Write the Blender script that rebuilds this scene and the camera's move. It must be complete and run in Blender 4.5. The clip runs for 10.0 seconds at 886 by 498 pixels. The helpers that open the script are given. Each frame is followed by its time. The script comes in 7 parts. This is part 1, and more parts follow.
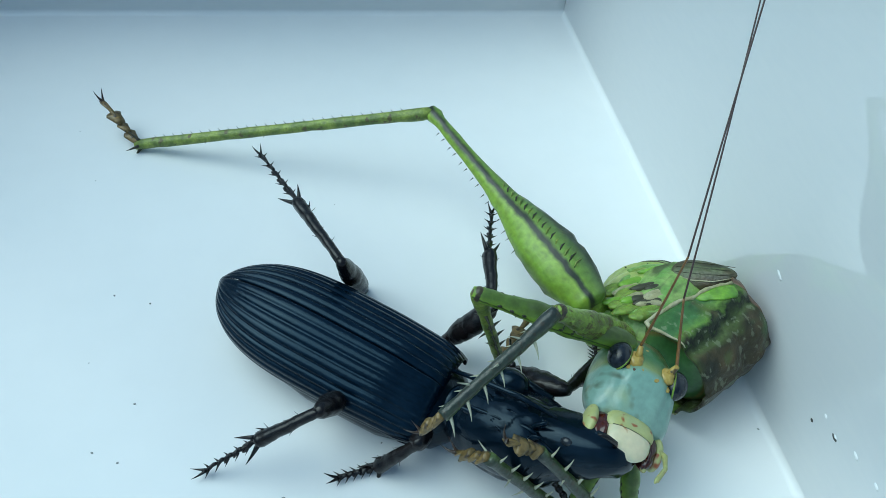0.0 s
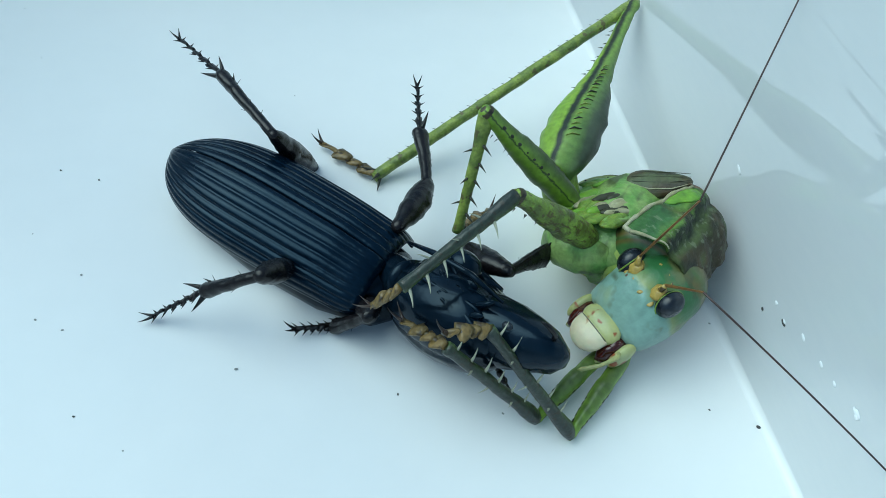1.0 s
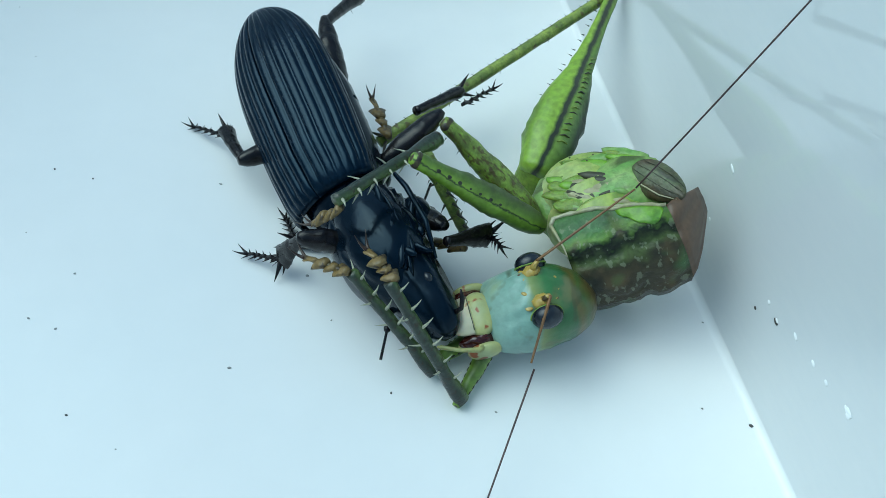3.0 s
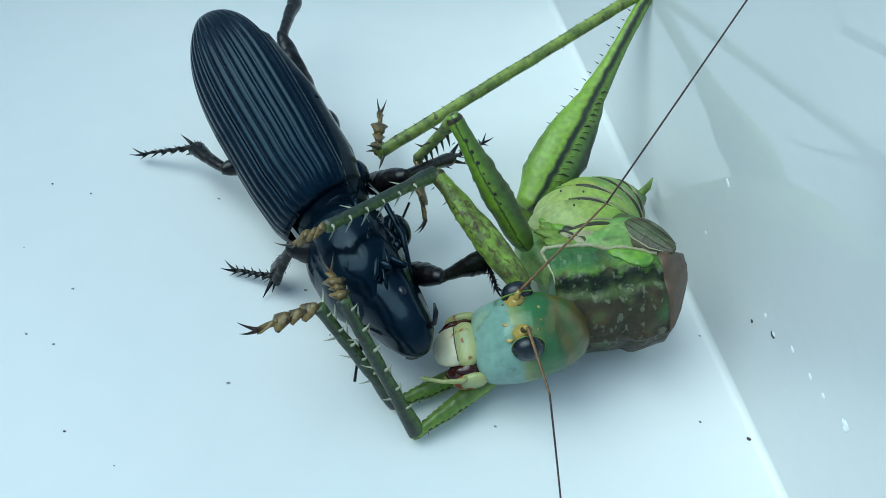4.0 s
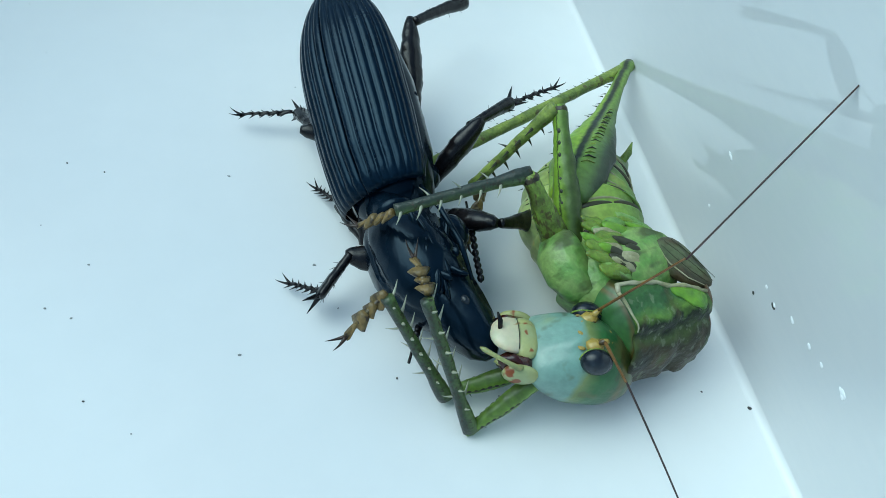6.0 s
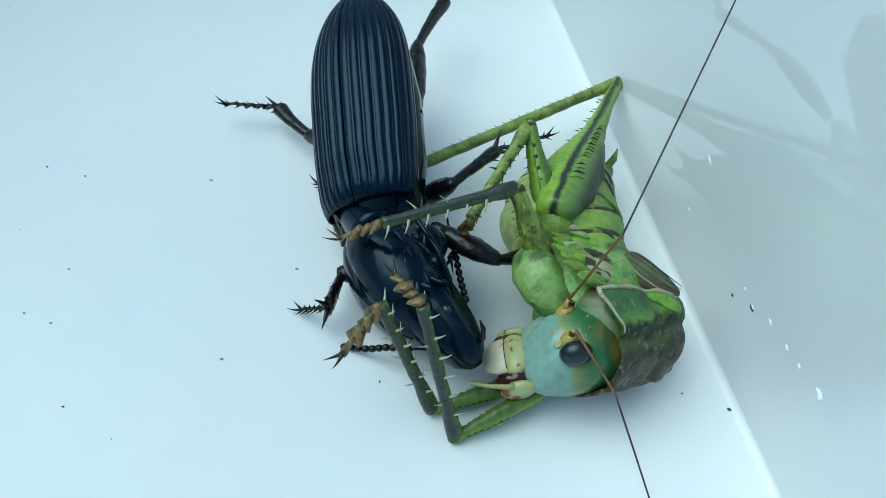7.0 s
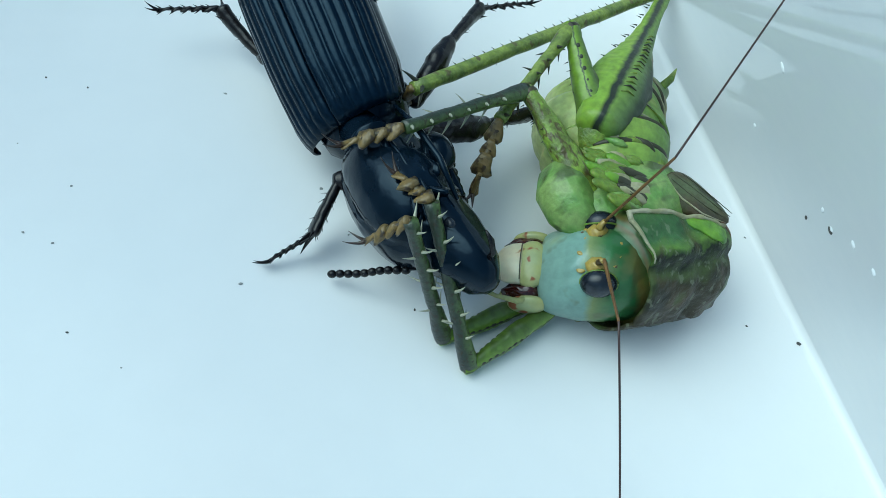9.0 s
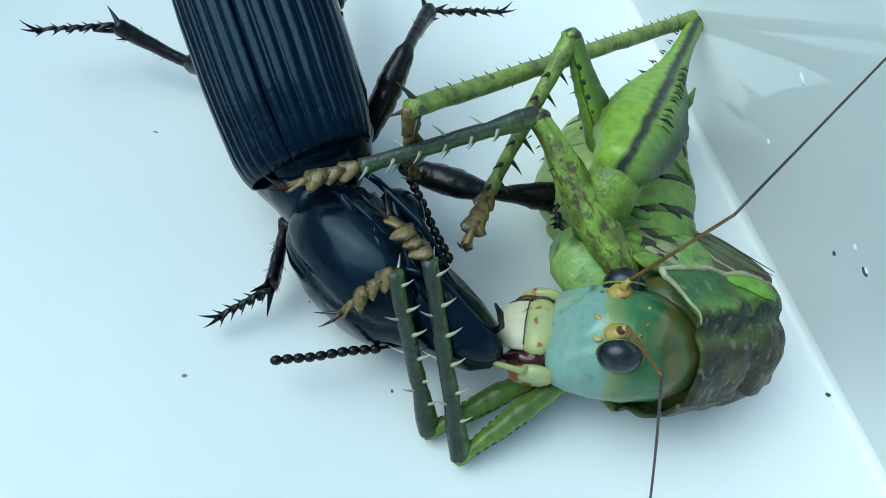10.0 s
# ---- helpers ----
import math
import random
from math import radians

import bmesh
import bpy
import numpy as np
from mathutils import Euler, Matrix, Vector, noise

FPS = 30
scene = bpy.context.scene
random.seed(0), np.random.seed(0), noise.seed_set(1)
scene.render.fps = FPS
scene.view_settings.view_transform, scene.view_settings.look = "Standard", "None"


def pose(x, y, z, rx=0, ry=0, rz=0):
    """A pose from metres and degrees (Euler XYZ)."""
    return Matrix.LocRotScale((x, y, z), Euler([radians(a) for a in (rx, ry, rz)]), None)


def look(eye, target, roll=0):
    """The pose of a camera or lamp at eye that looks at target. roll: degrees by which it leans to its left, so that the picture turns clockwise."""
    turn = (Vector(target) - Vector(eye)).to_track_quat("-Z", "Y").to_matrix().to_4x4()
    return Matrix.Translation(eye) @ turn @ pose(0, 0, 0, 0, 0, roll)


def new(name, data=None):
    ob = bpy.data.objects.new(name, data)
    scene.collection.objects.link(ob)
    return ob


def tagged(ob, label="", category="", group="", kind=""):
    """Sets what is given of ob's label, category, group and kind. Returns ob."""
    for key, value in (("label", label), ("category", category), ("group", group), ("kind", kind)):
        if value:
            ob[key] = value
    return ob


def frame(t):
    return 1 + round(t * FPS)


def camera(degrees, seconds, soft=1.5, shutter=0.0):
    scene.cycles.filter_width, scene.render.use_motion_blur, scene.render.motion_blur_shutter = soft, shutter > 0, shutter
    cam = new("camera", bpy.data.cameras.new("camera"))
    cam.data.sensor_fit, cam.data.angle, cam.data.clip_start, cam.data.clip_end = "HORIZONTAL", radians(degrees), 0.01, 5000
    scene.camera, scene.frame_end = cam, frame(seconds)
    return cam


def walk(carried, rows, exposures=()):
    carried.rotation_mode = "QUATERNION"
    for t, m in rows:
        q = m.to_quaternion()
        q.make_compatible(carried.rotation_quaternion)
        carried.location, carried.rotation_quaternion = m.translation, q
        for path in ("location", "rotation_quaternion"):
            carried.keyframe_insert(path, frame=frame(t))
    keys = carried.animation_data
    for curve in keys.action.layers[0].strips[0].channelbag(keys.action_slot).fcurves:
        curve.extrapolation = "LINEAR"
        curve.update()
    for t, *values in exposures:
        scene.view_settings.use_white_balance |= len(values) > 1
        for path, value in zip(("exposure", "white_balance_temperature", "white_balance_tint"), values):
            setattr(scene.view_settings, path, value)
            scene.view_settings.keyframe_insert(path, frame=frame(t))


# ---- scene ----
U = 0.00065  # one model unit, in metres: every length below is in these units
cam = camera(62.0, 10.0, soft=0.65)
PATH = [
    (0, -52.935, -22.604, 77.906, 42.654, -4.964, -8.633),
    (0.2, -54.228, -25.798, 73.54, 41.704, -7.21, -8.746),
    (0.5, -53.613, -28.092, 71.487, 40.233, -8.305, -9.084),
    (1, -53.889, -28.739, 70.777, 39.774, -8.97, -9.401),
    (1.5, -53.567, -28.608, 70.701, 39.602, -8.86, -9.345),
    (2, -53.308, -28.712, 70.755, 39.721, -8.967, -9.393),
    (2.5, -53.745, -29.315, 70.372, 39.853, -9.362, -9.54),
    (2.7, -53.281, -29.028, 70.689, 39.585, -9.042, -9.386),
    (4, -54.117, -28.806, 71.198, 40.745, -9.473, -9.908),
    (4.5, -53.618, -27.313, 72.616, 40.564, -8.398, -9.415),
    (5, -53.563, -27.486, 73.404, 40.196, -7.652, -9.035),
    (5.5, -52.731, -29.687, 72.462, 38.708, -7.892, -9.232),
    (5.7, -53.354, -30.008, 72.376, 38.756, -8.106, -9.317),
    (7, -53.065, -30.563, 72.608, 39.378, -9.118, -10.273),
    (7.5, -53.487, -30.857, 72.422, 39.467, -9.995, -10.827),
    (8, -52.434, -31.076, 72.108, 38.51, -9.946, -10.795),
    (8.5, -53.134, -30.779, 69.429, 37.31, -9.508, -10.5),
    (9, -54.266, -28.486, 63.1, 36.01, -8.493, -9.597),
    (9.5, -51.97, -26.53, 51.735, 34.026, -8.815, -9.229),
    (10, -51.307, -14.244, 59.71, 33.078, -8.46, -13.266),
]
walk(cam, [(t, pose(x * U, y * U, z * U, *turn)) for t, x, y, z, *turn in PATH],
     exposures=[(0.0, 0.25, 5265, -17), (9.1, 0.25, 5265, -17), (9.5, 0.18, 5265, -17), (10.0, 0.36, 5265, -17)])

# ---- light: a bright overcast sky, brightest beyond the far wall ----
world = bpy.data.worlds.new("sky")
scene.world = world
world.use_nodes = True
wn = world.node_tree
sky = wn.nodes.new("ShaderNodeTexSky")
sky.sky_type, sky.sun_disc = "NISHITA", False
sky.sun_elevation, sky.sun_rotation = radians(53), radians(-70)
sky.air_density, sky.dust_density, sky.ozone_density = 1.0, 3.0, 1.0
wn.links.new(sky.outputs[0], wn.nodes["Background"].inputs[0])
wn.nodes["Background"].inputs[1].default_value = 0.11
sun = new("sun", bpy.data.lights.new("sun", "SUN"))
sun.data.energy, sun.data.angle, sun.data.color = 1.4, radians(60), (1.0, 0.98, 0.96)
sun.matrix_world = look((-0.74, 0.2, 1.0), (0, 0, 0))


# ---- materials ----
def material(name, colour, rough=0.5, metal=0.0, spots=None, scale=900.0, amount=0.5, bump=0.0, bump_scale=2500.0,
             coat=0.0, spec=0.5, sub=0.0, trans=0.0, fine=None, tint=None):
    """A surface with two scales of colour variation and fine relief. spots: the second colour, in patches of 1/scale metres."""
    m = bpy.data.materials.new(name)
    m.use_nodes = True
    n, link = m.node_tree.nodes, m.node_tree.links.new
    b = n["Principled BSDF"]
    b.inputs["Roughness"].default_value, b.inputs["Metallic"].default_value = rough, metal
    b.inputs["Coat Weight"].default_value, b.inputs["Coat Roughness"].default_value = coat, 0.12
    b.inputs["Specular IOR Level"].default_value = spec
    b.inputs["Transmission Weight"].default_value = trans
    if tint:
        b.inputs["Specular Tint"].default_value = (*tint, 1)
    if sub:
        b.inputs["Subsurface Weight"].default_value, b.inputs["Subsurface Scale"].default_value = sub, 0.0008
    at = n.new("ShaderNodeTexCoord")
    tex = n.new("ShaderNodeTexNoise")
    tex.inputs["Scale"].default_value, tex.inputs["Detail"].default_value = scale, 4.0
    link(at.outputs["Object"], tex.inputs["Vector"])
    ramp = n.new("ShaderNodeValToRGB")
    ramp.color_ramp.elements[0].position, ramp.color_ramp.elements[1].position = 0.5 - 0.12, 0.5 + 0.12
    ramp.color_ramp.elements[0].color = (*colour, 1)
    second = spots or tuple(c * 0.8 for c in colour)
    ramp.color_ramp.elements[1].color = tuple(a + (c - a) * amount for a, c in zip(colour, second)) + (1,)
    link(tex.outputs["Fac"], ramp.inputs["Fac"])
    tex2 = n.new("ShaderNodeTexNoise")
    tex2.inputs["Scale"].default_value, tex2.inputs["Detail"].default_value = bump_scale, 3.0
    link(at.outputs["Object"], tex2.inputs["Vector"])
    mix = n.new("ShaderNodeMix")
    mix.data_type, mix.blend_type = "RGBA", "MULTIPLY"
    mix.inputs[0].default_value = 0.65 if fine is None else fine
    link(ramp.outputs[0], mix.inputs[6])
    link(tex2.outputs["Fac"], mix.inputs[7])
    link(mix.outputs[2], b.inputs["Base Color"])
    if bump:
        bp = n.new("ShaderNodeBump")
        bp.inputs["Strength"].default_value, bp.inputs["Distance"].default_value = bump, 0.0002
        link(tex2.outputs["Fac"], bp.inputs["Height"])
        link(bp.outputs[0], b.inputs["Normal"])
    return m


def layered(name, stops, axis, low, high, rough=0.4, wobble=0.25, scale=700.0, bump=0.2, spec=0.5, sub=0.0, fine=0.7, bump_scale=1900.0):
    """Colours that follow one another along an axis of the thing's own space, with a ragged border."""
    m = material(name, (0.5, 0.5, 0.5), rough, scale=scale, bump=bump, spec=spec, sub=sub, fine=fine, bump_scale=bump_scale)
    n, link = m.node_tree.nodes, m.node_tree.links.new
    at = n["Texture Coordinate"]
    sep = n.new("ShaderNodeSeparateXYZ")
    link(at.outputs["Object"], sep.inputs[0])
    rng = n.new("ShaderNodeMapRange")
    rng.inputs["From Min"].default_value, rng.inputs["From Max"].default_value = low * U, high * U
    link(sep.outputs["XYZ".index(axis)], rng.inputs["Value"])
    tex = n["Noise Texture"]
    off = n.new("ShaderNodeMath")
    off.operation = "MULTIPLY_ADD"
    off.inputs[1].default_value, off.inputs[2].default_value = wobble, -wobble / 2
    link(tex.outputs["Fac"], off.inputs[0])
    add = n.new("ShaderNodeMath")
    link(rng.outputs[0], add.inputs[0])
    link(off.outputs[0], add.inputs[1])
    ramp = n["Color Ramp"]
    while len(ramp.color_ramp.elements) > 2:
        ramp.color_ramp.elements.remove(ramp.color_ramp.elements[-1])
    for k, (p, c) in enumerate(stops):
        e = ramp.color_ramp.elements[k] if k < 2 else ramp.color_ramp.elements.new(p)
        e.position, e.color = p, (*c, 1)
    link(add.outputs[0], ramp.inputs["Fac"])
    return m


def flecked(m, colour, scale, edge, stretch=(1, 1, 1), soft=0.05, amount=1.0):
    """Adds small flecks of another colour to a material."""
    n, link = m.node_tree.nodes, m.node_tree.links.new
    b = n["Principled BSDF"]
    old = b.inputs["Base Color"].links[0].from_socket
    size = n.new("ShaderNodeMapping")
    size.inputs["Scale"].default_value = stretch
    link(n["Texture Coordinate"].outputs["Object"], size.inputs[0])
    tex = n.new("ShaderNodeTexNoise")
    tex.inputs["Scale"].default_value, tex.inputs["Detail"].default_value = scale, 2.0
    link(size.outputs[0], tex.inputs["Vector"])
    rng = n.new("ShaderNodeMapRange")
    rng.inputs["From Min"].default_value, rng.inputs["From Max"].default_value = edge, edge + soft
    rng.inputs["To Max"].default_value = amount
    link(tex.outputs["Fac"], rng.inputs["Value"])
    mix = n.new("ShaderNodeMix")
    mix.data_type = "RGBA"
    mix.inputs[7].default_value = (*colour, 1)
    link(rng.outputs[0], mix.inputs[0])
    link(old, mix.inputs[6])
    link(mix.outputs[2], b.inputs["Base Color"])
    return m


WHITE = material("white plastic", (0.80, 0.80, 0.80), 0.22, spots=(0.76, 0.78, 0.79), scale=40, bump=0.02, bump_scale=300, spec=0.38, fine=0.04)


def clear_plastic():
    """Milky plastic: some daylight seeps through it, and it mirrors at a slant."""
    m = bpy.data.materials.new("clear greyish plastic")
    m.use_nodes = True
    n, link = m.node_tree.nodes, m.node_tree.links.new
    n.remove(n["Principled BSDF"])
    tex = n.new("ShaderNodeTexNoise")
    tex.inputs["Scale"].default_value = 60.0
    ramp = n.new("ShaderNodeValToRGB")
    ramp.color_ramp.elements[0].color, ramp.color_ramp.elements[1].color = (0.86, 0.88, 0.90, 1), (0.90, 0.91, 0.92, 1)
    link(tex.outputs["Fac"], ramp.inputs["Fac"])
    dif, thru, gloss, fres = (n.new("ShaderNode" + k) for k in ("BsdfDiffuse", "BsdfTranslucent", "BsdfGlossy", "Fresnel"))
    link(ramp.outputs[0], dif.inputs[0])
    link(ramp.outputs[0], thru.inputs[0])
    gloss.inputs["Roughness"].default_value, fres.inputs[0].default_value = 0.015, 2.25
    a, b = n.new("ShaderNodeMixShader"), n.new("ShaderNodeMixShader")
    a.inputs[0].default_value = 0.3
    link(dif.outputs[0], a.inputs[1])
    link(thru.outputs[0], a.inputs[2])
    link(fres.outputs[0], b.inputs[0])
    link(a.outputs[0], b.inputs[1])
    link(gloss.outputs[0], b.inputs[2])
    link(b.outputs[0], n["Material Output"].inputs[0])
    return m


WALL = clear_plastic()
TABLE = material("pale table top", (0.82, 0.83, 0.84), 0.5, scale=12, bump=0.1, bump_scale=200, fine=0.1)
SPECK = material("dark grit", (0.10, 0.095, 0.09), 0.8, scale=4000)
FAINT = material("pale grit", (0.42, 0.43, 0.42), 0.8, scale=4000)
SCRATCH = material("white scratch", (0.95, 0.96, 0.97), 0.6, scale=2000, fine=0.0)
BLACK = material("black chitin", (0.003, 0.009, 0.020), 0.16, spots=(0.007, 0.017, 0.034), scale=500, bump=0.1, bump_scale=3000, spec=0.24, tint=(0.5, 0.75, 1.0))
GLOSS = material("polished black chitin", (0.004, 0.010, 0.020), 0.16, spots=(0.007, 0.014, 0.025), scale=500, bump=0.2, bump_scale=700, spec=0.24, tint=(0.6, 0.8, 1.0))
LIMB = material("black leg chitin", (0.008, 0.008, 0.010), 0.27, spots=(0.02, 0.014, 0.013), scale=1500, bump=0.15, spec=0.32)
GREEN = material("leaf green skin", (0.29, 0.42, 0.05), 0.42, spots=(0.10, 0.16, 0.02), scale=700, amount=0.8, bump=0.45, bump_scale=4500, spec=0.45, sub=0.15)
SHIN = flecked(material("olive green shin", (0.38, 0.47, 0.08), 0.42, spots=(0.12, 0.18, 0.04), scale=900, amount=0.8, bump=0.45, bump_scale=4500), (0.10, 0.09, 0.03), 1300, 0.62)
DULL = layered("olive shin with a slate back", [(0.0, (0.17, 0.25, 0.06)), (0.36, (0.10, 0.15, 0.05)), (0.56, (0.055, 0.075, 0.045)), (1.0, (0.038, 0.048, 0.042))], "Z", -0.8, 0.8,
               rough=0.34, wobble=0.5, scale=1100, bump=0.35, bump_scale=4200)
flecked(DULL, (0.035, 0.028, 0.015), 3600, 0.58, amount=0.8)
BLOTCH = flecked(material("green thigh with brown blotches", (0.38, 0.54, 0.07), 0.38, spots=(0.13, 0.16, 0.03), scale=900, amount=0.9, bump=0.45, bump_scale=4500), (0.07, 0.045, 0.015), 3000, 0.52, (0.5, 1.2, 1.2), soft=0.12, amount=0.85)
DOTTED = layered("bright green thigh with dark edges", [(0.0, (0.14, 0.22, 0.03)), (0.22, (0.26, 0.42, 0.03)), (0.46, (0.34, 0.52, 0.05)), (0.52, (0.03, 0.05, 0.02)),
                                  (0.58, (0.34, 0.52, 0.05)), (0.78, (0.17, 0.27, 0.04)), (1.0, (0.09, 0.13, 0.03))], "Z", -1.4, 1.4, rough=0.4, wobble=0.25, scale=2200)
TAN = flecked(material("tan foot pads", (0.30, 0.20, 0.06), 0.4, spots=(0.09, 0.075, 0.03), scale=900, amount=0.9, bump=0.5), (0.045, 0.03, 0.015), 2200, 0.56, soft=0.1)
HOOK = material("dark brown claw", (0.06, 0.03, 0.015), 0.3, spots=(0.015, 0.01, 0.008), scale=900, amount=0.9)
KNEE = flecked(material("dark brown knee skin", (0.10, 0.075, 0.03), 0.4, spots=(0.05, 0.05, 0.03), scale=900, amount=0.9, bump=0.4, bump_scale=4500), (0.02, 0.014, 0.01), 2600, 0.55, soft=0.1)
CREAM = material("cream spine", (0.62, 0.62, 0.45), 0.45, scale=2500)
DARKSPINE = material("dark spine", (0.05, 0.05, 0.03), 0.45, scale=2500)
IVORY = flecked(material("ivory lip", (0.70, 0.65, 0.45), 0.3, spots=(0.70, 0.62, 0.40), scale=500, amount=0.8, bump=0.05, sub=0.2, fine=0.25), (0.30, 0.12, 0.03), 900, 0.64)
# blue-grey patches in the eye colour stand in for glare on it
EYE = material("dark compound eye with painted glare", (0.010, 0.013, 0.020), 0.22, spots=(0.04, 0.05, 0.065), scale=420, amount=0.9, spec=0.4)
YELLOW = flecked(material("ochre horn base", (0.62, 0.45, 0.10), 0.3, spots=(0.30, 0.19, 0.04), scale=1500, bump=0.3), (0.06, 0.04, 0.015), 1100, 0.6)
FEELROOT = material("ochre-brown feeler root", (0.26, 0.13, 0.035), 0.4, spots=(0.10, 0.05, 0.02), scale=500)
FEELER = material("brown feeler", (0.085, 0.045, 0.04), 0.4, spots=(0.03, 0.022, 0.022), scale=400)
PALP = material("pale yellow feeler", (0.50, 0.52, 0.20), 0.4, scale=1500, sub=0.1)
RED = material("wet red jaw", (0.07, 0.012, 0.006), 0.15, spots=(0.02, 0.005, 0.005), scale=700, spec=0.6)
RIM = material("cream rim", (0.42, 0.40, 0.20), 0.45, spots=(0.55, 0.52, 0.34), scale=900, amount=0.9)
CLYPEUS = flecked(material("yellow-green lip plate", (0.50, 0.50, 0.18), 0.35, spots=(0.34, 0.42, 0.26), scale=600, bump=0.1, fine=0.3), (0.24, 0.07, 0.02), 900, 0.60)
FACE = layered("blue-green face", [(0.0, (0.45, 0.48, 0.20)), (0.14, (0.30, 0.44, 0.37)), (0.44, (0.25, 0.40, 0.33)), (0.50, (0.24, 0.30, 0.10)),
                                   (0.60, (0.07, 0.19, 0.06)), (0.74, (0.04, 0.13, 0.04)), (0.80, (0.15, 0.12, 0.03)), (0.86, (0.07, 0.13, 0.03)),
                                   (0.92, (0.13, 0.10, 0.03)), (1.0, (0.06, 0.05, 0.02))], "X", -8, 7, rough=0.28, wobble=0.2, scale=450, fine=0.4)
flecked(FACE, (0.36, 0.38, 0.12), 300, 0.58, soft=0.12, amount=0.4)
flecked(FACE, (0.12, 0.13, 0.05), 700, 0.57, soft=0.12, amount=0.65)
flecked(FACE, (0.05, 0.06, 0.02), 380, 0.62, (1.5, 0.5, 1), soft=0.06, amount=0.7)
SHIELD = layered("green and grey neck shield", [(0.0, (0.10, 0.20, 0.05)), (0.22, (0.09, 0.19, 0.05)), (0.32, (0.07, 0.17, 0.05)), (0.42, (0.10, 0.22, 0.07)), (0.54, (0.19, 0.32, 0.05)),
                                                (0.60, (0.012, 0.018, 0.010)), (0.69, (0.11, 0.15, 0.045)), (0.8, (0.055, 0.05, 0.025)), (1.0, (0.07, 0.055, 0.03))],
                 "Y", 4.5, -7.2, rough=0.42, wobble=0.5, scale=420, bump=0.7, spec=0.28)
flecked(SHIELD, (0.012, 0.016, 0.012), 500, 0.56, (0.6, 1, 1), soft=0.14, amount=0.7)
flecked(SHIELD, (0.24, 0.26, 0.17), 2100, 0.60, (1.0, 0.7, 0.7), soft=0.05, amount=0.4)
flecked(SHIELD, (0.10, 0.07, 0.03), 420, 0.55, soft=0.15, amount=0.6)
flecked(SHIELD, (0.09, 0.20, 0.06), 240, 0.56, (1, 1, 1), soft=0.14, amount=0.7)
ABDOMEN = layered("banded green belly", [(0.0, (0.56, 0.64, 0.24)), (0.25, (0.48, 0.60, 0.12)), (0.48, (0.38, 0.56, 0.08)), (0.7, (0.25, 0.40, 0.07)),
                                         (1.0, (0.14, 0.20, 0.06))], "X", -9, 9, rough=0.42, wobble=0.3, scale=500, bump=0.3, sub=0.15)
flecked(ABDOMEN, (0.06, 0.11, 0.03), 330, 0.56, (1.6, 0.6, 1), soft=0.12, amount=0.55)
flecked(ABDOMEN, (0.50, 0.44, 0.10), 260, 0.63, soft=0.12, amount=0.6)
PLEURA = flecked(material("green flank with cream and dark streaks", (0.22, 0.42, 0.08), 0.4, spots=(0.38, 0.52, 0.15), scale=600, amount=0.9, bump=0.45), (0.05, 0.055, 0.02), 620, 0.54, (0.5, 1.4, 1), soft=0.12, amount=0.75)
COLLAR = layered("green neck skin with brown rings", [(0.0, (0.08, 0.20, 0.07)), (0.45, (0.09, 0.20, 0.05)), (0.55, (0.17, 0.13, 0.03)), (0.63, (0.08, 0.17, 0.04)), (0.76, (0.15, 0.12, 0.03)), (1.0, (0.10, 0.15, 0.04))],
                 "X", -8.6, -6.2, rough=0.28, wobble=0.12, scale=600, bump=0.1)
SLIT = material("dark brown joint skin", (0.05, 0.05, 0.02), 0.5, scale=1500)
WING = flecked(material("veined grey-green wing stub", (0.12, 0.15, 0.06), 0.42, spots=(0.09, 0.06, 0.03), scale=500, amount=0.9, bump=0.5), (0.025, 0.025, 0.015), 900, 0.56, (0.5, 1.4, 1), soft=0.1, amount=0.7)
LIME = flecked(material("lime green patch", (0.28, 0.50, 0.03), 0.4, spots=(0.14, 0.30, 0.03), scale=700, amount=0.9, bump=0.3), (0.05, 0.09, 0.02), 900, 0.6)
BROWN = material("brown shield edge", (0.15, 0.09, 0.05), 0.45, spots=(0.12, 0.07, 0.04), scale=900)
THIGH = layered("green jumping thigh with a dark upper edge", [(0.0, (0.12, 0.19, 0.03)), (0.14, (0.32, 0.50, 0.05)), (0.41, (0.36, 0.54, 0.05)), (0.47, (0.02, 0.03, 0.015)), (0.52, (0.03, 0.04, 0.02)),
                                 (0.58, (0.27, 0.42, 0.06)), (0.74, (0.17, 0.27, 0.06)), (0.86, (0.06, 0.09, 0.04)), (1.0, (0.05, 0.07, 0.04))], "Z", -3.9, 3.9,
                rough=0.42, wobble=0.1, scale=900, sub=0.1)


# ---- mesh helpers ----
def finish(bm, name, mat, smooth=True, flip=True):
    if flip:
        bmesh.ops.recalc_face_normals(bm, faces=bm.faces)
    bmesh.ops.scale(bm, vec=(U, U, U), verts=bm.verts)
    me = bpy.data.meshes.new(name)
    bm.to_mesh(me)
    bm.free()
    me.materials.append(mat)
    if smooth:
        me.polygons.foreach_set("use_smooth", [True] * len(me.polygons))
    return me


def part(name, bm, mat, parent, label="", smooth=True):
    ob = new(name, finish(bm, name, mat, smooth) if isinstance(bm, bmesh.types.BMesh) else bm)
    ob.parent = parent
    return tagged(ob, label)


def placed(ob, x, y, z, rx=0, ry=0, rz=0, s=1.0):
    ob.matrix_basis = pose(x * U, y * U, z * U, rx, ry, rz) @ Matrix.Scale(s, 4)
    return ob


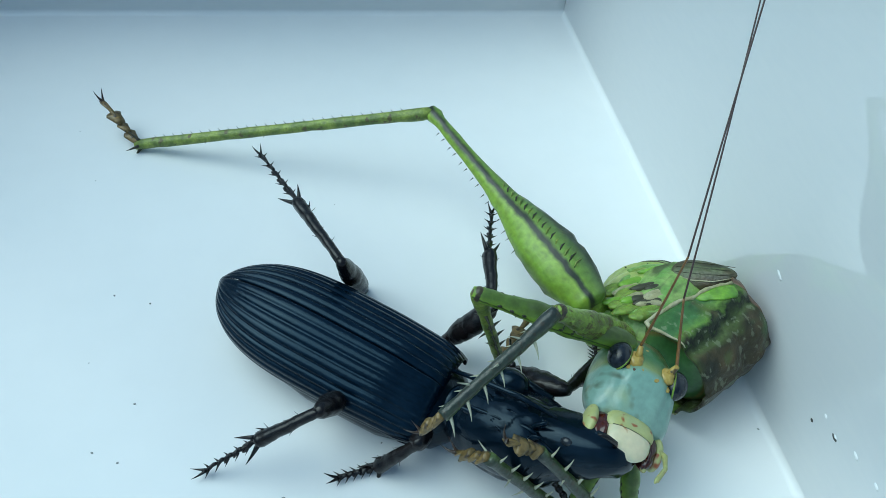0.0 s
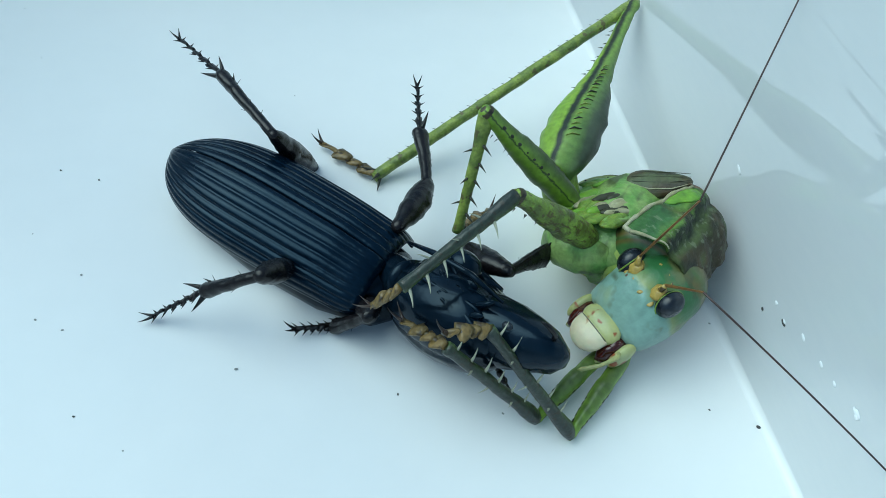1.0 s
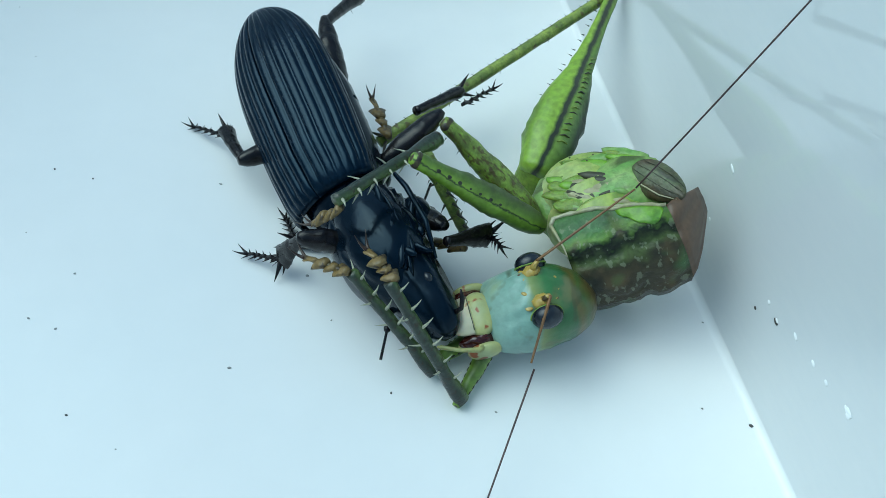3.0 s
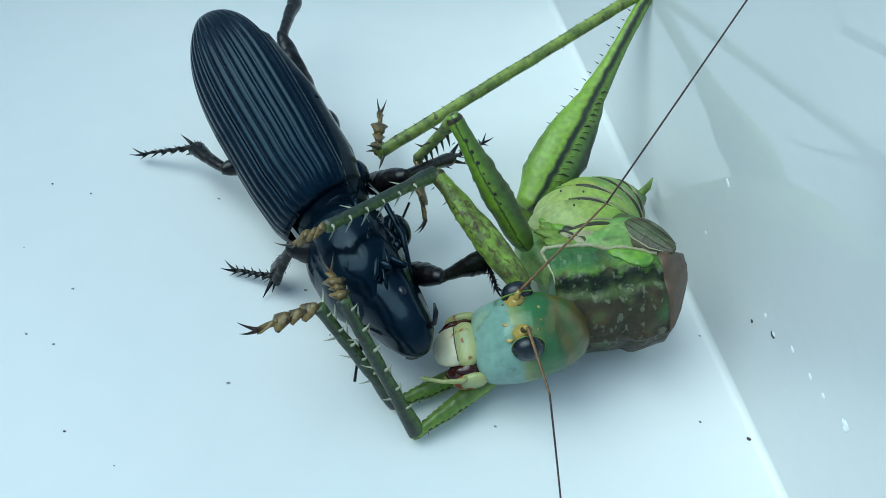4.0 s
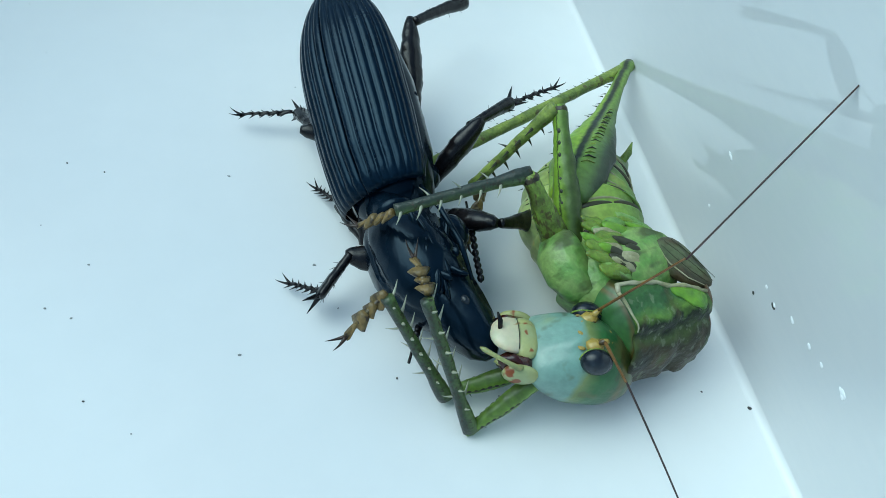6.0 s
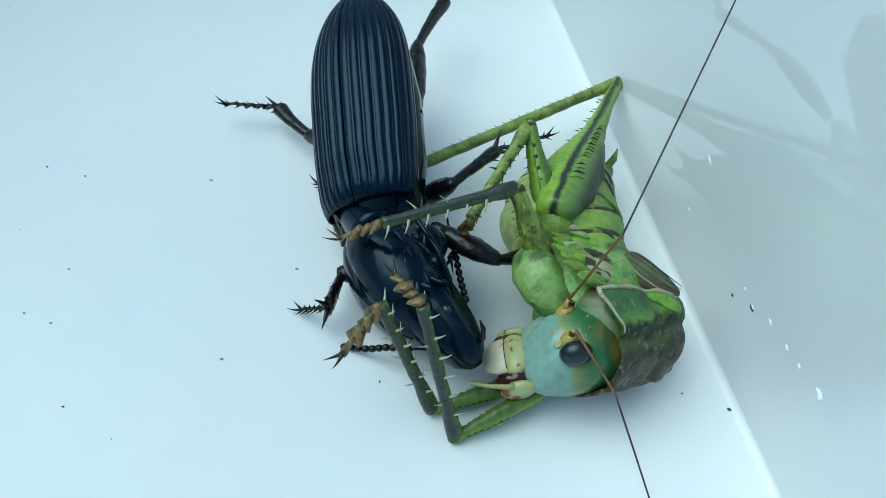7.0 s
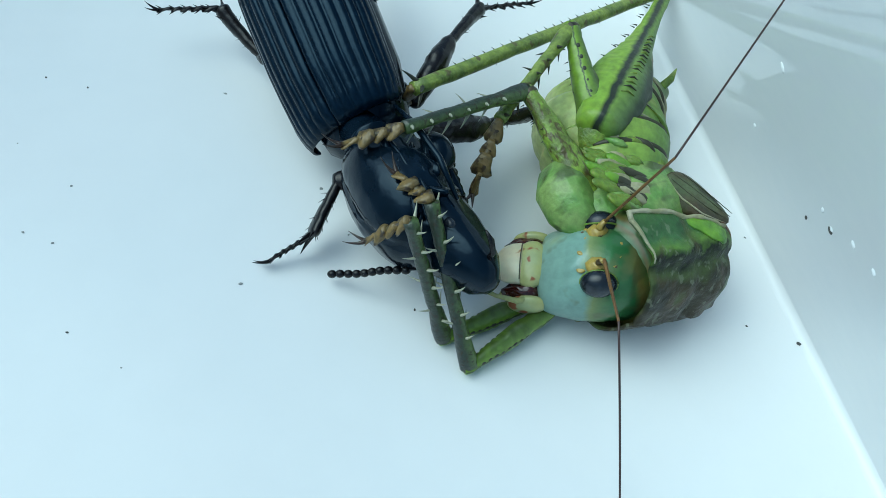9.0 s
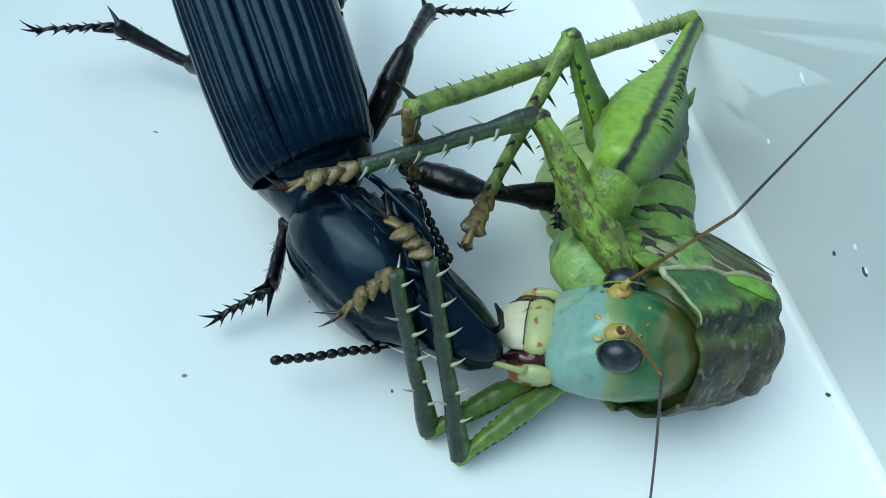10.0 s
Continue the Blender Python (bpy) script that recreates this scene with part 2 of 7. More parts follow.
def tube(points, radii, seg=12, bm=None, up=(0, 0, 1), shape=None):
    """A closed skin round a line of points; radii: one number, or (sideways, upwards), for each point."""
    bm = bm or bmesh.new()
    pts = [Vector(p) for p in points]
    rings = []
    for i, p in enumerate(pts):
        d = (pts[min(i + 1, len(pts) - 1)] - pts[max(i - 1, 0)]).normalized()
        side = d.cross(Vector(up)).normalized()
        top = side.cross(d)
        r = radii[i] if isinstance(radii[i], (tuple, list)) else (radii[i], radii[i])
        ring = []
        for k in range(seg):
            a = 2 * math.pi * k / seg
            f = shape(i, a) if shape else 1.0
            ring.append(bm.verts.new(p + (side * math.cos(a) * r[0] + top * math.sin(a) * r[1]) * f))
        rings.append(ring)
    for a, b in zip(rings, rings[1:]):
        for k in range(seg):
            bm.faces.new((a[k], a[(k + 1) % seg], b[(k + 1) % seg], b[k]))
    bm.faces.new(rings[0][::-1])
    bm.faces.new(rings[-1])
    return bm


def ball(cx, cy, cz, rx, ry, rz, bm=None, u=16, v=10, warp=None):
    bm = bm or bmesh.new()
    got = bmesh.ops.create_uvsphere(bm, u_segments=u, v_segments=v, radius=1.0)
    for w in got["verts"]:
        c = w.co.copy()
        if warp:
            c = warp(c)
        w.co = Vector((cx + c.x * rx, cy + c.y * ry, cz + c.z * rz))
    return bm


def cone_mesh(name, length, r, mat, bend=0.0):
    n = 5
    return finish(tube([(bend * (i / n) ** 2 * length, 0, length * i / n) for i in range(n + 1)],
                       [r * (1 - i / n) + 0.02 for i in range(n + 1)], 6, up=(0, 1, 0)), name, mat)


def sheet(rows, bm=None, thick=0.0):
    """A skin over a grid of points, with a thickness."""
    bm = bm or bmesh.new()
    g = [[bm.verts.new(p) for p in r] for r in rows]
    faces = [bm.faces.new((a[k], a[k + 1], b[k + 1], b[k])) for a, b in zip(g, g[1:]) for k in range(len(a) - 1)]
    if thick:
        bmesh.ops.recalc_face_normals(bm, faces=faces)
        bmesh.ops.solidify(bm, geom=faces, thickness=thick)
    return bm


def box(x0, x1, y0, y1, z0, z1, bevel=0.0):
    bm = bmesh.new()
    bmesh.ops.create_cube(bm, size=1.0)
    for v in bm.verts:
        v.co = Vector(((x0 + x1) / 2 + v.co.x * (x1 - x0), (y0 + y1) / 2 + v.co.y * (y1 - y0), (z0 + z1) / 2 + v.co.z * (z1 - z0)))
    if bevel:
        bmesh.ops.bevel(bm, geom=bm.edges[:], offset=bevel, segments=3, affect="EDGES", profile=0.5)
    return bm


# ---- the tub ----
def tub():
    floor = tagged(new("floor", finish(box(-150, 0, -110, 112.1, -2, 0), "floor", WHITE, False)), "white glossy plastic bottom of a tub", kind="structure")
    for name, b in (("wall_right", (0, 2, -112, 114.1, -2, 50)), ("wall_far", (-152, 0, 112.1, 114.1, -2, 50)),
                    ("wall_left", (-152, -150, -112, 112.1, -2, 50)), ("wall_near", (-150, 0, -112, -110, -2, 50))):
        tagged(new(name, finish(box(*b, bevel=0.25), name, WALL, False)), "smooth clear greyish plastic side of a tub", kind="structure")
    # the rounded foot of the walls
    n = 6
    for name, a, b in (("trim", (0, -110, 0), (0, 112, 0)), ("trim", (-150, 112.1, 0), (0, 112.1, 0))):
        rows = []
        for end in (a, b):
            r = []
            for k in range(n + 1):
                q = math.pi / 2 * k / n
                s, h = 0.9 * (1 - math.sin(q)), 0.9 * (1 - math.cos(q))
                r.append((end[0] - s, end[1], h + 0.01) if a[0] == b[0] else (end[0], end[1] - s, h + 0.01))
            rows.append(r)
        tagged(new(name, finish(sheet(rows), "foot", WHITE)), "rounded white plastic foot of the wall", kind="structure")
    tagged(new("ground", finish(box(-620, 470, -540, 540, -40, -2.2, bevel=3), "ground", TABLE, False)), "pale table top under the tub", kind="structure")


def grit():
    """Grains of dirt on the floor, scratches on the wall."""
    for x, y, r, dark in SPECKS:
        bm = ball(0, 0, 0, r, r * 0.7, r * 0.35, u=7, v=5)
        for v in bm.verts:
            v.co *= 1 + 0.35 * noise.noise(v.co * 9 + Vector((x, y, 0)))
        ob = new("dirt_grain", finish(bm, "grain", SPECK if dark else FAINT))
        placed(ob, x, y, r * 0.2, 0, 0, x * 37)
        tagged(ob, "tiny dark grain of dirt on the white floor" if dark else "tiny pale grain of dirt on the white floor", "dirt", group="dirt on the floor")
    for y, z, length, tilt, dark in MARKS:
        bm = ball(0, 0, 0, 0.03, length, 0.2, u=8, v=6)
        ob = placed(new("scratch", finish(bm, "scratch", SPECK if dark else SCRATCH)), -0.02, y, z, tilt, 0, 0)
        tagged(ob, "small dark nick on the clear wall" if dark else "small white scratch on the clear wall", "scratch", group="scratches on the wall")


SPECKS = [
    (-85.2, 64.9, 0.11, 0),
    (-89.3, 76.7, 0.11, 0),
    (-50.4, 57.7, 0.11, 0),
    (-79.5, 42.5, 0.16, 1),
    (-74.9, 40.8, 0.16, 1),
    (-81, 32.2, 0.11, 0),
    (-73.5, 8.5, 0.16, 1),
    (-68.6, 4.5, 0.11, 0),
    (-6, 3.6, 0.16, 1),
    (-75.1, 26, 0.11, 0),
    (-59.8, 39.8, 0.11, 0),
    (-49.6, 24.5, 0.11, 0),
    (-41.4, 8.4, 0.16, 1),
    (-0.9, 1, 0.3, 1),
    (-30.3, 5.2, 0.17, 0),
    (-59.6, 39.7, 0.17, 0),
    (-47.1, 18.1, 0.14, 0),
    (-75, 26, 0.14, 0),
    (-21.5, -14.7, 0.19, 1),
    (-58.2, 12.7, 0.22, 0),
    (-76, 18.7, 0.14, 0),
    (-75.9, 18.7, 0.14, 0),
    (-49.5, 24.6, 0.22, 0),
    (-78.8, 20.2, 0.17, 0),
    (-1.1, 15.1, 0.17, 0),
]
MARKS = [
    (8.3, 10.4, 0.42, 20, 1),
    (5.3, 12, 0.48, 20, 0),
    (1.8, 12.4, 0.42, 20, 0),
    (-0.6, 12.7, 0.36, 20, 0),
    (-4.3, 13.5, 0.6, 20, 0),
    (10.5, 10.9, 0.3, 20, 0),
    (24.9, 8.5, 0.3, 20, 0),
    (8, 10.4, 0.24, 20, 1),
    (-4.4, 13.1, 0.36, 20, 0),
    (11.4, 8.5, 0.24, 20, 1),
    (-8.6, -13.8, 0.18, 20, 1),
    (26.3, 15.9, 0.72, 20, 0),
    (8.2, 10.6, 0.36, 20, 0),
    (-3.9, 13.4, 0.48, 20, 0),
]
tub()
grit()


# ---- legs, one bone after the other; each bone lies along its own x axis ----
def spine_rows(bone, length, mesh, spots):
    for u, ry, rx, s in spots:
        ob = part("spine", mesh, None, bone)
        ob.matrix_basis = pose(u * length * U, 0, 0) @ pose(0, 0, 0, rx) @ pose(0, 0, ry[0] * U, 0, ry[1]) @ Matrix.Scale(s, 4)


def foot(name, length, parent, mat, claw, n=4, r=0.75, pads=True, label=""):
    """A jointed foot along x with two claws."""
    shares = (0.27, 0.2, 0.25, 0.28) if pads else (0.27, 0.19, 0.17, 0.15, 0.22)
    wide = (0.95, 0.85, 1.15, 0.5) if pads else (0.8, 0.75, 0.72, 0.7, 0.62)
    step = length * 0.9
    sole = part(name, tube([(0, 0, 0), (step * 0.5, 0, 0.05), (step, 0, 0.1)], [0.3 * r, 0.4 * r, 0.25 * r], 8), mat, parent, label)
    x = 0.0
    for share, w in zip(shares, wide):
        d, s = share * step, r * w
        bm = tube([(0, 0, 0.15), (d * 0.2, 0, 0.2), (d * 0.6, 0, 0.05), (d * 0.95, 0, -0.12), (d * 1.15, 0, -0.2)],
                  [(s * 0.5, s * 0.42), (s * 0.65, s * 0.48), (s * 0.9, s * 0.42), (s * 1.1, s * 0.34), (s * 0.8, s * 0.16)], 12)
        for v in bm.verts:
            v.co += Vector((0, 1, 1)) * 0.22 * r * noise.noise(v.co * 1.6 + Vector((x, 0, s)))
        placed(part("tarsal_segment", bm, mat, sole), x, 0, 0, (x * 40) % 20 - 10)
        x += d
    for side in (-1, 1):
        c = part("claw", claw, None, sole)
        c.matrix_basis = pose(step * U, 0, 0, 0, 0, side * 24) @ pose(0, 0, 0, 0, 78)
    return sole


CLAW = cone_mesh("claw", 1.9, 0.24, HOOK, -0.55)
HAIRCLAW = cone_mesh("claw", 1.7, 0.2, LIMB, -0.3)
SPINE_DARK = cone_mesh("spine", 1.5, 0.2, DARKSPINE, 0.1)
SPINE_CREAM = cone_mesh("spine", 1.8, 0.17, CREAM, 0.16)
SPINE_BLACK = cone_mesh("spine", 1.5, 0.2, LIMB, 0.08)
BRISTLE = cone_mesh("spine", 1.3, 0.06, LIMB, 0.05)


def bone_tube(length, profile, seg=12, curve=0.0, root=0.0):
    """profile: rows of (share of the length, sideways, upwards); root: how far the base reaches into the body."""
    us = [-root / length * k for k in (1, 0.9, 0.65, 0.3)] * (root > 0) + [i / 28 for i in range(29)]
    soft = {0: 0.25, 1: 0.6, 2: 0.9} if root > 0 else {}
    ps, rs = [], []
    for u in us:
        ps.append((u * length, 0, curve * math.sin(math.pi * u)))
        s = soft.get(len(rs), 1.0)
        rs.append((s * float(np.interp(u, [p[0] for p in profile], [p[1] for p in profile])),
                   s * float(np.interp(u, [p[0] for p in profile], [p[2] for p in profile]))))
    bm = tube(ps, rs, seg)
    for v in bm.verts:
        v.co += Vector((0, v.co.y, v.co.z)) * (0.12 * noise.noise(v.co * 0.8 + Vector((length, 0, 0))) + 0.08 * noise.noise(v.co * 2.2))
    return bm


def jumping_leg(cricket):
    L = 37.0
    femur = part("hind_femur", bone_tube(L, [(0, 1.9, 2.4), (0.05, 2.4, 3.1), (0.13, 2.8, 3.8), (0.25, 2.7, 3.7), (0.35, 2.3, 3.0), (0.46, 1.6, 1.95), (0.58, 1.15, 1.35), (0.7, 0.9, 1.05),
                                             (0.93, 0.78, 0.9), (0.97, 0.95, 1.2), (1, 0.7, 0.9)], 18, root=1.2), THIGH, cricket, "swollen green jumping thigh with a dark herringbone")
    # the chevrons of the thigh
    for k in range(17):
        u = 0.10 + 0.026 * k
        w = 1.9 * (1 - 0.035 * k)
        for s in (-1, 1):
            y = s * float(np.interp(u, [0.1, 0.13, 0.25, 0.35, 0.46, 0.6], [2.7, 2.8, 2.7, 2.3, 1.6, 1.1])) * 0.96
            bm = tube([(u * L - 0.25, y, 0.6), (u * L + 0.15, y * 1.03, 0.6 + w * 0.35), (u * L + 0.35, y * 0.86, 0.6 + w * 0.8)], [0.07, 0.12, 0.06], 6)
            part("ridge", bm, DARKSPINE if k % 2 else SHIN, femur)
    spine_rows(femur, L, SPINE_DARK, [(0.3 + 0.042 * k, (-float(np.interp(0.3 + 0.042 * k, [0.3, 0.4, 0.6, 0.75, 1], [3.2, 2.5, 1.5, 1.25, 1])), 180), (k % 2) * 14 - 7, 0.45) for k in range(15)])
    part("coxa", tube([(1.6, -0.5, 0), (0.2, -1.1, 0), (-0.7, -2.8, 0.2), (-1.0, -5.0, 0.4), (-1.1, -7.0, 0.6)], [(1.7, 2.0), (1.9, 2.3), (2.0, 2.3), (2.0, 2.3), (1.5, 1.6)], 16), GREEN, femur, "green hip joint")
    tibia = part("hind_tibia", bone_tube(46.8, [(0, 0.75, 0.9), (0.04, 0.95, 1.1), (0.1, 0.8, 0.85), (0.5, 0.72, 0.8), (0.95, 0.78, 0.85), (1, 0.7, 0.8)], 12), SHIN, cricket,
                 "long green shin with two rows of small spines")
    spots = []
    for k in range(27):
        for s in (-1, 1):
            spots.append((0.10 + 0.032 * k + 0.008 * s, (0.6, 30), s * 38, 0.45))
    spots += [(0.35 + 0.1 * k, (0.6, 30), 180 + (14 if k % 2 else -14), 0.4) for k in range(6)]
    spots += [(0.985, (0.5, 35), s * 50, 1.5) for s in (-1, 1)] + [(0.985, (0.5, 40), 180 + s * 30, 1.4) for s in (-1, 1)]
    spine_rows(tibia, 46.8, SPINE_DARK, spots)
    sole = foot("hind_foot", 10.0, cricket, TAN, CLAW, 4, 0.95, label="brown jointed hind foot with hooked claws")
    return femur, tibia, sole


def walking_leg(cricket, femur_l, tibia_l, foot_l, thigh, shin, spine, which):
    f = 0.7 if femur_l < 9 else 1.0
    femur = part(which + "_femur", bone_tube(femur_l + 0.6, [(u, a * f, b * f) for u, a, b in ((0, 1.3, 1.6), (0.2, 1.4, 1.8), (0.5, 1.2, 1.45), (0.8, 0.85, 0.95), (0.93, 0.85, 0.95), (1, 0.6, 0.65))], 14, root=4.5 if f < 1 else 4.4),
                 thigh, cricket)
    spine_rows(femur, femur_l, SPINE_DARK, [(0.2 + 0.09 * k, (-1.2, 180), (k % 2) * 30 - 15, 0.35) for k in range(9)])
    if thigh is DOTTED:
        for k in range(8):
            for s in (-1, 1):
                u = 0.12 + 0.1 * k
                y = s * f * float(np.interp(u, [0, 0.2, 0.5, 0.8, 1], [1.1, 1.25, 1.1, 0.8, 0.6]))
                placed(part("dot", ball(0, 0, 0, 0.3, 0.14, 0.22, u=8, v=6), DARKSPINE, femur), u * femur_l, y, 0.25 * f)
    placed(part("knee", ball(0, 0, 0, 0.8, 0.82 * f, 0.96 * f, u=14, v=9), KNEE, femur, "dark brown knee"), femur_l - 0.1, 0, 0)
    tibia = part(which + "_tibia", bone_tube(tibia_l, [(0, 0.68, 0.85), (0.08, 0.82, 0.92), (0.25, 0.68, 0.7), (0.9, 0.58, 0.6), (1, 0.68, 0.7)], 12), shin, cricket)
    spots = [(0.2 + 0.145 * k + 0.04 * (s > 0), (0.5, 20), s * 60 + 180, 1.0 + 0.1 * math.sin(k * 5 + s)) for k in range(6) for s in (-1, 1)]
    spots += [(0.3 + 0.22 * k, (0.5, 25), 25 * (-1) ** k, 0.8) for k in range(3)]
    spine_rows(tibia, tibia_l, spine, spots)
    sole = foot(which + "_foot", foot_l, cricket, TAN, CLAW, 4, 0.95, label="tan jointed foot with broad pads")
    return femur, tibia, sole


def hairs(bone, length, n, seed, s=0.8):
    r = random.Random(seed)
    spine_rows(bone, length, BRISTLE, [(r.uniform(0.25, 1), (0.35, r.uniform(20, 60)), r.uniform(0, 360), s * r.uniform(0.6, 1.1)) for _ in range(n)])


def beetle_leg(beetle, femur_l, tibia_l, foot_l, which, digging=False):
    femur = None
    if femur_l:
        femur = part(which + "_femur", bone_tube(femur_l + 0.6, [(0, 0.9, 0.9), (0.25, 1.3, 1.5), (0.6, 1.35, 1.6), (0.9, 0.9, 1.0), (1, 0.5, 0.6)], 14, 0.25, root=1.5), LIMB, beetle)
    if digging:
        bm = bone_tube(tibia_l, [(0, 0.55, 0.5), (0.3, 0.8, 0.55), (0.7, 1.35, 0.6), (0.95, 1.6, 0.6), (1, 0.9, 0.4)], 12)
        tibia = part(which + "_tibia", bm, LIMB, beetle, "broad black digging shin with teeth")
        spine_rows(tibia, tibia_l, SPINE_BLACK, [(0.98, (0.2, 60), 90, 1.7), (0.78, (0.8, 60), 90, 1.4), (0.58, (0.7, 62), 90, 1.1), (0.40, (0.6, 62), 90, 0.8),
                                                 (0.98, (0.2, 30), -60, 1.8), (0.86, (0.8, 50), -80, 1.2)])
    else:
        tibia = part(which + "_tibia", bone_tube(tibia_l, [(0, 0.6, 0.65), (0.2, 0.6, 0.7), (0.7, 0.75, 0.95), (0.95, 0.9, 1.15), (1, 0.6, 0.7)], 12, 0.2), LIMB, beetle)
        spine_rows(tibia, tibia_l, SPINE_BLACK, [(0.98, (0.4, 55), 60, 1.5), (0.98, (0.4, 50), -70, 1.7), (0.8, (0.6, 50), 80, 0.8)])
    hairs(tibia, tibia_l, 26, sum(map(ord, which)))
    sole = foot(which + "_foot", foot_l, beetle, LIMB, HAIRCLAW, 5, 0.55, pads=False)
    spine_rows(sole, foot_l, SPINE_BLACK, [(0.14 + 0.18 * k, (0.2, 35), s * 90, 0.62) for k in range(5) for s in (-1, 1)])
    return femur, tibia, sole


# ---- the bush cricket ----
def head_of(cricket):
    """Own axes: x to the crown, y to the eye on top, z out of the face."""
    def warp(c):
        jaw = max(0.0, -c.x)
        blunt = min(1.45, (1.0001 - jaw ** 4) ** 0.25 / math.sqrt(1.0001 - jaw * jaw))
        return Vector((c.x ** 0.86 if c.x > 0 else c.x * 0.72, c.y * blunt, c.z * (1 - 0.3 * jaw) + 0.1 * jaw - 0.25 * max(0.0, c.x - 0.25)))
    bm = ball(-0.8, 0, -3.3, 7.6, 4.7, 4.9, u=56, v=40, warp=warp)
    for v in bm.verts:
        # a flat brow, cheek furrows and small dents
        v.co.z -= 0.35 * math.exp(-((v.co.x + 3.2) / 1.6) ** 2 - (v.co.y / 1.6) ** 2) * (v.co.z > -3) + 0.25 * math.exp(-((abs(v.co.y) - 2.6) / 0.35) ** 2) * (v.co.x < -0.5 and v.co.z > -3)
        v.co += (v.co - Vector((-0.8, 0, -3.3))).normalized() * (0.16 * noise.noise(v.co * 0.55) + 0.06 * noise.noise(v.co * 1.6))
    head = part("head", bm, FACE, cricket, "blue-green face with ochre brow and a green crown")
    for s in (-1, 1):
        eye = part("eye", ball(0, 0, 0, 1.7, 1.3, 1.45, u=24, v=16), EYE, head, "bulging dark eye")
        placed(eye, 0.3, s * 3.3, 0.35)
        ringed = tube([(1.72 * math.cos(a), 0, 1.47 * math.sin(a)) for a in np.linspace(0, 2 * math.pi, 21)], [0.1] * 21, 6, up=(0, 1, 0))
        placed(part("eye_rim", ringed, GREEN, head), 0.3, s * 3.2, 0.2, s * 22)
        socket = part("antenna_socket", ball(0, 0, 0, 1.0, 0.85, 0.7, u=14, v=9, warp=lambda c: c * (1 + 0.3 * noise.noise(c * 1.9))), YELLOW, head, "ochre knob that bears the feeler")
        placed(socket, 0.1, s * 1.85, 1.1)
        part("scape", tube([(0.1, s * 1.85, 1.2), (0.5, s * 2.0, 2.0), (0.9, s * 2.2, 2.5)], [0.4, 0.36, 0.24], 10), YELLOW, head)
        part("mandible", ball(-7.3, s * 2.6, -2.7, 2.1, 1.1, 1.3, u=18, v=12, warp=lambda c: Vector((c.x, c.y * (1 + 0.25 * c.x), c.z + 0.3 * noise.noise(c * 1.7)))), RED, head, "wet red-brown jaw")
        if s < 0:
            part("palp", tube([(-6.2, s * 3.2, -2.4), (-7.4, s * 4.2, -1.5), (-9.4, s * 4.0, -0.8), (-11.2, s * 3.2, -0.7), (-11.6, s * 3.0, -0.7)], [0.34, 0.3, 0.22, 0.26, 0.08], 8), PALP, head, "pale yellow mouth feeler")
        part("short_palp", tube([(-6.4, s * 2.8, -3.1), (-8.0, s * 3.3, -2.9), (-9.4, s * 2.6, -2.6)], [0.3, 0.28, 0.3], 8), PALP, head)
    r = random.Random(21)
    part("brow", ball(0.5, 0, 0.75, 0.8, 1.3, 0.7, u=14, v=9), YELLOW, head, "ochre brow between the feelers")
    for k in range(22):
        p = Vector((r.uniform(-1.4, 2.3), r.uniform(-2.6, 2.6)))
        lift = 1.46 - 0.13 * p.y ** 2 - 0.05 * (p.x + 1) ** 2
        placed(part("brow_fleck", ball(0, 0, 0, r.uniform(0.2, 0.5), r.uniform(0.2, 0.45), 0.12, u=10, v=6), (YELLOW, BROWN, YELLOW)[k % 3], head), p.x, p.y, lift, 0, 0, r.uniform(0, 180))
    part("clypeus", ball(-6.4, 0, -1.55, 1.6, 2.7, 1.0, u=20, v=12, warp=lambda c: Vector((c.x, math.copysign(abs(c.y) ** 0.7, c.y), c.z))), CLYPEUS, head, "yellow-green lip plate with brown stains")
    part("labrum", ball(-7.4, 0, -1.35, 2.75, 2.25, 0.9, u=26, v=14, warp=lambda c: Vector((-abs(c.x) ** 0.75 if c.x < 0 else c.x * 0.12, c.y * 1.05, c.z - 0.25 * c.x * c.x))), IVORY, head, "ivory lip with brown stains")
    part("lip_seam", tube([(-7.35, y, -0.48 - 0.1 * y * y) for y in np.linspace(-2.1, 2.1, 11)], [0.06] * 11, 6, up=(1, 0, 0)), SLIT, head)
    for s in (-1, 1):
        part("gena", ball(-6.7, s * 3.75, -2.9, 2.0, 0.75, 1.3, u=16, v=10), CLYPEUS, head, "pale yellow cheek beside the jaw")
    return head


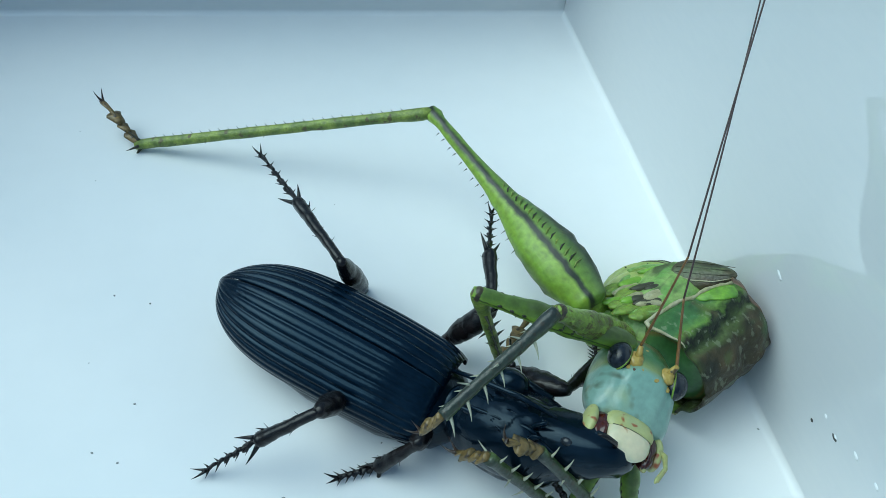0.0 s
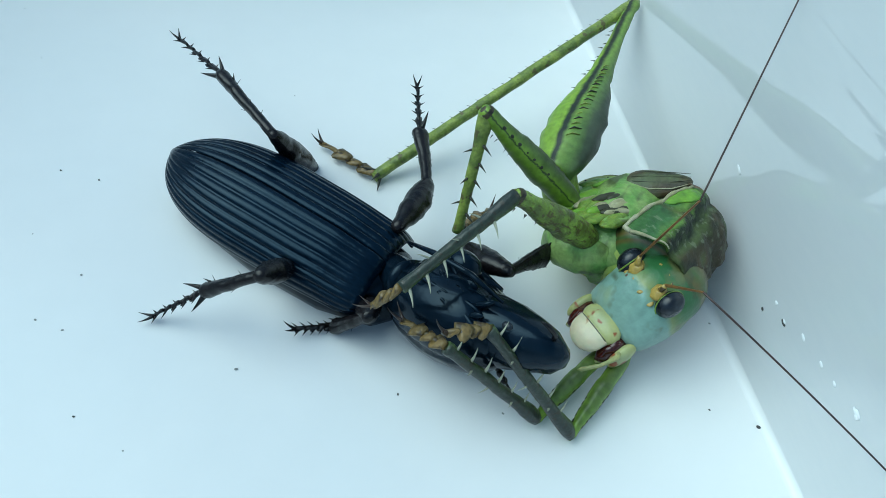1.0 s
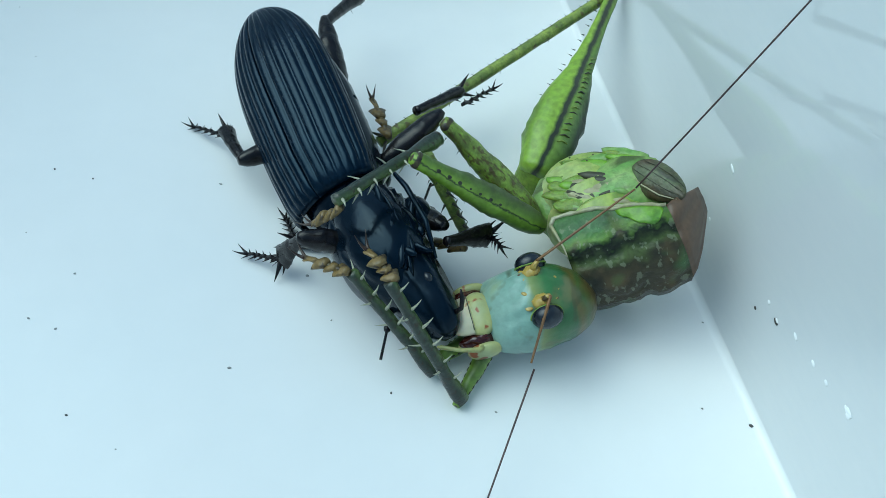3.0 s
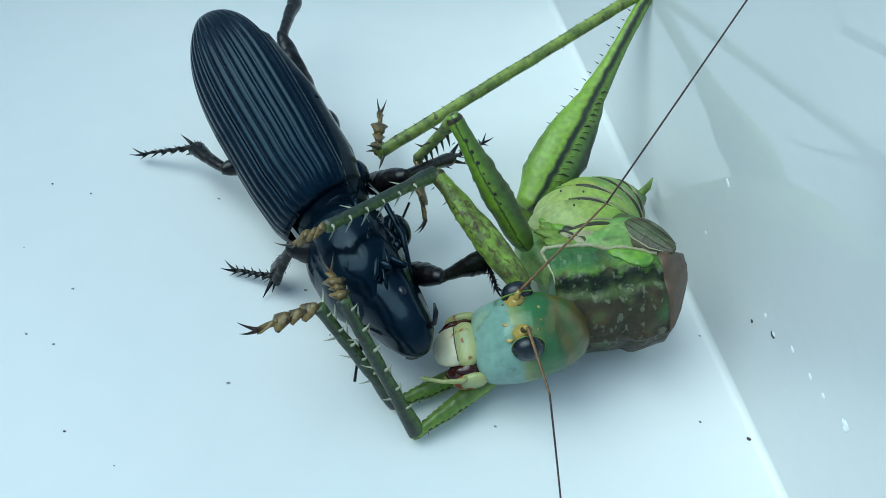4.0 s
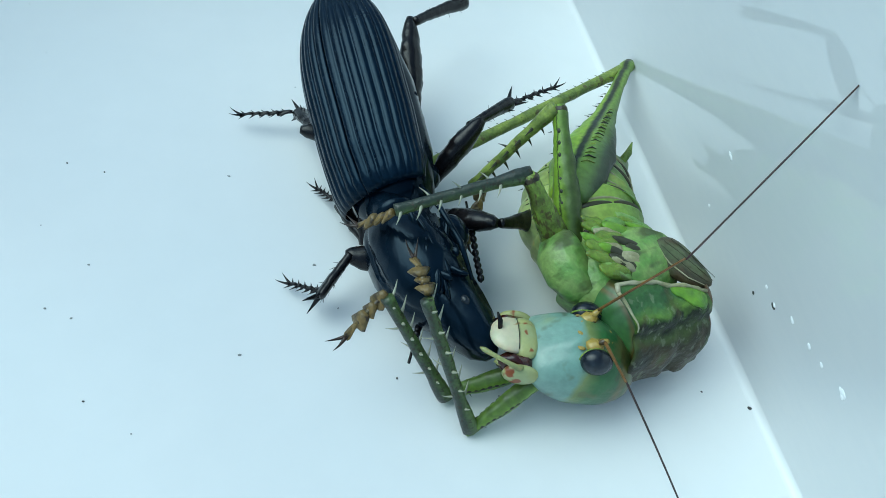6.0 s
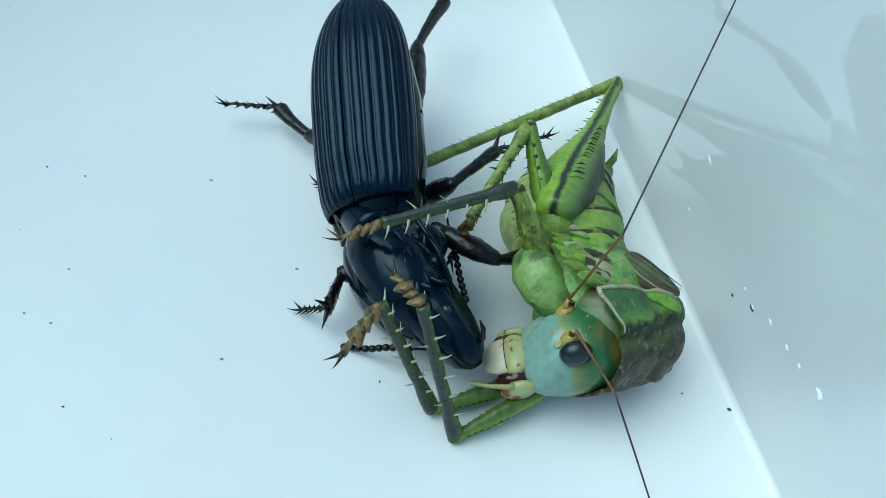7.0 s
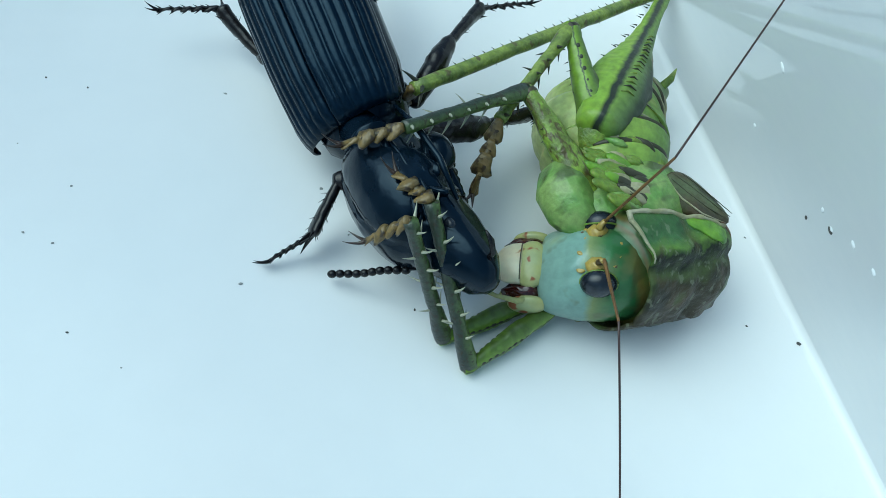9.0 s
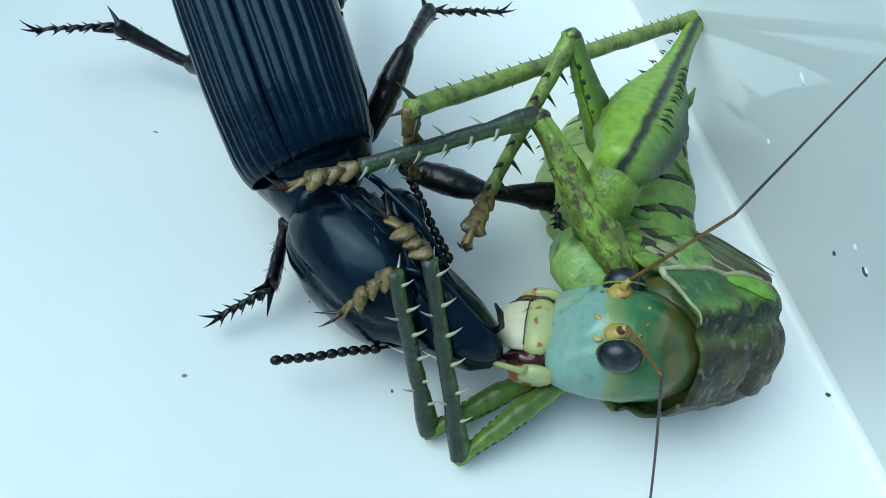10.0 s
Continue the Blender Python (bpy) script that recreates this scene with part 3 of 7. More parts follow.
def shield_of(cricket):
    """The neck shield: a saddle round the thorax, open towards the belly (+y)."""
    def skin(u, a, out=0.0):
        h = max(0.0, u - 1)
        x = -8.7 + 11.4 * min(u, 1) + 14 * h
        cap = 1 - 0.35 * max(0, u - 0.8) - 2.6 * h ** 1.6
        ry = 6.9 - 0.9 * (1 - u) ** 2 - 0.5 * math.exp(-((u - 0.58) / 0.07) ** 2)
        rz = 6.8 - 0.5 * (1 - u) - 0.35 * math.exp(-((u - 0.58) / 0.07) ** 2)
        keel = 0.35 * math.exp(-(a / 0.06) ** 2)
        crease = 0.45 * math.exp(-((abs(a) - 1.2) / 0.13) ** 2) - 0.4 * math.exp(-((abs(a) - 0.95) / 0.12) ** 2)
        rough = min(1.0, 3 * u) * 0.35 * noise.noise(Vector((u * 5, a * 2.5, 3))) + min(1.0, 3 * u) * 0.16 * noise.noise(Vector((u * 14, a * 8, 7)))
        back = 0.5 * math.cos(a * 0.7) * min(u, 1)
        lobe = -0.9 * max(0.0, abs(a) - 1.3) * max(0, 1 - u)
        q = (1 + (keel + crease + rough + out) / 6.5 + 0.10 * max(0.0, abs(a) - 1.2)) * cap
        return (x + back + lobe, -math.cos(a) * ry * q + 0.4 * (1 - min(u, 1)) + 9 * h, math.sin(a) * rz * q)

    def edge(u):
        return radians(float(np.interp(u, [0, 0.06, 0.4, 0.75, 1, 1.33], [104, 112, 103, 91, 82, 74])))

    rows = [[skin(i / 18, edge(i / 18) * (k / 28 - 1)) for k in range(57)] for i in range(25)]
    shield = part("pronotum", sheet(rows[:19], thick=0.35), SHIELD, cricket, "green neck shield with a mottled grey back")
    for e in (0, 56):
        part("rim", tube([rows[i][e] for i in range(0, 19)], [0.26 + 0.05 * math.sin(i * 2.1) for i in range(19)], 7), RIM, shield, "cream rim of the neck shield")
    part("front_rim", tube(rows[0][:12], [0.24 - 0.016 * k for k in range(12)], 7, up=(1, 0, 0)), RIM, shield, "cream rim of the neck shield")
    part("front_rim", tube(rows[0][45:], [0.064 + 0.016 * k for k in range(12)], 7, up=(1, 0, 0)), RIM, shield, "cream rim of the neck shield")
    collar = ball(-5.6, 0.2, -0.3, 2.9, 5.9, 5.7, u=32, v=20)
    part("collar", collar, COLLAR, shield, "green neck skin with brown rings")
    part("hind_plate", sheet(rows[18:], thick=0.3), BROWN, shield, "brown hind edge of the neck shield")
    for s in (-1, 1):
        patch = []
        for i in range(13):
            u = 0.58 + 0.38 * i / 12
            wide = 0.36 * math.sin(math.pi * min(1.0, 0.08 + 0.62 * i / 12)) * (1 - 0.75 * (i / 12) ** 5)
            patch.append([skin(u, s * (edge(u) - 0.03 - wide * k / 6 * (1 + 0.25 * noise.noise(Vector((i * 0.7, s, 0))))), 0.13) for k in range(7)])
        part("shoulder_patch", sheet(patch, thick=0.1), LIME, shield, "lime green shoulder patch")
    wing = part("wing", ball(0, 0, 0, 3.9, 2.1, 0.75, u=24, v=12, warp=lambda c: Vector((c.x, c.y * (1 - 0.25 * c.x), c.z + 0.5 * c.x * c.x - 0.4 * c.y * c.y))), WING, shield,
                "short veined grey-green wing stub")
    wx, wz = Vector((0.42, -0.9, 0.1)).normalized(), Vector((-0.3, 0.0, 0.95))
    wy = wz.cross(wx).normalized()
    wing.matrix_basis = Matrix.Translation(Vector((3.7, 3.1, 5.0)) * U) @ Matrix((wx, wy, wx.cross(wy))).transposed().to_4x4()
    for k in range(4):
        y = -1.5 + k
        part("vein", tube([(-3.6 + 0.5 * abs(y), y * 0.7, 0.75), (-1.3, y * 0.9, 0.72 - 0.1 * y * y), (1.3, y * 0.85, 0.72 - 0.1 * y * y), (3.6, y * 0.5, 0.9)], [0.03, 0.1, 0.09, 0.03] if k == 0 else [0.03, 0.06, 0.06, 0.03], 6), RIM if k == 0 else SLIT, wing)
    return shield


def thorax_of(cricket):
    bm = tube([(-7.8, 3.2, -1.4), (-6.0, 4.2, -0.6), (-3.0, 5.0, 0.2), (1.0, 5.4, 0), (2.5, 8, 0)], [(2.6, 2.6), (4.4, 4.2), (5.6, 5.2), (5.8, 5.2), (5.0, 5.0)], 24)
    for v in bm.verts:
        v.co += v.co.normalized() * 0.7 * noise.noise(v.co * 0.45)
    thorax = part("thorax", bm, PLEURA, cricket, "green flank with cream and dark plates")
    # the swollen hips of the front and middle legs
    hip = tube([(-6.4, 3.4, 0.0), (-7.4, 5.0, 0.2), (-8.2, 7.0, 0.5), (-8.2, 9.0, 0.6), (-7.2, 10.8, 0.5), (-6.0, 12.0, 0.3)],
               [(1.2, 1.2), (2.2, 2.2), (2.7, 2.7), (2.8, 2.8), (2.2, 2.2), (0.8, 0.8)], 20)
    for v in hip.verts:
        v.co += Vector((0.4 * noise.noise(v.co * 0.6), 0.4 * noise.noise(v.co * 0.6 + Vector((9, 0, 0))), 0.5 * noise.noise(v.co * 0.6 + Vector((0, 9, 0)))))
    part("hip", hip, PLEURA, thorax, "swollen green hip")
    r = random.Random(4)
    for k in range(26):
        x, y = r.uniform(-6.5, 2.5), r.uniform(4.2, 11)
        z = 5.1 - 0.055 * (y - 5) ** 2 - 0.01 * (x + 3) ** 2
        bm = ball(0, 0, 0, r.uniform(1.6, 3.0), r.uniform(0.5, 0.95), 0.42, u=16, v=8)
        for v in bm.verts:
            v.co *= 1 + 0.3 * noise.noise(v.co * 0.9 + Vector((k * 3, 0, 0)))
        placed(part("plate", bm, (RIM, GREEN, SLIT, PLEURA, GREEN, LIME)[k % 6], thorax), x, y, z - 0.22, 0, 4, r.uniform(-40, -15))
    return thorax


def abdomen_of(cricket):
    spine = [(0.0, -6.0, 0.2), (-0.8, -3.0, 0.2), (-1.4, 1.0, 0.1), (-2.0, 4.5, 0), (-1.2, 8.0, -0.5), (1.4, 11.6, -1.3), (4.6, 14.6, -2.2), (8.0, 17.1, -3.0)]
    rad = [(3.6, 4.0), (5.6, 5.1), (7.2, 6.1), (7.8, 6.4), (7.2, 6.0), (5.6, 5.0), (3.4, 3.2), (0.9, 0.9)]
    n = 126
    ps, rs = [], []
    for i in range(n + 1):
        u = i / n * 7
        p = [float(np.interp(u, range(8), [q[k] for q in spine])) for k in range(3)]
        saw = (u * 1.25) % 1.0
        f = 0.925 + 0.10 * min(saw, 0.86) - 0.55 * max(0.0, saw - 0.86)
        ps.append(p)
        rs.append(tuple(float(np.interp(u, range(8), [q[k] for q in rad])) * f for k in (0, 1)))
    for _ in range(3):
        ps = [ps[0]] + [[(a + b * 2 + c) / 4 for a, b, c in zip(*t)] for t in zip(ps, ps[1:], ps[2:])] + [ps[-1]]
    abdomen = part("abdomen", tube(ps, rs, 32), ABDOMEN, cricket, "plump green belly with overlapping rings")
    for j in range(1, 8):
        i = min(n - 1, round(j / 1.25 / 7 * n))
        d = (Vector(ps[i + 1]) - Vector(ps[i - 1])).normalized()
        side = d.cross(Vector((0, 0, 1))).normalized()
        top = side.cross(d)
        def arc(a0, a1, along, thick, mat):
            pts = [Vector(ps[i]) + d * along * (1 + 0.3 * math.sin(3 * a + j)) + side * math.cos(a) * rs[i][0] + top * math.sin(a) * rs[i][1] for a in np.linspace(a0, a1, 13)]
            part("ring_joint", tube(pts, [thick * (0.15 + 0.85 * math.sin(math.pi * (k + 0.5) / 13) ** 0.6) for k in range(13)], 6, up=d), mat, abdomen)
        arc(-0.9, 0.35, 0.0, 0.42, SLIT)
        arc(0.42, 1.3, 0.05, 0.5, SLIT)
        arc(1.36, 2.15, 0.0, 0.45, SLIT)
        arc(-0.6, 0.9, 0.75, 0.26, RIM)
        arc(1.0, 2.0, 0.7, 0.24, RIM)
        arc(2.25, 2.8, 0.0, 0.16, GREEN)
    r = random.Random(11)
    # streaked plates where the belly joins the chest, dark dots on the pale side
    for k in range(34):
        i = r.randint(4, 34)
        a = r.uniform(0.35, 2.2)
        d = (Vector(ps[i + 1]) - Vector(ps[i - 1])).normalized()
        side = d.cross(Vector((0, 0, 1))).normalized()
        top = side.cross(d)
        out = lambda b: Vector(ps[i]) + side * math.cos(b) * rs[i][0] * 0.99 + top * math.sin(b) * rs[i][1] * 0.99
        w = r.uniform(0.12, 0.24)
        part("plate", tube([out(a - w) - d * 0.6, out(a - w / 2) - d * 0.2, out(a) + d * 0.1, out(a + w) + d * 0.8], [0.12, 0.42, 0.48, 0.12], 8, up=d), (RIM, SLIT, GREEN, GREEN, PLEURA)[k % 5], abdomen)
    for k in range(11):
        i = r.randint(50, 90)
        a = r.uniform(1.9, 3.0)
        d = (Vector(ps[i + 1]) - Vector(ps[i - 1])).normalized()
        side = d.cross(Vector((0, 0, 1))).normalized()
        p = Vector(ps[i]) + side * math.cos(a) * rs[i][0] + side.cross(d) * math.sin(a) * rs[i][1]
        placed(part("spot", ball(0, 0, 0, 0.2, 0.14, 0.12, u=8, v=6), SLIT, abdomen), *p, 0, 0, 90)
    for s in (-1, 1):
        part("cercus", tube([(6.6, 15.6, -2.4 + s), (8.2, 17.4, -2.6 + s * 1.6), (9.0, 19.0, -2.2 + s * 1.6)], [0.6, 0.5, 0.08], 8), GREEN, abdomen)
    return abdomen


def feeler(cricket, name, length, r0, r1, bend, mat=FEELER):
    n = 24
    bm = tube([(length * i / n, 0, bend * (i / n) ** 2) for i in range(n + 1)], [r0 + (r1 - r0) * i / n for i in range(n + 1)], 7)
    return part(name, bm, mat, cricket, "thread-thin brown feeler")


MOVING = {}


def bush_cricket():
    cricket = tagged(new("bush_cricket"), "green bush cricket lying on its side, gnawing at a black beetle", "cricket")
    cricket.location = (-14 * U, 14 * U, 0)
    MOVING["head"] = [head_of(cricket)]
    MOVING["pronotum"] = [shield_of(cricket), thorax_of(cricket)]
    MOVING["abdomen"] = [abdomen_of(cricket)]
    MOVING["h1"], MOVING["h2"], MOVING["h3"] = [[o] for o in jumping_leg(cricket)]
    for key, which, sizes, mats in (("a", "middle", (13.8, 14.8, 8.8), (DOTTED, SHIN, SPINE_DARK)), ("b", "front", (11.7, 15.0, 6.6), (BLOTCH, DULL, SPINE_CREAM)),
                                    ("c", "front", (7.5, 16.9, 5.2), (DOTTED, DULL, SPINE_CREAM)), ("d", "middle", (7.5, 14.8, 6.8), (DOTTED, DULL, SPINE_CREAM))):
        for k, o in enumerate(walking_leg(cricket, *sizes, *mats, which)):
            MOVING[key + str(k + 1)] = [o]
    MOVING["u1"], MOVING["u2"] = [feeler(cricket, "antenna", 12.5, 0.16, 0.11, 0.0, FEELROOT)], [feeler(cricket, "antenna_tip", 70, 0.10, 0.07, 3.0)]
    MOVING["l1"], MOVING["l2"] = [feeler(cricket, "antenna", 7.2, 0.19, 0.12, 0.0, FEELROOT)], [feeler(cricket, "antenna_tip", 45, 0.11, 0.075, -3.0)]


# ---- the ground beetle ----
def wing_case(beetle, side):
    """One ribbed wing case; x runs to the tail, y to the beetle's left, z up."""
    L, n, m = 31.2, 54, 72
    rows = []
    for i in range(n + 1):
        u = 1 - (1 - i / n) ** 1.5
        w = 7.1 * (float(np.interp(u, [0, 0.02, 0.08, 0.3, 0.5], [0.82, 0.87, 0.93, 0.99, 1.0])) if u < 0.5 else max(0.02, 1 - ((u - 0.5) / 0.5) ** 2.6) ** 0.55)
        h = 5.0 * (float(np.interp(u, [0, 0.05, 0.2, 0.5], [0.62, 0.8, 0.95, 1.0])) if u < 0.5 else max(0.02, 1 - ((u - 0.5) / 0.52) ** 2.4) ** 0.6)
        r = []
        for k in range(m + 1):
            v = k / m
            a = math.pi / 2 * v * 1.12
            rib = -0.24 * (1 - 0.6 * min(1.0, max(0.0, (v - 0.6) / 0.25))) * (1 - abs(math.sin(math.pi * 9 * v))) ** 1.4 * min(1, w / 5) ** 2 * min(1.0, u * 12)
            y = w * math.sin(min(a, math.pi / 2)) if a < math.pi / 2 else w * (1 - 0.35 * (a - math.pi / 2) ** 2 * 4)
            z = h * math.cos(a)
            nrm = Vector((0, math.sin(a), math.cos(a)))
            p = Vector((u * L - 0.4, y, z + 0.3)) + nrm * rib
            r.append((p.x, side * (p.y + 0.02), p.z))
        rows.append(r)
    return part("wing_case", sheet(rows, thick=0.3), BLACK, beetle, "black ribbed wing case with a dull silky gloss")


def hind_body(beetle):
    bm = tube([(-3.2, 0, -1.4), (-1, 0, -1.8), (5, 0, -2.0), (14, 0, -1.8), (23, 0, -1.2), (28, 0, -0.4), (30.4, 0, 0)],
              [(2.6, 2.4), (4.8, 4.4), (6.3, 5.0), (6.7, 4.6), (5.8, 3.6), (3.4, 2.0), (0.6, 0.5)], 24)
    body = part("belly", bm, GLOSS, beetle, "black underside of the beetle")
    for k in range(5):
        part("sternite", tube([(12 + 3.4 * k, 6.6 * math.cos(a) * (1 - 0.1 * k), -1.6 + 4.6 * math.sin(a) * (1 - 0.08 * k)) for a in np.linspace(math.pi * 1.05, math.pi * 1.95, 13)], [0.2] * 13, 6, up=(1, 0, 0)), GLOSS, body)
    for x, s, r in ((2.6, -1, 2.0), (2.6, 1, 2.0), (10.5, -1, 2.2), (10.5, 1, 2.2)):
        part("coxa", ball(x, s * 3.4, -5.0, r, r * 0.8, r * 0.8, u=16, v=10), GLOSS, body)
    return body


def fore_body(beetle):
    """x runs to the head."""
    def warp(c):
        return Vector((c.x, c.y * (1 - 0.18 * c.x * abs(c.x)), c.z))
    neck = part("waist", tube([(-3.5, 0, -0.8), (-1, 0, -0.6), (1.5, 0, -0.5), (3, 0, -0.4)], [(3.4, 2.6), (3.0, 2.4), (3.2, 2.6), (4.4, 3)], 18), GLOSS, beetle)
    bm = ball(8.6, -0.9, -0.3, 8.2, 6.0, 5.0, u=56, v=36, warp=lambda c: Vector((math.copysign(abs(c.x) ** 0.85, c.x), c.y * (1.0 + 0.05 * c.x), c.z)))
    for v in bm.verts:
        low = 1.0 if v.co.z < 0 else 0.35
        v.co += (v.co - Vector((8.6, 0, -0.3))).normalized() * low * (0.45 * noise.noise(v.co * 0.35) + 0.22 * noise.noise(v.co * 0.9)
                                                                              + 0.3 * min(1.0, max(0.0, v.co.y - 0.5) / 2.5) * noise.noise(v.co * 1.7))
    for v in bm.verts:
        if v.co.z > 0:
            v.co.z -= 0.35 * math.exp(-(v.co.y / 0.35) ** 2)
            v.co.z -= 0.25 * math.exp(-((v.co.x - 15) / 0.5) ** 2)
    shield = part("pronotum", bm, GLOSS, beetle, "smooth blue-black neck shield")
    part("margin", tube([(8.4 + 7.6 * math.cos(a), 5.9 * math.sin(a) * (1 - 0.1 * math.cos(a)) - 0.9, -0.4) for a in np.linspace(0.5, 2.6, 21)], [0.22] * 21, 6), GLOSS, shield)
    part("margin", tube([(8.4 + 7.6 * math.cos(a), -5.9 * math.sin(a) * (1 - 0.1 * math.cos(a)) - 0.9, -0.4) for a in np.linspace(0.5, 2.6, 21)], [0.22] * 21, 6), GLOSS, shield)
    for s in (-1, 1):
        part("coxa", ball(8.0, s * 2.6, -4.6, 2.3, 1.9, 1.7, u=18, v=12), GLOSS, shield)
        part("seam", tube([(1.8, s * 4.4, -3.4), (6, s * 5.4, -3.3), (11, s * 5.2, -3.2), (15, s * 3.6, -2.8)], [0.2, 0.34, 0.34, 0.2], 7), GLOSS, shield)
    part("keel", tube([(4, 0, -5.3), (8, 0, -5.7), (12, 0, -5.0)], [0.5, 0.8, 0.5], 9), GLOSS, shield)
    # the gnawed flank: torn wet lumps
    r = random.Random(8)
    for k in range(24):
        b = ball(0, 0, 0, r.uniform(1.2, 2.4), r.uniform(0.35, 0.7), r.uniform(0.25, 0.5), u=12, v=8)
        for v in b.verts:
            v.co *= 1 + 0.6 * noise.noise(v.co * 1.5 + Vector((k, 0, 0)))
        placed(part("torn_lump", b, GLOSS, shield), r.uniform(7, 14), r.uniform(2.4, 4.4), r.uniform(-3.6, 1.2), r.uniform(-50, 50), r.uniform(-30, 30), r.uniform(-50, 50))
    bm = tube([(12.0, -0.7, -1.0), (14.0, -0.6, -1.1), (16.4, -0.5, -1.4), (18.8, -0.4, -1.7), (20.8, -0.3, -2.0), (22.0, -0.2, -2.3), (22.4, -0.2, -2.4)],
              [(4.2, 3.6), (4.5, 3.7), (3.8, 3.2), (3.3, 2.6), (2.6, 1.9), (1.5, 1.1), (0.4, 0.3)], 26)
    for v in bm.verts:
        v.co += Vector((0, v.co.y, v.co.z + 1)).normalized() * (0.4 * noise.noise(v.co * 0.6) + 0.2 * noise.noise(v.co * 1.4))
    head = part("beetle_head", bm, GLOSS, beetle, "glossy black beetle head in the cricket's jaws")
    for s in (-1, 1):
        part("eye", ball(16.6, s * 3.5 - 0.5, -1.1, 0.7, 0.4, 0.5, u=12, v=8), EYE, head)
        part("palp", tube([(20.8, s * 1.8 - 0.3, -2.4), (21.2, s * 2.8, -2.7), (20.6, s * 3.8, -2.8), (20.0, s * 4.6, -2.6)], [0.3, 0.26, 0.28, 0.1], 7), LIMB, head, "black mouth feeler")
    return neck, shield, head


def bead_feeler(beetle, length):
    stem = part("antenna", tube([(-4, 0, 0), (length, 0, 0)], [0.16, 0.12], 6), LIMB, beetle, "black beaded feeler")
    for k in range(-1, 9):
        placed(part("bead", ball(0, 0, 0, 0.52, 0.42, 0.42, u=10, v=7), LIMB, stem), length * (k + 0.5) / 9, 0, 0.12 * math.sin(k))
    return stem


def ground_beetle():
    beetle = tagged(new("ground_beetle"), "black ground beetle with ribbed wing cases, gripped by the cricket", "beetle")
    beetle.location = (-42 * U, 22 * U, 0)
    MOVING["elytra"] = [wing_case(beetle, 1), wing_case(beetle, -1), hind_body(beetle)]
    MOVING["fore"] = list(fore_body(beetle))
    for key, which, sizes, dig in (("RH", "hind", (13.0, 13.5, 12.9), False), ("RM", "middle", (8.3, 9.0, 9.2), False), ("RF", "front", (7.4, 8.2, 4.2), True),
                                   ("LH", "hind", (8.0, 7.9, 7.8), False), ("LM", "middle", (6.0, 6.8, 5.0), False), ("LF", "front", (6.0, 6.1, 5.4), True)):
        for k, o in enumerate(beetle_leg(beetle, *sizes, which, dig)):
            if o:
                MOVING[key + str(k + 1)] = [o]
    MOVING["LA"], MOVING["RA"] = [bead_feeler(beetle, 8.0)], [bead_feeler(beetle, 9.0)]


bush_cricket()
ground_beetle()


def glide(key, *rows):
    """Rows of seconds, place (in model units) and turn, in the place's own space."""
    for ob in MOVING[key]:
        base = ob.parent.location
        walk(ob, [(t, pose(x * U - base.x, y * U - base.y, z * U - base.z, *turn)) for t, x, y, z, *turn in rows])


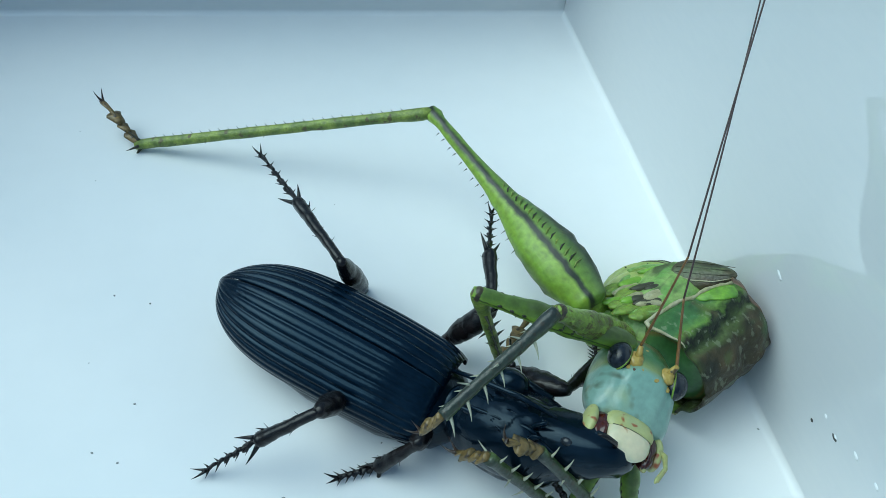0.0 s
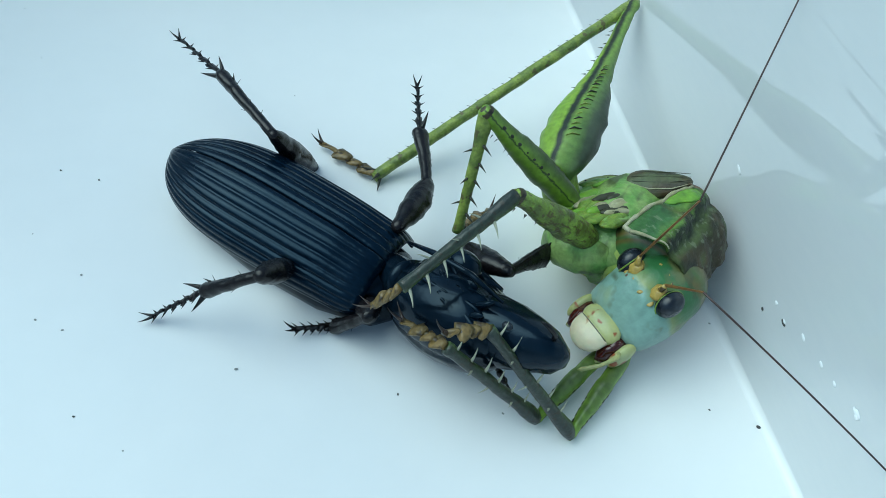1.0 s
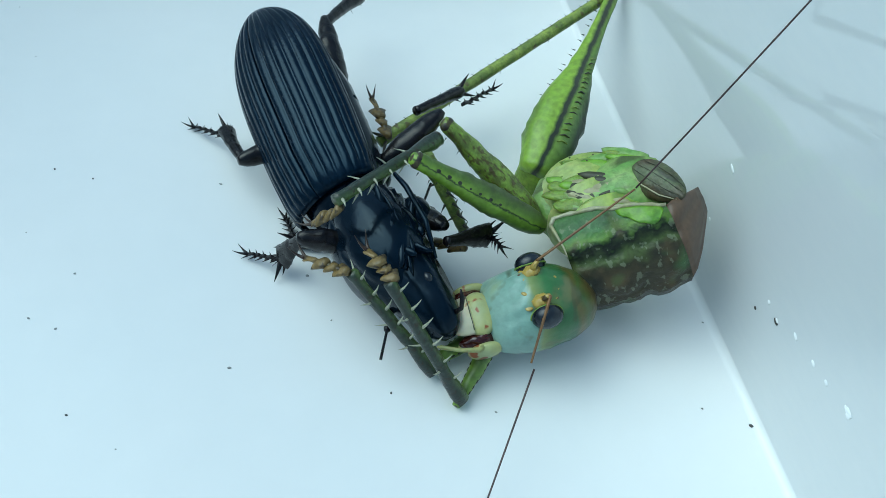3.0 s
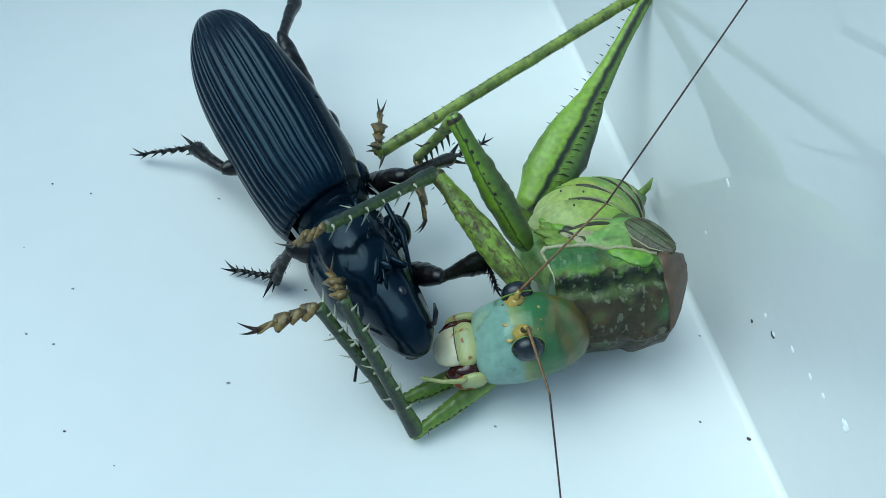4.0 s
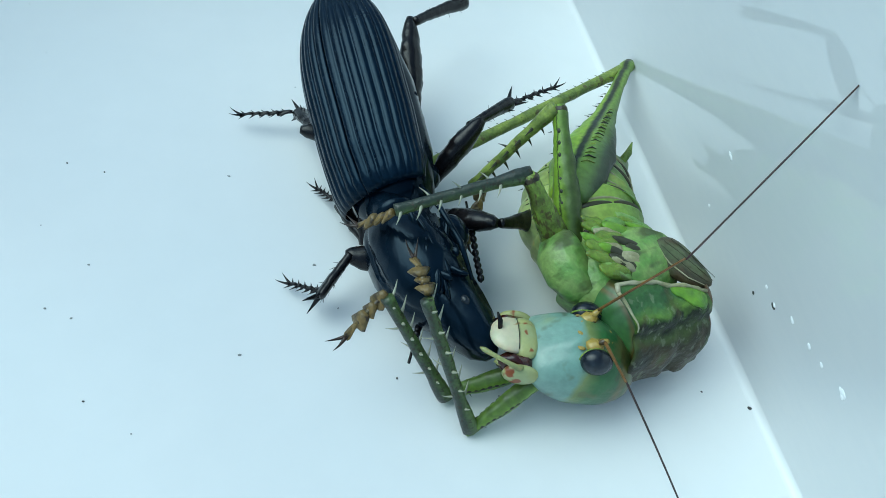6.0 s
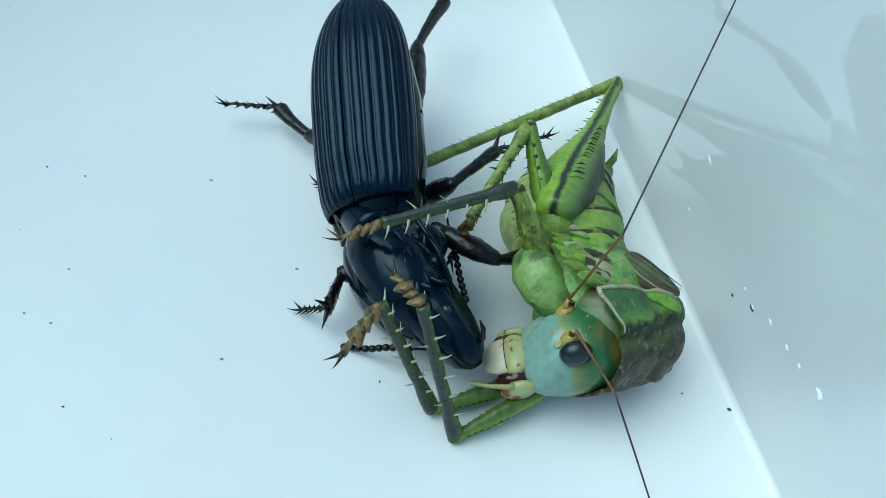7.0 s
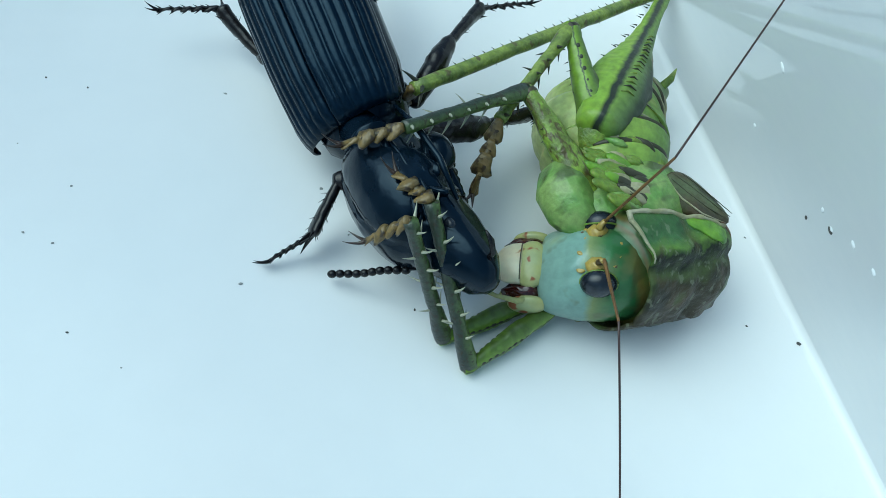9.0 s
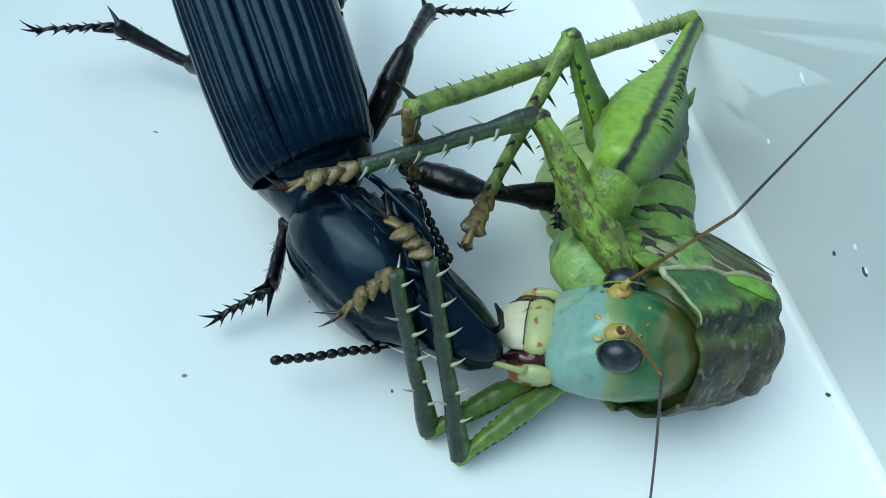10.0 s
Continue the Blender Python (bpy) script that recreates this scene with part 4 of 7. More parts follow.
def motions():
    glide("h1",
          (0, -20.94, 29.79, 9.14, 68.5, -5.7, 114.2), (0.2, -17.15, 33.34, 5.14, 75.2, -21.4, 77.2), (0.5, -20, 35.87, 4.74, 84.1, -21.5, 64.4),
          (1, -20.74, 30.4, 11.79, 64.5, -5.9, 57.9), (1.5, -20.72, 30.16, 11.75, 71.1, 2.6, 63.4), (2, -20.32, 29.61, 11.56, 78.6, 1.1, 68.1),
          (2.5, -23.94, 41.55, 4.74, 111, -15.1, 48.9), (2.7, -19.32, 37.99, 5.93, 101.4, -13.2, 57.5), (4, -18.84, 35.34, 3.05, 105.1, -31, 51.8),
          (4.5, -22.07, 27.1, 12.47, 73.5, 4.2, 66.8), (5, -23.31, 23.92, 13.89, 67.8, 8, 50.8), (5.5, -21.02, 24.52, 12.32, 59.8, 11, 62.4),
          (5.7, -20.43, 24.52, 11.96, 68.1, 7.5, 59.2), (7, -20.04, 22.37, 12.08, 74.6, 7.8, 56), (7.5, -20.49, 22.67, 12.26, 72.1, 10.4, 54.4),
          (8, -18.29, 23.22, 10.93, 76.6, 2.4, 70), (8.1, -19.44, 23.37, 11.82, 74.17, 4.38, 64.35), (8.2, -22.11, 23.72, 13.89, 70.96, 12.04, 68.79),
          (8.3, -19.09, 22.07, 11.78, 72.88, 5.3, 64.68), (8.5, -18.56, 21.78, 11.41, 73.7, 4.7, 67.1), (9, -21.11, 22.54, 11.39, 89.1, 6.1, 55.1),
          (9.5, -18.43, 25.05, 10.27, 81, 1.1, 60.4), (10, -21.91, 18.01, 16.23, 92.9, 13.4, 48.7))
    glide("h2",
          (0, -35.74, 62.78, 12.78, 73.1, 14.7, 168.3), (0.2, -9.62, 66.51, 18.49, 76.2, 22, -172), (0.5, -5.34, 66.51, 18.14, 85.3, 21.8, -143.8),
          (1, -1.55, 60.99, 15.55, 109.1, 18.3, -152.1), (1.5, -4.45, 62.59, 10.11, 107.4, 7.7, -147.4), (2, -6.8, 63.3, 10.84, 98.4, 7.9, -160.4),
          (2.5, -0.79, 68.1, 14.25, 70.5, 4.9, -141.4), (2.7, -0.26, 67.91, 14.27, 74.6, 8.1, -144), (4, 0.63, 60.08, 21.98, 62.4, 20.9, -156.3),
          (4.5, -7.83, 60.38, 9.81, 95, 5.3, -144.8), (5, -1.64, 51.96, 8.27, 100, 8.91, -165.52), (5.5, -4.51, 56.11, 5.4, 121.5, 5.4, -144.5),
          (5.7, -2.02, 55.46, 7.21, 112.8, 4.3, -148.8), (7, 0.08, 52.19, 7.16, 107.2, 1.1, -153.6), (7.5, 0.31, 51.69, 5.68, 110.6, 0.2, -155.6),
          (8, -5.86, 57.32, 9.41, 102.4, 5.6, -143.9), (8.1, -3.47, 56.63, 8.99, 101.82, 6.68, -150.35), (8.2, -9.02, 57.46, 6.17, 101.32, -3.7, -137.24),
          (8.3, -3.34, 55.37, 8.36, 105.18, 6.13, -149.66), (8.5, -4.49, 55.13, 8.46, 106, 5.5, -146.9), (9, -0.46, 52.18, 7.54, 93.2, -5.2, -148.2),
          (9.5, -0.45, 56.65, 9.56, 98.8, 2.1, -140), (10, 1.35, 44.49, 7.84, 92, -13.6, -152.1))
    glide("h3",
          (0, -79.75, 71.91, 1, 0, -22.2, 129.5), (0.2, -52.39, 60.48, 1, 0, -14.5, 131.9), (0.5, -39.91, 41.23, 1, 0, 0, 129.5),
          (1, -40.48, 40.38, 1, 0, 0, 137), (1.5, -43.51, 37.61, 3.8, 0, 18, 107.3), (2, -50.48, 47.77, 4.44, 0, 8, 190),
          (2.5, -37.21, 38.99, 10.24, 0, 13.6, 105.8), (2.7, -37.73, 40.67, 7.64, 0, 10, 98.6), (4, -39.41, 42.51, 5.26, 0, 2.8, 80.3),
          (4.5, -45.91, 33.52, 5.47, 0, 21.6, 57.1), (4.75, -45.66, 39.27, 3.24, 0, 8, 118), (5, -46.41, 40.4, 1.03, 0, 0, 178),
          (5.25, -43.9, 37.04, 1, 0, 0, 128), (5.5, -42.38, 29.06, 1, 0, -0.2, 77.5), (5.7, -41.95, 31.28, 3.73, 0, 15.6, 84.1),
          (7, -41.85, 31.42, 6.29, 0, 30.8, 94.9), (7.5, -42.29, 32.32, 5.51, 0, 24.8, 88.5), (8, -43.47, 29.86, 4.84, 0, 22, 83.1),
          (8.1, -43.86, 33.64, 3.54, 2.45, 18.59, 98.18), (8.2, -43.31, 25.75, 9.19, 4.1, 9.24, 131.84), (8.3, -43.5, 31.87, 3.37, 0.91, 14.46, 92.63),
          (8.5, -43.52, 29.7, 3.96, 0, 15.1, 85.6), (9, -40.06, 27.6, 11.82, 0, 63.1, 103.4), (9.5, -36.26, 26.56, 7.85, 12.3, 41.5, 154.8),
          (10, -38.86, 23.21, 18.81, -92.8, 79.7, 16.5))
    glide("a1",
          (0, -24.12, 20.23, 15.67, -8.4, -13.6, 163.5), (0.2, -24.95, 24.21, 13.47, -3.2, -26.3, -177.8), (0.5, -26.06, 26.42, 11.91, 11.8, -35, -176.3),
          (1, -21.5, 27.6, 11.95, 24.3, -42.1, 168.6), (1.5, -25.07, 23.36, 14.79, -6.3, -16.4, 169.7), (2, -23.14, 26.75, 12.76, 13.4, -35.7, 158.6),
          (2.5, -29.94, 28.31, 12.31, 46.6, -36.6, 153.2), (2.7, -26.59, 23.5, 11.88, 31.9, -24.5, 171.6), (4, -26.44, 25.11, 11.22, 18.9, -47, 143.5),
          (4.5, -25.55, 20.02, 12.22, -5.5, -43.4, 135.6), (5, -24.49, 22.52, 10.86, 8.1, -41.4, 141.7), (5.5, -22.74, 21.52, 11.99, 25.9, -35.2, 105.4),
          (5.7, -21.99, 19.75, 11.68, 24.5, -37.6, 92.1), (7, -19.55, 21.14, 8.31, 49.47, -34.37, 101.82), (7.5, -22.65, 17.53, 12.49, 19, -29.2, 103.4),
          (8, -20.57, 16.4, 11.2, 0.44, -31.17, 107.86), (8.1, -21.39, 18.18, 11.1, 3.39, -33.83, 117.75), (8.2, -23.29, 22.32, 10.86, 8.1, -41.4, 141.7),
          (8.3, -18.98, 20.01, 9.33, 33, -26.78, 96.11), (8.5, -18.22, 19.6, 9.06, 35.41, -22.86, 89.65), (9, -20.62, 21.01, 9.65, 63.83, -22.9, 97.45),
          (9.5, -21.5, 19.72, 9.7, 44.8, -31.83, 97.38), (10, -17.97, 22.54, 8.7, 14.32, -48.52, 126.33))
    glide("a2",
          (0, -36.99, 24.03, 18.93, -152.9, 71.8, 7.5), (0.2, -37.3, 23.73, 19.57, -169.7, 73.9, 10.7), (0.5, -37.33, 25.7, 19.82, 130, 77.4, -38.8),
          (1, -31.51, 29.62, 21.2, 67.1, 70.7, -108.7), (1.5, -38.1, 25.73, 18.69, -89, 71.7, 75.1), (2, -33.56, 30.83, 20.8, 39.1, 72.6, -155.7),
          (2.5, -39.82, 33.3, 20.52, 83, 46.8, -82.9), (2.7, -39.01, 25.33, 17.59, 131.9, 49.7, -34.2), (4, -33.98, 30.7, 21.31, -75.1, 59, 97.9),
          (4.5, -32.71, 27.04, 21.69, -30.3, 61.4, 115), (5, -32.6, 28.92, 19.97, 14.2, 64.3, 159.9), (5.5, -25.72, 32.38, 19.94, 55, 64.1, 173.2),
          (5.7, -22.4, 30.66, 20.09, 54.3, 66.2, 159.6), (6.35, -22.15, 31.49, 18.1, 81.2, 41.9, -152.5), (7, -21.9, 32.32, 16.11, 79.8, 13.5, -127.8),
          (7.25, -23.67, 30.78, 17.66, 88.4, 46.9, -137.3), (7.5, -25.44, 29.23, 19.2, 91.9, 81, -148), (8, -24.18, 27.59, 18.34, 33.5, 80.8, 128.9),
          (8.1, -26.72, 28.32, 18.78, 29.26, 75.54, 139.53), (8.2, -31.41, 28.74, 19.99, 14.2, 64.3, 159.9), (8.25, -21.16, 29.94, 16.38, 100, 47.5, -148.3),
          (8.3, -20.29, 32.26, 15.55, 91.25, 19, -132.96), (8.5, -18.15, 32.3, 14.43, 95.9, 8, -130.7), (9, -22.25, 33.59, 15.02, 86.3, 11.7, -132.2),
          (9.5, -23, 31.34, 16.96, 107.4, 41.4, -137.2), (10, -23.39, 29.86, 19.03, 130.9, 42.8, -132.9))
    glide("a3",
          (0, -32.41, 24.63, 4.87, 0, -0.5, 51.3), (0.2, -33.27, 24.49, 5.35, 0, 2.5, 47.5), (0.5, -34.81, 23.68, 5.38, 0, 2.6, 43.2),
          (1, -33.08, 24.98, 7.23, 0, 15.5, 43.6), (1.5, -36.91, 30.22, 4.64, 0, -1.9, -3), (2, -37.59, 29.02, 6.67, 0, 11.5, -2.5),
          (2.5, -38.57, 23.24, 9.73, 0, 30.5, 36.9), (2.7, -31.09, 19.95, 6.3, 0, 8.8, 103.1), (3.35, -33.06, 29.1, 7.46, 36.8, 64.5, 165.4),
          (4, -35.04, 38.24, 8.62, 122.9, 30.1, -86.3), (4.25, -35.37, 35.84, 8.65, 125.1, 70.4, -99.4), (4.5, -35.7, 33.45, 8.69, -33.3, 68.6, 88.7),
          (4.75, -37.17, 32.29, 7.66, -77.3, 46.3, 23.9), (5, -38.63, 31.13, 6.63, -78.8, 15, -3.3), (5.25, -35.38, 32.14, 6.62, -73.3, 11.6, -37.6),
          (5.5, -32.13, 33.14, 6.62, -66.8, 11.9, -71.8), (5.7, -28.01, 32.75, 6.56, -43.2, 10.9, -103.2), (6.35, -29.36, 26.85, 9.6, -38.7, 49.5, -119),
          (7, -30.72, 20.95, 12.65, -110.6, 82.7, 153.4), (7.25, -29.06, 24.48, 8.62, -10.9, 43.6, -115.1), (7.5, -27.41, 28, 4.58, 0, -3.4, -116),
          (8, -25.66, 29.43, 3.73, 0, 7.9, -121.2), (8.1, -29.54, 30.72, 4.45, -1.09, 10.54, -118.46), (8.2, -37.44, 30.94, 6.65, -3.15, 16.89, -112.14),
          (8.3, -29.83, 22.02, 10.73, 4.41, 59.44, -147.56), (8.5, -27.7, 21.19, 12.36, 0, 66.9, -158.3), (9, -31.98, 22.85, 12.03, 3.3, 43, -119),
          (9.5, -31.14, 23.81, 7.17, 0, -3.3, -115.5), (10, -30.78, 21.91, 8.97, 0, -13.9, -122.7))
    glide("b1",
          (0, -21.73, 21.22, 14.02, 14, -41.2, -164.4), (0.2, -22.06, 20.67, 13.66, 16.1, -36.6, -164.5), (0.5, -21.6, 24.35, 11.18, -1.7, -35.8, -150.3),
          (1, -21.01, 20.7, 11.87, 25.8, -39, -170.9), (1.5, -23.11, 21.79, 12.31, 41.3, -34.9, 172), (2, -20.78, 23.69, 11.27, -2.4, -29.5, -162.5),
          (2.5, -30.2, 27.57, 11.23, 43.2, -20.3, 161.5), (2.7, -25.24, 28.05, 10.75, 67.7, -30.7, 163.5), (4, -28.8, 19.56, 11.1, 89.8, -21.3, 126.8),
          (4.5, -26.24, 17.73, 11.24, 88.1, -19.7, 123.6), (5, -25.35, 19, 8.08, 68.5, -37.8, 146.1), (5.5, -24.02, 19.13, 9.23, 84.51, -29.28, 126.5),
          (5.7, -21.75, 18.79, 8.75, 37, -55.4, 152), (7, -22.04, 14.81, 8.22, 63.5, -49.5, 125.7), (7.5, -22.88, 14.02, 9.18, 87.43, -29.49, 105.21),
          (8, -21.11, 12.85, 9.75, 82.99, -25.56, 106.84), (8.1, -22.02, 14.63, 9.25, 79.91, -30.06, 117.69), (8.2, -24.15, 18.8, 8.08, 68.5, -37.8, 146.1),
          (8.3, -19.48, 15.95, 6.33, 59.6, -48.97, 140.2), (8.5, -18.66, 15.45, 6.02, 58, -51, 139.3), (9, -24.06, 14.96, 9.73, 93.3, -19.9, 115.5),
          (9.5, -22.3, 14.64, 9.22, 94.86, -17.93, 117.31), (10, -23.26, 13.69, 11.55, 67.3, -27.6, 116.4))
    glide("b2",
          (0, -30.39, 18.8, 21.9, 11.5, 24.4, -150.3), (0.2, -31.31, 18.11, 20.8, 13.8, 21.3, -149.6), (0.5, -30.01, 19.54, 18.17, -1.5, 25.6, -151.9),
          (1, -30.18, 19.23, 19.38, 20.7, 16.8, -147.8), (1.5, -32.82, 23.15, 19.15, 34.2, 15.2, -151.2), (2, -30.7, 20.57, 17.15, 1.6, 7.1, -164.5),
          (2.5, -40.83, 31.13, 15.36, 38.8, 14.6, -127.5), (2.7, -35.08, 30.96, 16.84, 53, 5, -138.7), (4, -35.54, 28.56, 15.48, 68.8, -1.4, -147.3),
          (4.5, -32.5, 27.14, 15.29, 70.2, -0.1, -152.2), (5, -33.17, 24.24, 15.39, 47.3, 0.7, -155.8), (5.5, -30.17, 27.53, 14.97, 77.5, 1.8, -148.4),
          (5.7, -27.73, 21.97, 18.57, 44.3, 14, -171), (7, -26.57, 21.1, 17.29, 36.1, 9.4, -170.7), (7.5, -25.57, 24.08, 14.99, 67.4, 3.3, -159),
          (8, -24.18, 23.18, 14.81, 85.6, 4.7, -163.8), (8.1, -26.73, 23.6, 15.11, 74.16, 2.95, -161.71), (8.2, -31.82, 23.96, 15.25, 47.3, 0.7, -155.8),
          (8.3, -25.38, 20.87, 15.15, 54.13, 2.38, -165.85), (8.5, -24.34, 20.33, 15.29, 55.3, 2.8, -167.6), (9, -28.92, 25.15, 13.8, 70.3, -4.1, -155.9),
          (9.5, -27.48, 24.77, 12.84, 84.7, -6.8, -158.7), (10, -27.96, 23.16, 17.09, 57.1, 13.2, -176.2))
    glide("b3",
          (0, -42.25, 12.03, 15.7, 0, 68.6, 132.3), (0.2, -43.36, 11.04, 15.34, 0, 71.4, 136.1), (0.35, -42.65, 12.1, 13.51, 47.5, 29.9, -155.7),
          (0.5, -41.94, 13.17, 11.68, 39.7, -18.2, -128.4), (0.75, -42.14, 12.37, 13.37, 42.2, 26.7, -158.2), (1, -42.34, 11.57, 15.06, 0, 61.9, 140.2),
          (1.5, -45.51, 16.18, 15.21, 0, 60, 128.2), (2, -45.05, 16.58, 15.29, 0, 58.7, 119), (2.25, -47.36, 18.1, 13.43, 59.2, 27.9, -153.9),
          (2.5, -49.67, 19.62, 11.58, 52.7, -22.3, -111.1), (2.6, -47.99, 20.36, 13.56, 51.7, 25.4, -147.5), (2.7, -46.31, 21.1, 15.53, 0, 54.9, 140.3),
          (4, -48.16, 20.45, 15.84, 0, 53.7, 146), (4.5, -45.77, 20.14, 15.31, 0, 45.1, 155.7), (5, -46.85, 18.09, 15.21, 0, 50.6, 162.3),
          (5.5, -42.94, 19.68, 14.5, 0, 42.1, 170.3), (5.7, -42.1, 19.69, 14.95, 0, 48.6, 142.9), (7, -41.18, 18.71, 14.84, 0, 45.3, 155.1),
          (7.5, -39.55, 18.72, 14.13, 0, 25.6, 162.7), (8, -38.53, 19, 13.57, 0, 10.7, 179.5), (8.1, -40.95, 18.9, 14.34, 1.38, 22.64, 174.93),
          (8.2, -45.5, 17.81, 15.07, 0, 50.6, 162.3), (8.3, -39.92, 17.21, 14.53, 0.88, 21.66, -179.04), (8.5, -38.98, 17.12, 14.56, 0, 16.6, -176.2),
          (9, -42.58, 19.04, 14.87, 0, 21.1, 179.3), (9.5, -41.36, 19.36, 14.61, 0, 21, -171.9), (10, -42.53, 22.19, 13.66, 0, 12.3, -176.9))
    glide("c1",
          (0, -21.55, 8.98, 6.38, 0, 45.82, -98.23), (0.2, -18.46, 9.4, 3.98, 0, 22.64, -124.01), (0.5, -17.41, 7.89, 2.6, 0, 10.89, -134.06),
          (1, -18.54, 6.71, 2.88, 0, 13.01, -136.72), (1.5, -24.07, 10.61, 2.42, 0, 10.93, -134.7), (2, -27.67, 6.44, 7.93, 20.41, 69.27, -107.83),
          (2.5, -28.08, 11.87, 2.86, 0, 11.28, -122.02), (2.7, -28.8, 12.72, 2.95, 0, 15.47, -122.16), (4, -32.75, 8.1, 2.49, 0, 8.94, -151.52),
          (4.5, -30.96, 8.22, 1.73, 0, 6.46, -150.8), (5, -30.37, 7.24, 1.78, 0, 7.57, -150.71), (5.5, -27.99, 6.38, 2.11, 0, 8.96, -146.89),
          (5.7, -28.99, 3.92, 5.33, 0, 36.66, -157.34), (7, -27.39, 2.94, 2.36, 0, 12.21, -161.78), (7.5, -27.91, 2.76, 1.83, 0, 6.03, -159.33),
          (8, -26.97, 3.48, 1.63, 0, 7.88, -153.67), (8.1, -27.32, 4.1, 1.68, 0, 7.91, -153.04), (8.2, -28.13, 5.55, 1.78, 0, 7.97, -151.56),
          (8.3, -26.47, 3.53, 1.92, 0, 9.08, -151.92), (8.5, -26.18, 3.17, 1.94, 0, 9.27, -151.98), (9, -30.81, 4.71, 1.83, 0, 6.06, -151.21),
          (9.5, -30.44, 4.21, 1.75, 0, 7.52, -156.92), (10, -30.58, 4.1, 3.49, 0, 16.46, -157.51))
    glide("c2",
          (0, -22.3, 3.81, 1, -103.3, -46, 155.4), (0.2, -22.33, 3.66, 1.09, -92.7, -45.6, 156.4), (0.5, -22.53, 2.6, 1.18, -83, -45.2, 156.4),
          (1, -23.86, 1.7, 1.19, -85.4, -45.3, 149.9), (1.5, -29.25, 5.38, 1, -98.5, -49.6, 152.9), (2, -28.48, 3.91, 0.92, -128.1, -53.6, 152.4),
          (2.5, -31.98, 5.63, 1.39, -114.5, -39.8, 144.8), (2.7, -32.65, 6.6, 0.95, -104, -52.1, 144.1), (4, -39.26, 4.57, 1.32, -117.7, -47.2, 132.3),
          (4.5, -37.47, 4.58, 0.89, -121.3, -57, 125.8), (5, -36.85, 3.6, 0.79, -112.3, -59, 127.1), (5.5, -34.2, 2.33, 0.94, -128.7, -51.9, 137.5),
          (5.7, -34.54, 1.6, 0.85, -137.6, -54.2, 128.5), (7, -34.35, 0.65, 0.77, -107.4, -60.3, 122.2), (7.5, -34.89, 0.13, 1.04, -86.9, -53.4, 118.5),
          (8, -33.63, 0.19, 0.6, -117.4, -62.5, 119.1), (8.1, -33.94, 0.73, 0.64, -118.17, -61.75, 120.39), (8.2, -34.66, 2.02, 0.74, -119.76, -59.96, 123.2),
          (8.3, -33.01, 0.04, 0.73, -140.9, -61.09, 117.01), (8.5, -32.71, -0.31, 0.73, -144.7, -61.4, 116), (9, -37.35, 1.12, 1.04, -112.4, -53.4, 113.3),
          (9.5, -37.28, 1.29, 0.77, -86.2, -59.3, 117.8), (10, -37.23, 1.35, 1.36, -91.6, -45.3, 97.7))
    glide("c3",
          (0, -32.99, 8.7, 13.15, 0, -38, -179.2), (0.2, -33.16, 8.39, 13.17, 0, -29.3, -152.8), (0.5, -33.45, 7.38, 13.16, 0, -19.6, -165.4),
          (1, -34.15, 7.66, 13.19, 0, -14.4, -168.8), (1.5, -38.99, 10.36, 13.88, 0, -21.6, 171.8), (2, -37.37, 8.56, 14.52, 0, 16.9, 134.1),
          (2.5, -42.58, 13.12, 12.22, 0, -30.7, -175.4), (2.7, -41.06, 12.69, 14.28, 0, -10.5, 139.4), (4, -46.99, 13.07, 13.72, 0, 17.7, 99),
          (4.5, -42.86, 12.04, 15.07, 0, 9.9, 128.6), (5, -42.09, 10.53, 15.28, 0, 7.4, 146.2), (5.5, -41.89, 9.37, 14.23, 0, -3.7, 109),
          (5.7, -40.7, 9.33, 14.56, 0, 0.2, 97.2), (7, -38.8, 7.73, 15.46, 0, 8.2, 114.8), (7.5, -39.69, 8.99, 14.62, 0, 11.2, 123.1),
          (8, -37.43, 7.01, 15.59, 0, -0.5, 123.3), (8.1, -37.99, 7.63, 15.53, -0.13, 2.25, 127.1), (8.2, -39.3, 9.1, 15.37, 0.27, 8.64, 136.02),
          (8.3, -36.72, 7.32, 15.53, 0.32, 19.67, 120.79), (8.5, -36.26, 6.97, 15.57, 0, 21.6, 118), (9, -41.34, 10.37, 14.61, 0, 8.8, 121.9),
          (9.5, -41.31, 8.92, 15.3, 0, 8, 119.7), (10, -38.83, 13.12, 13.37, 0, 1.5, 118.2))
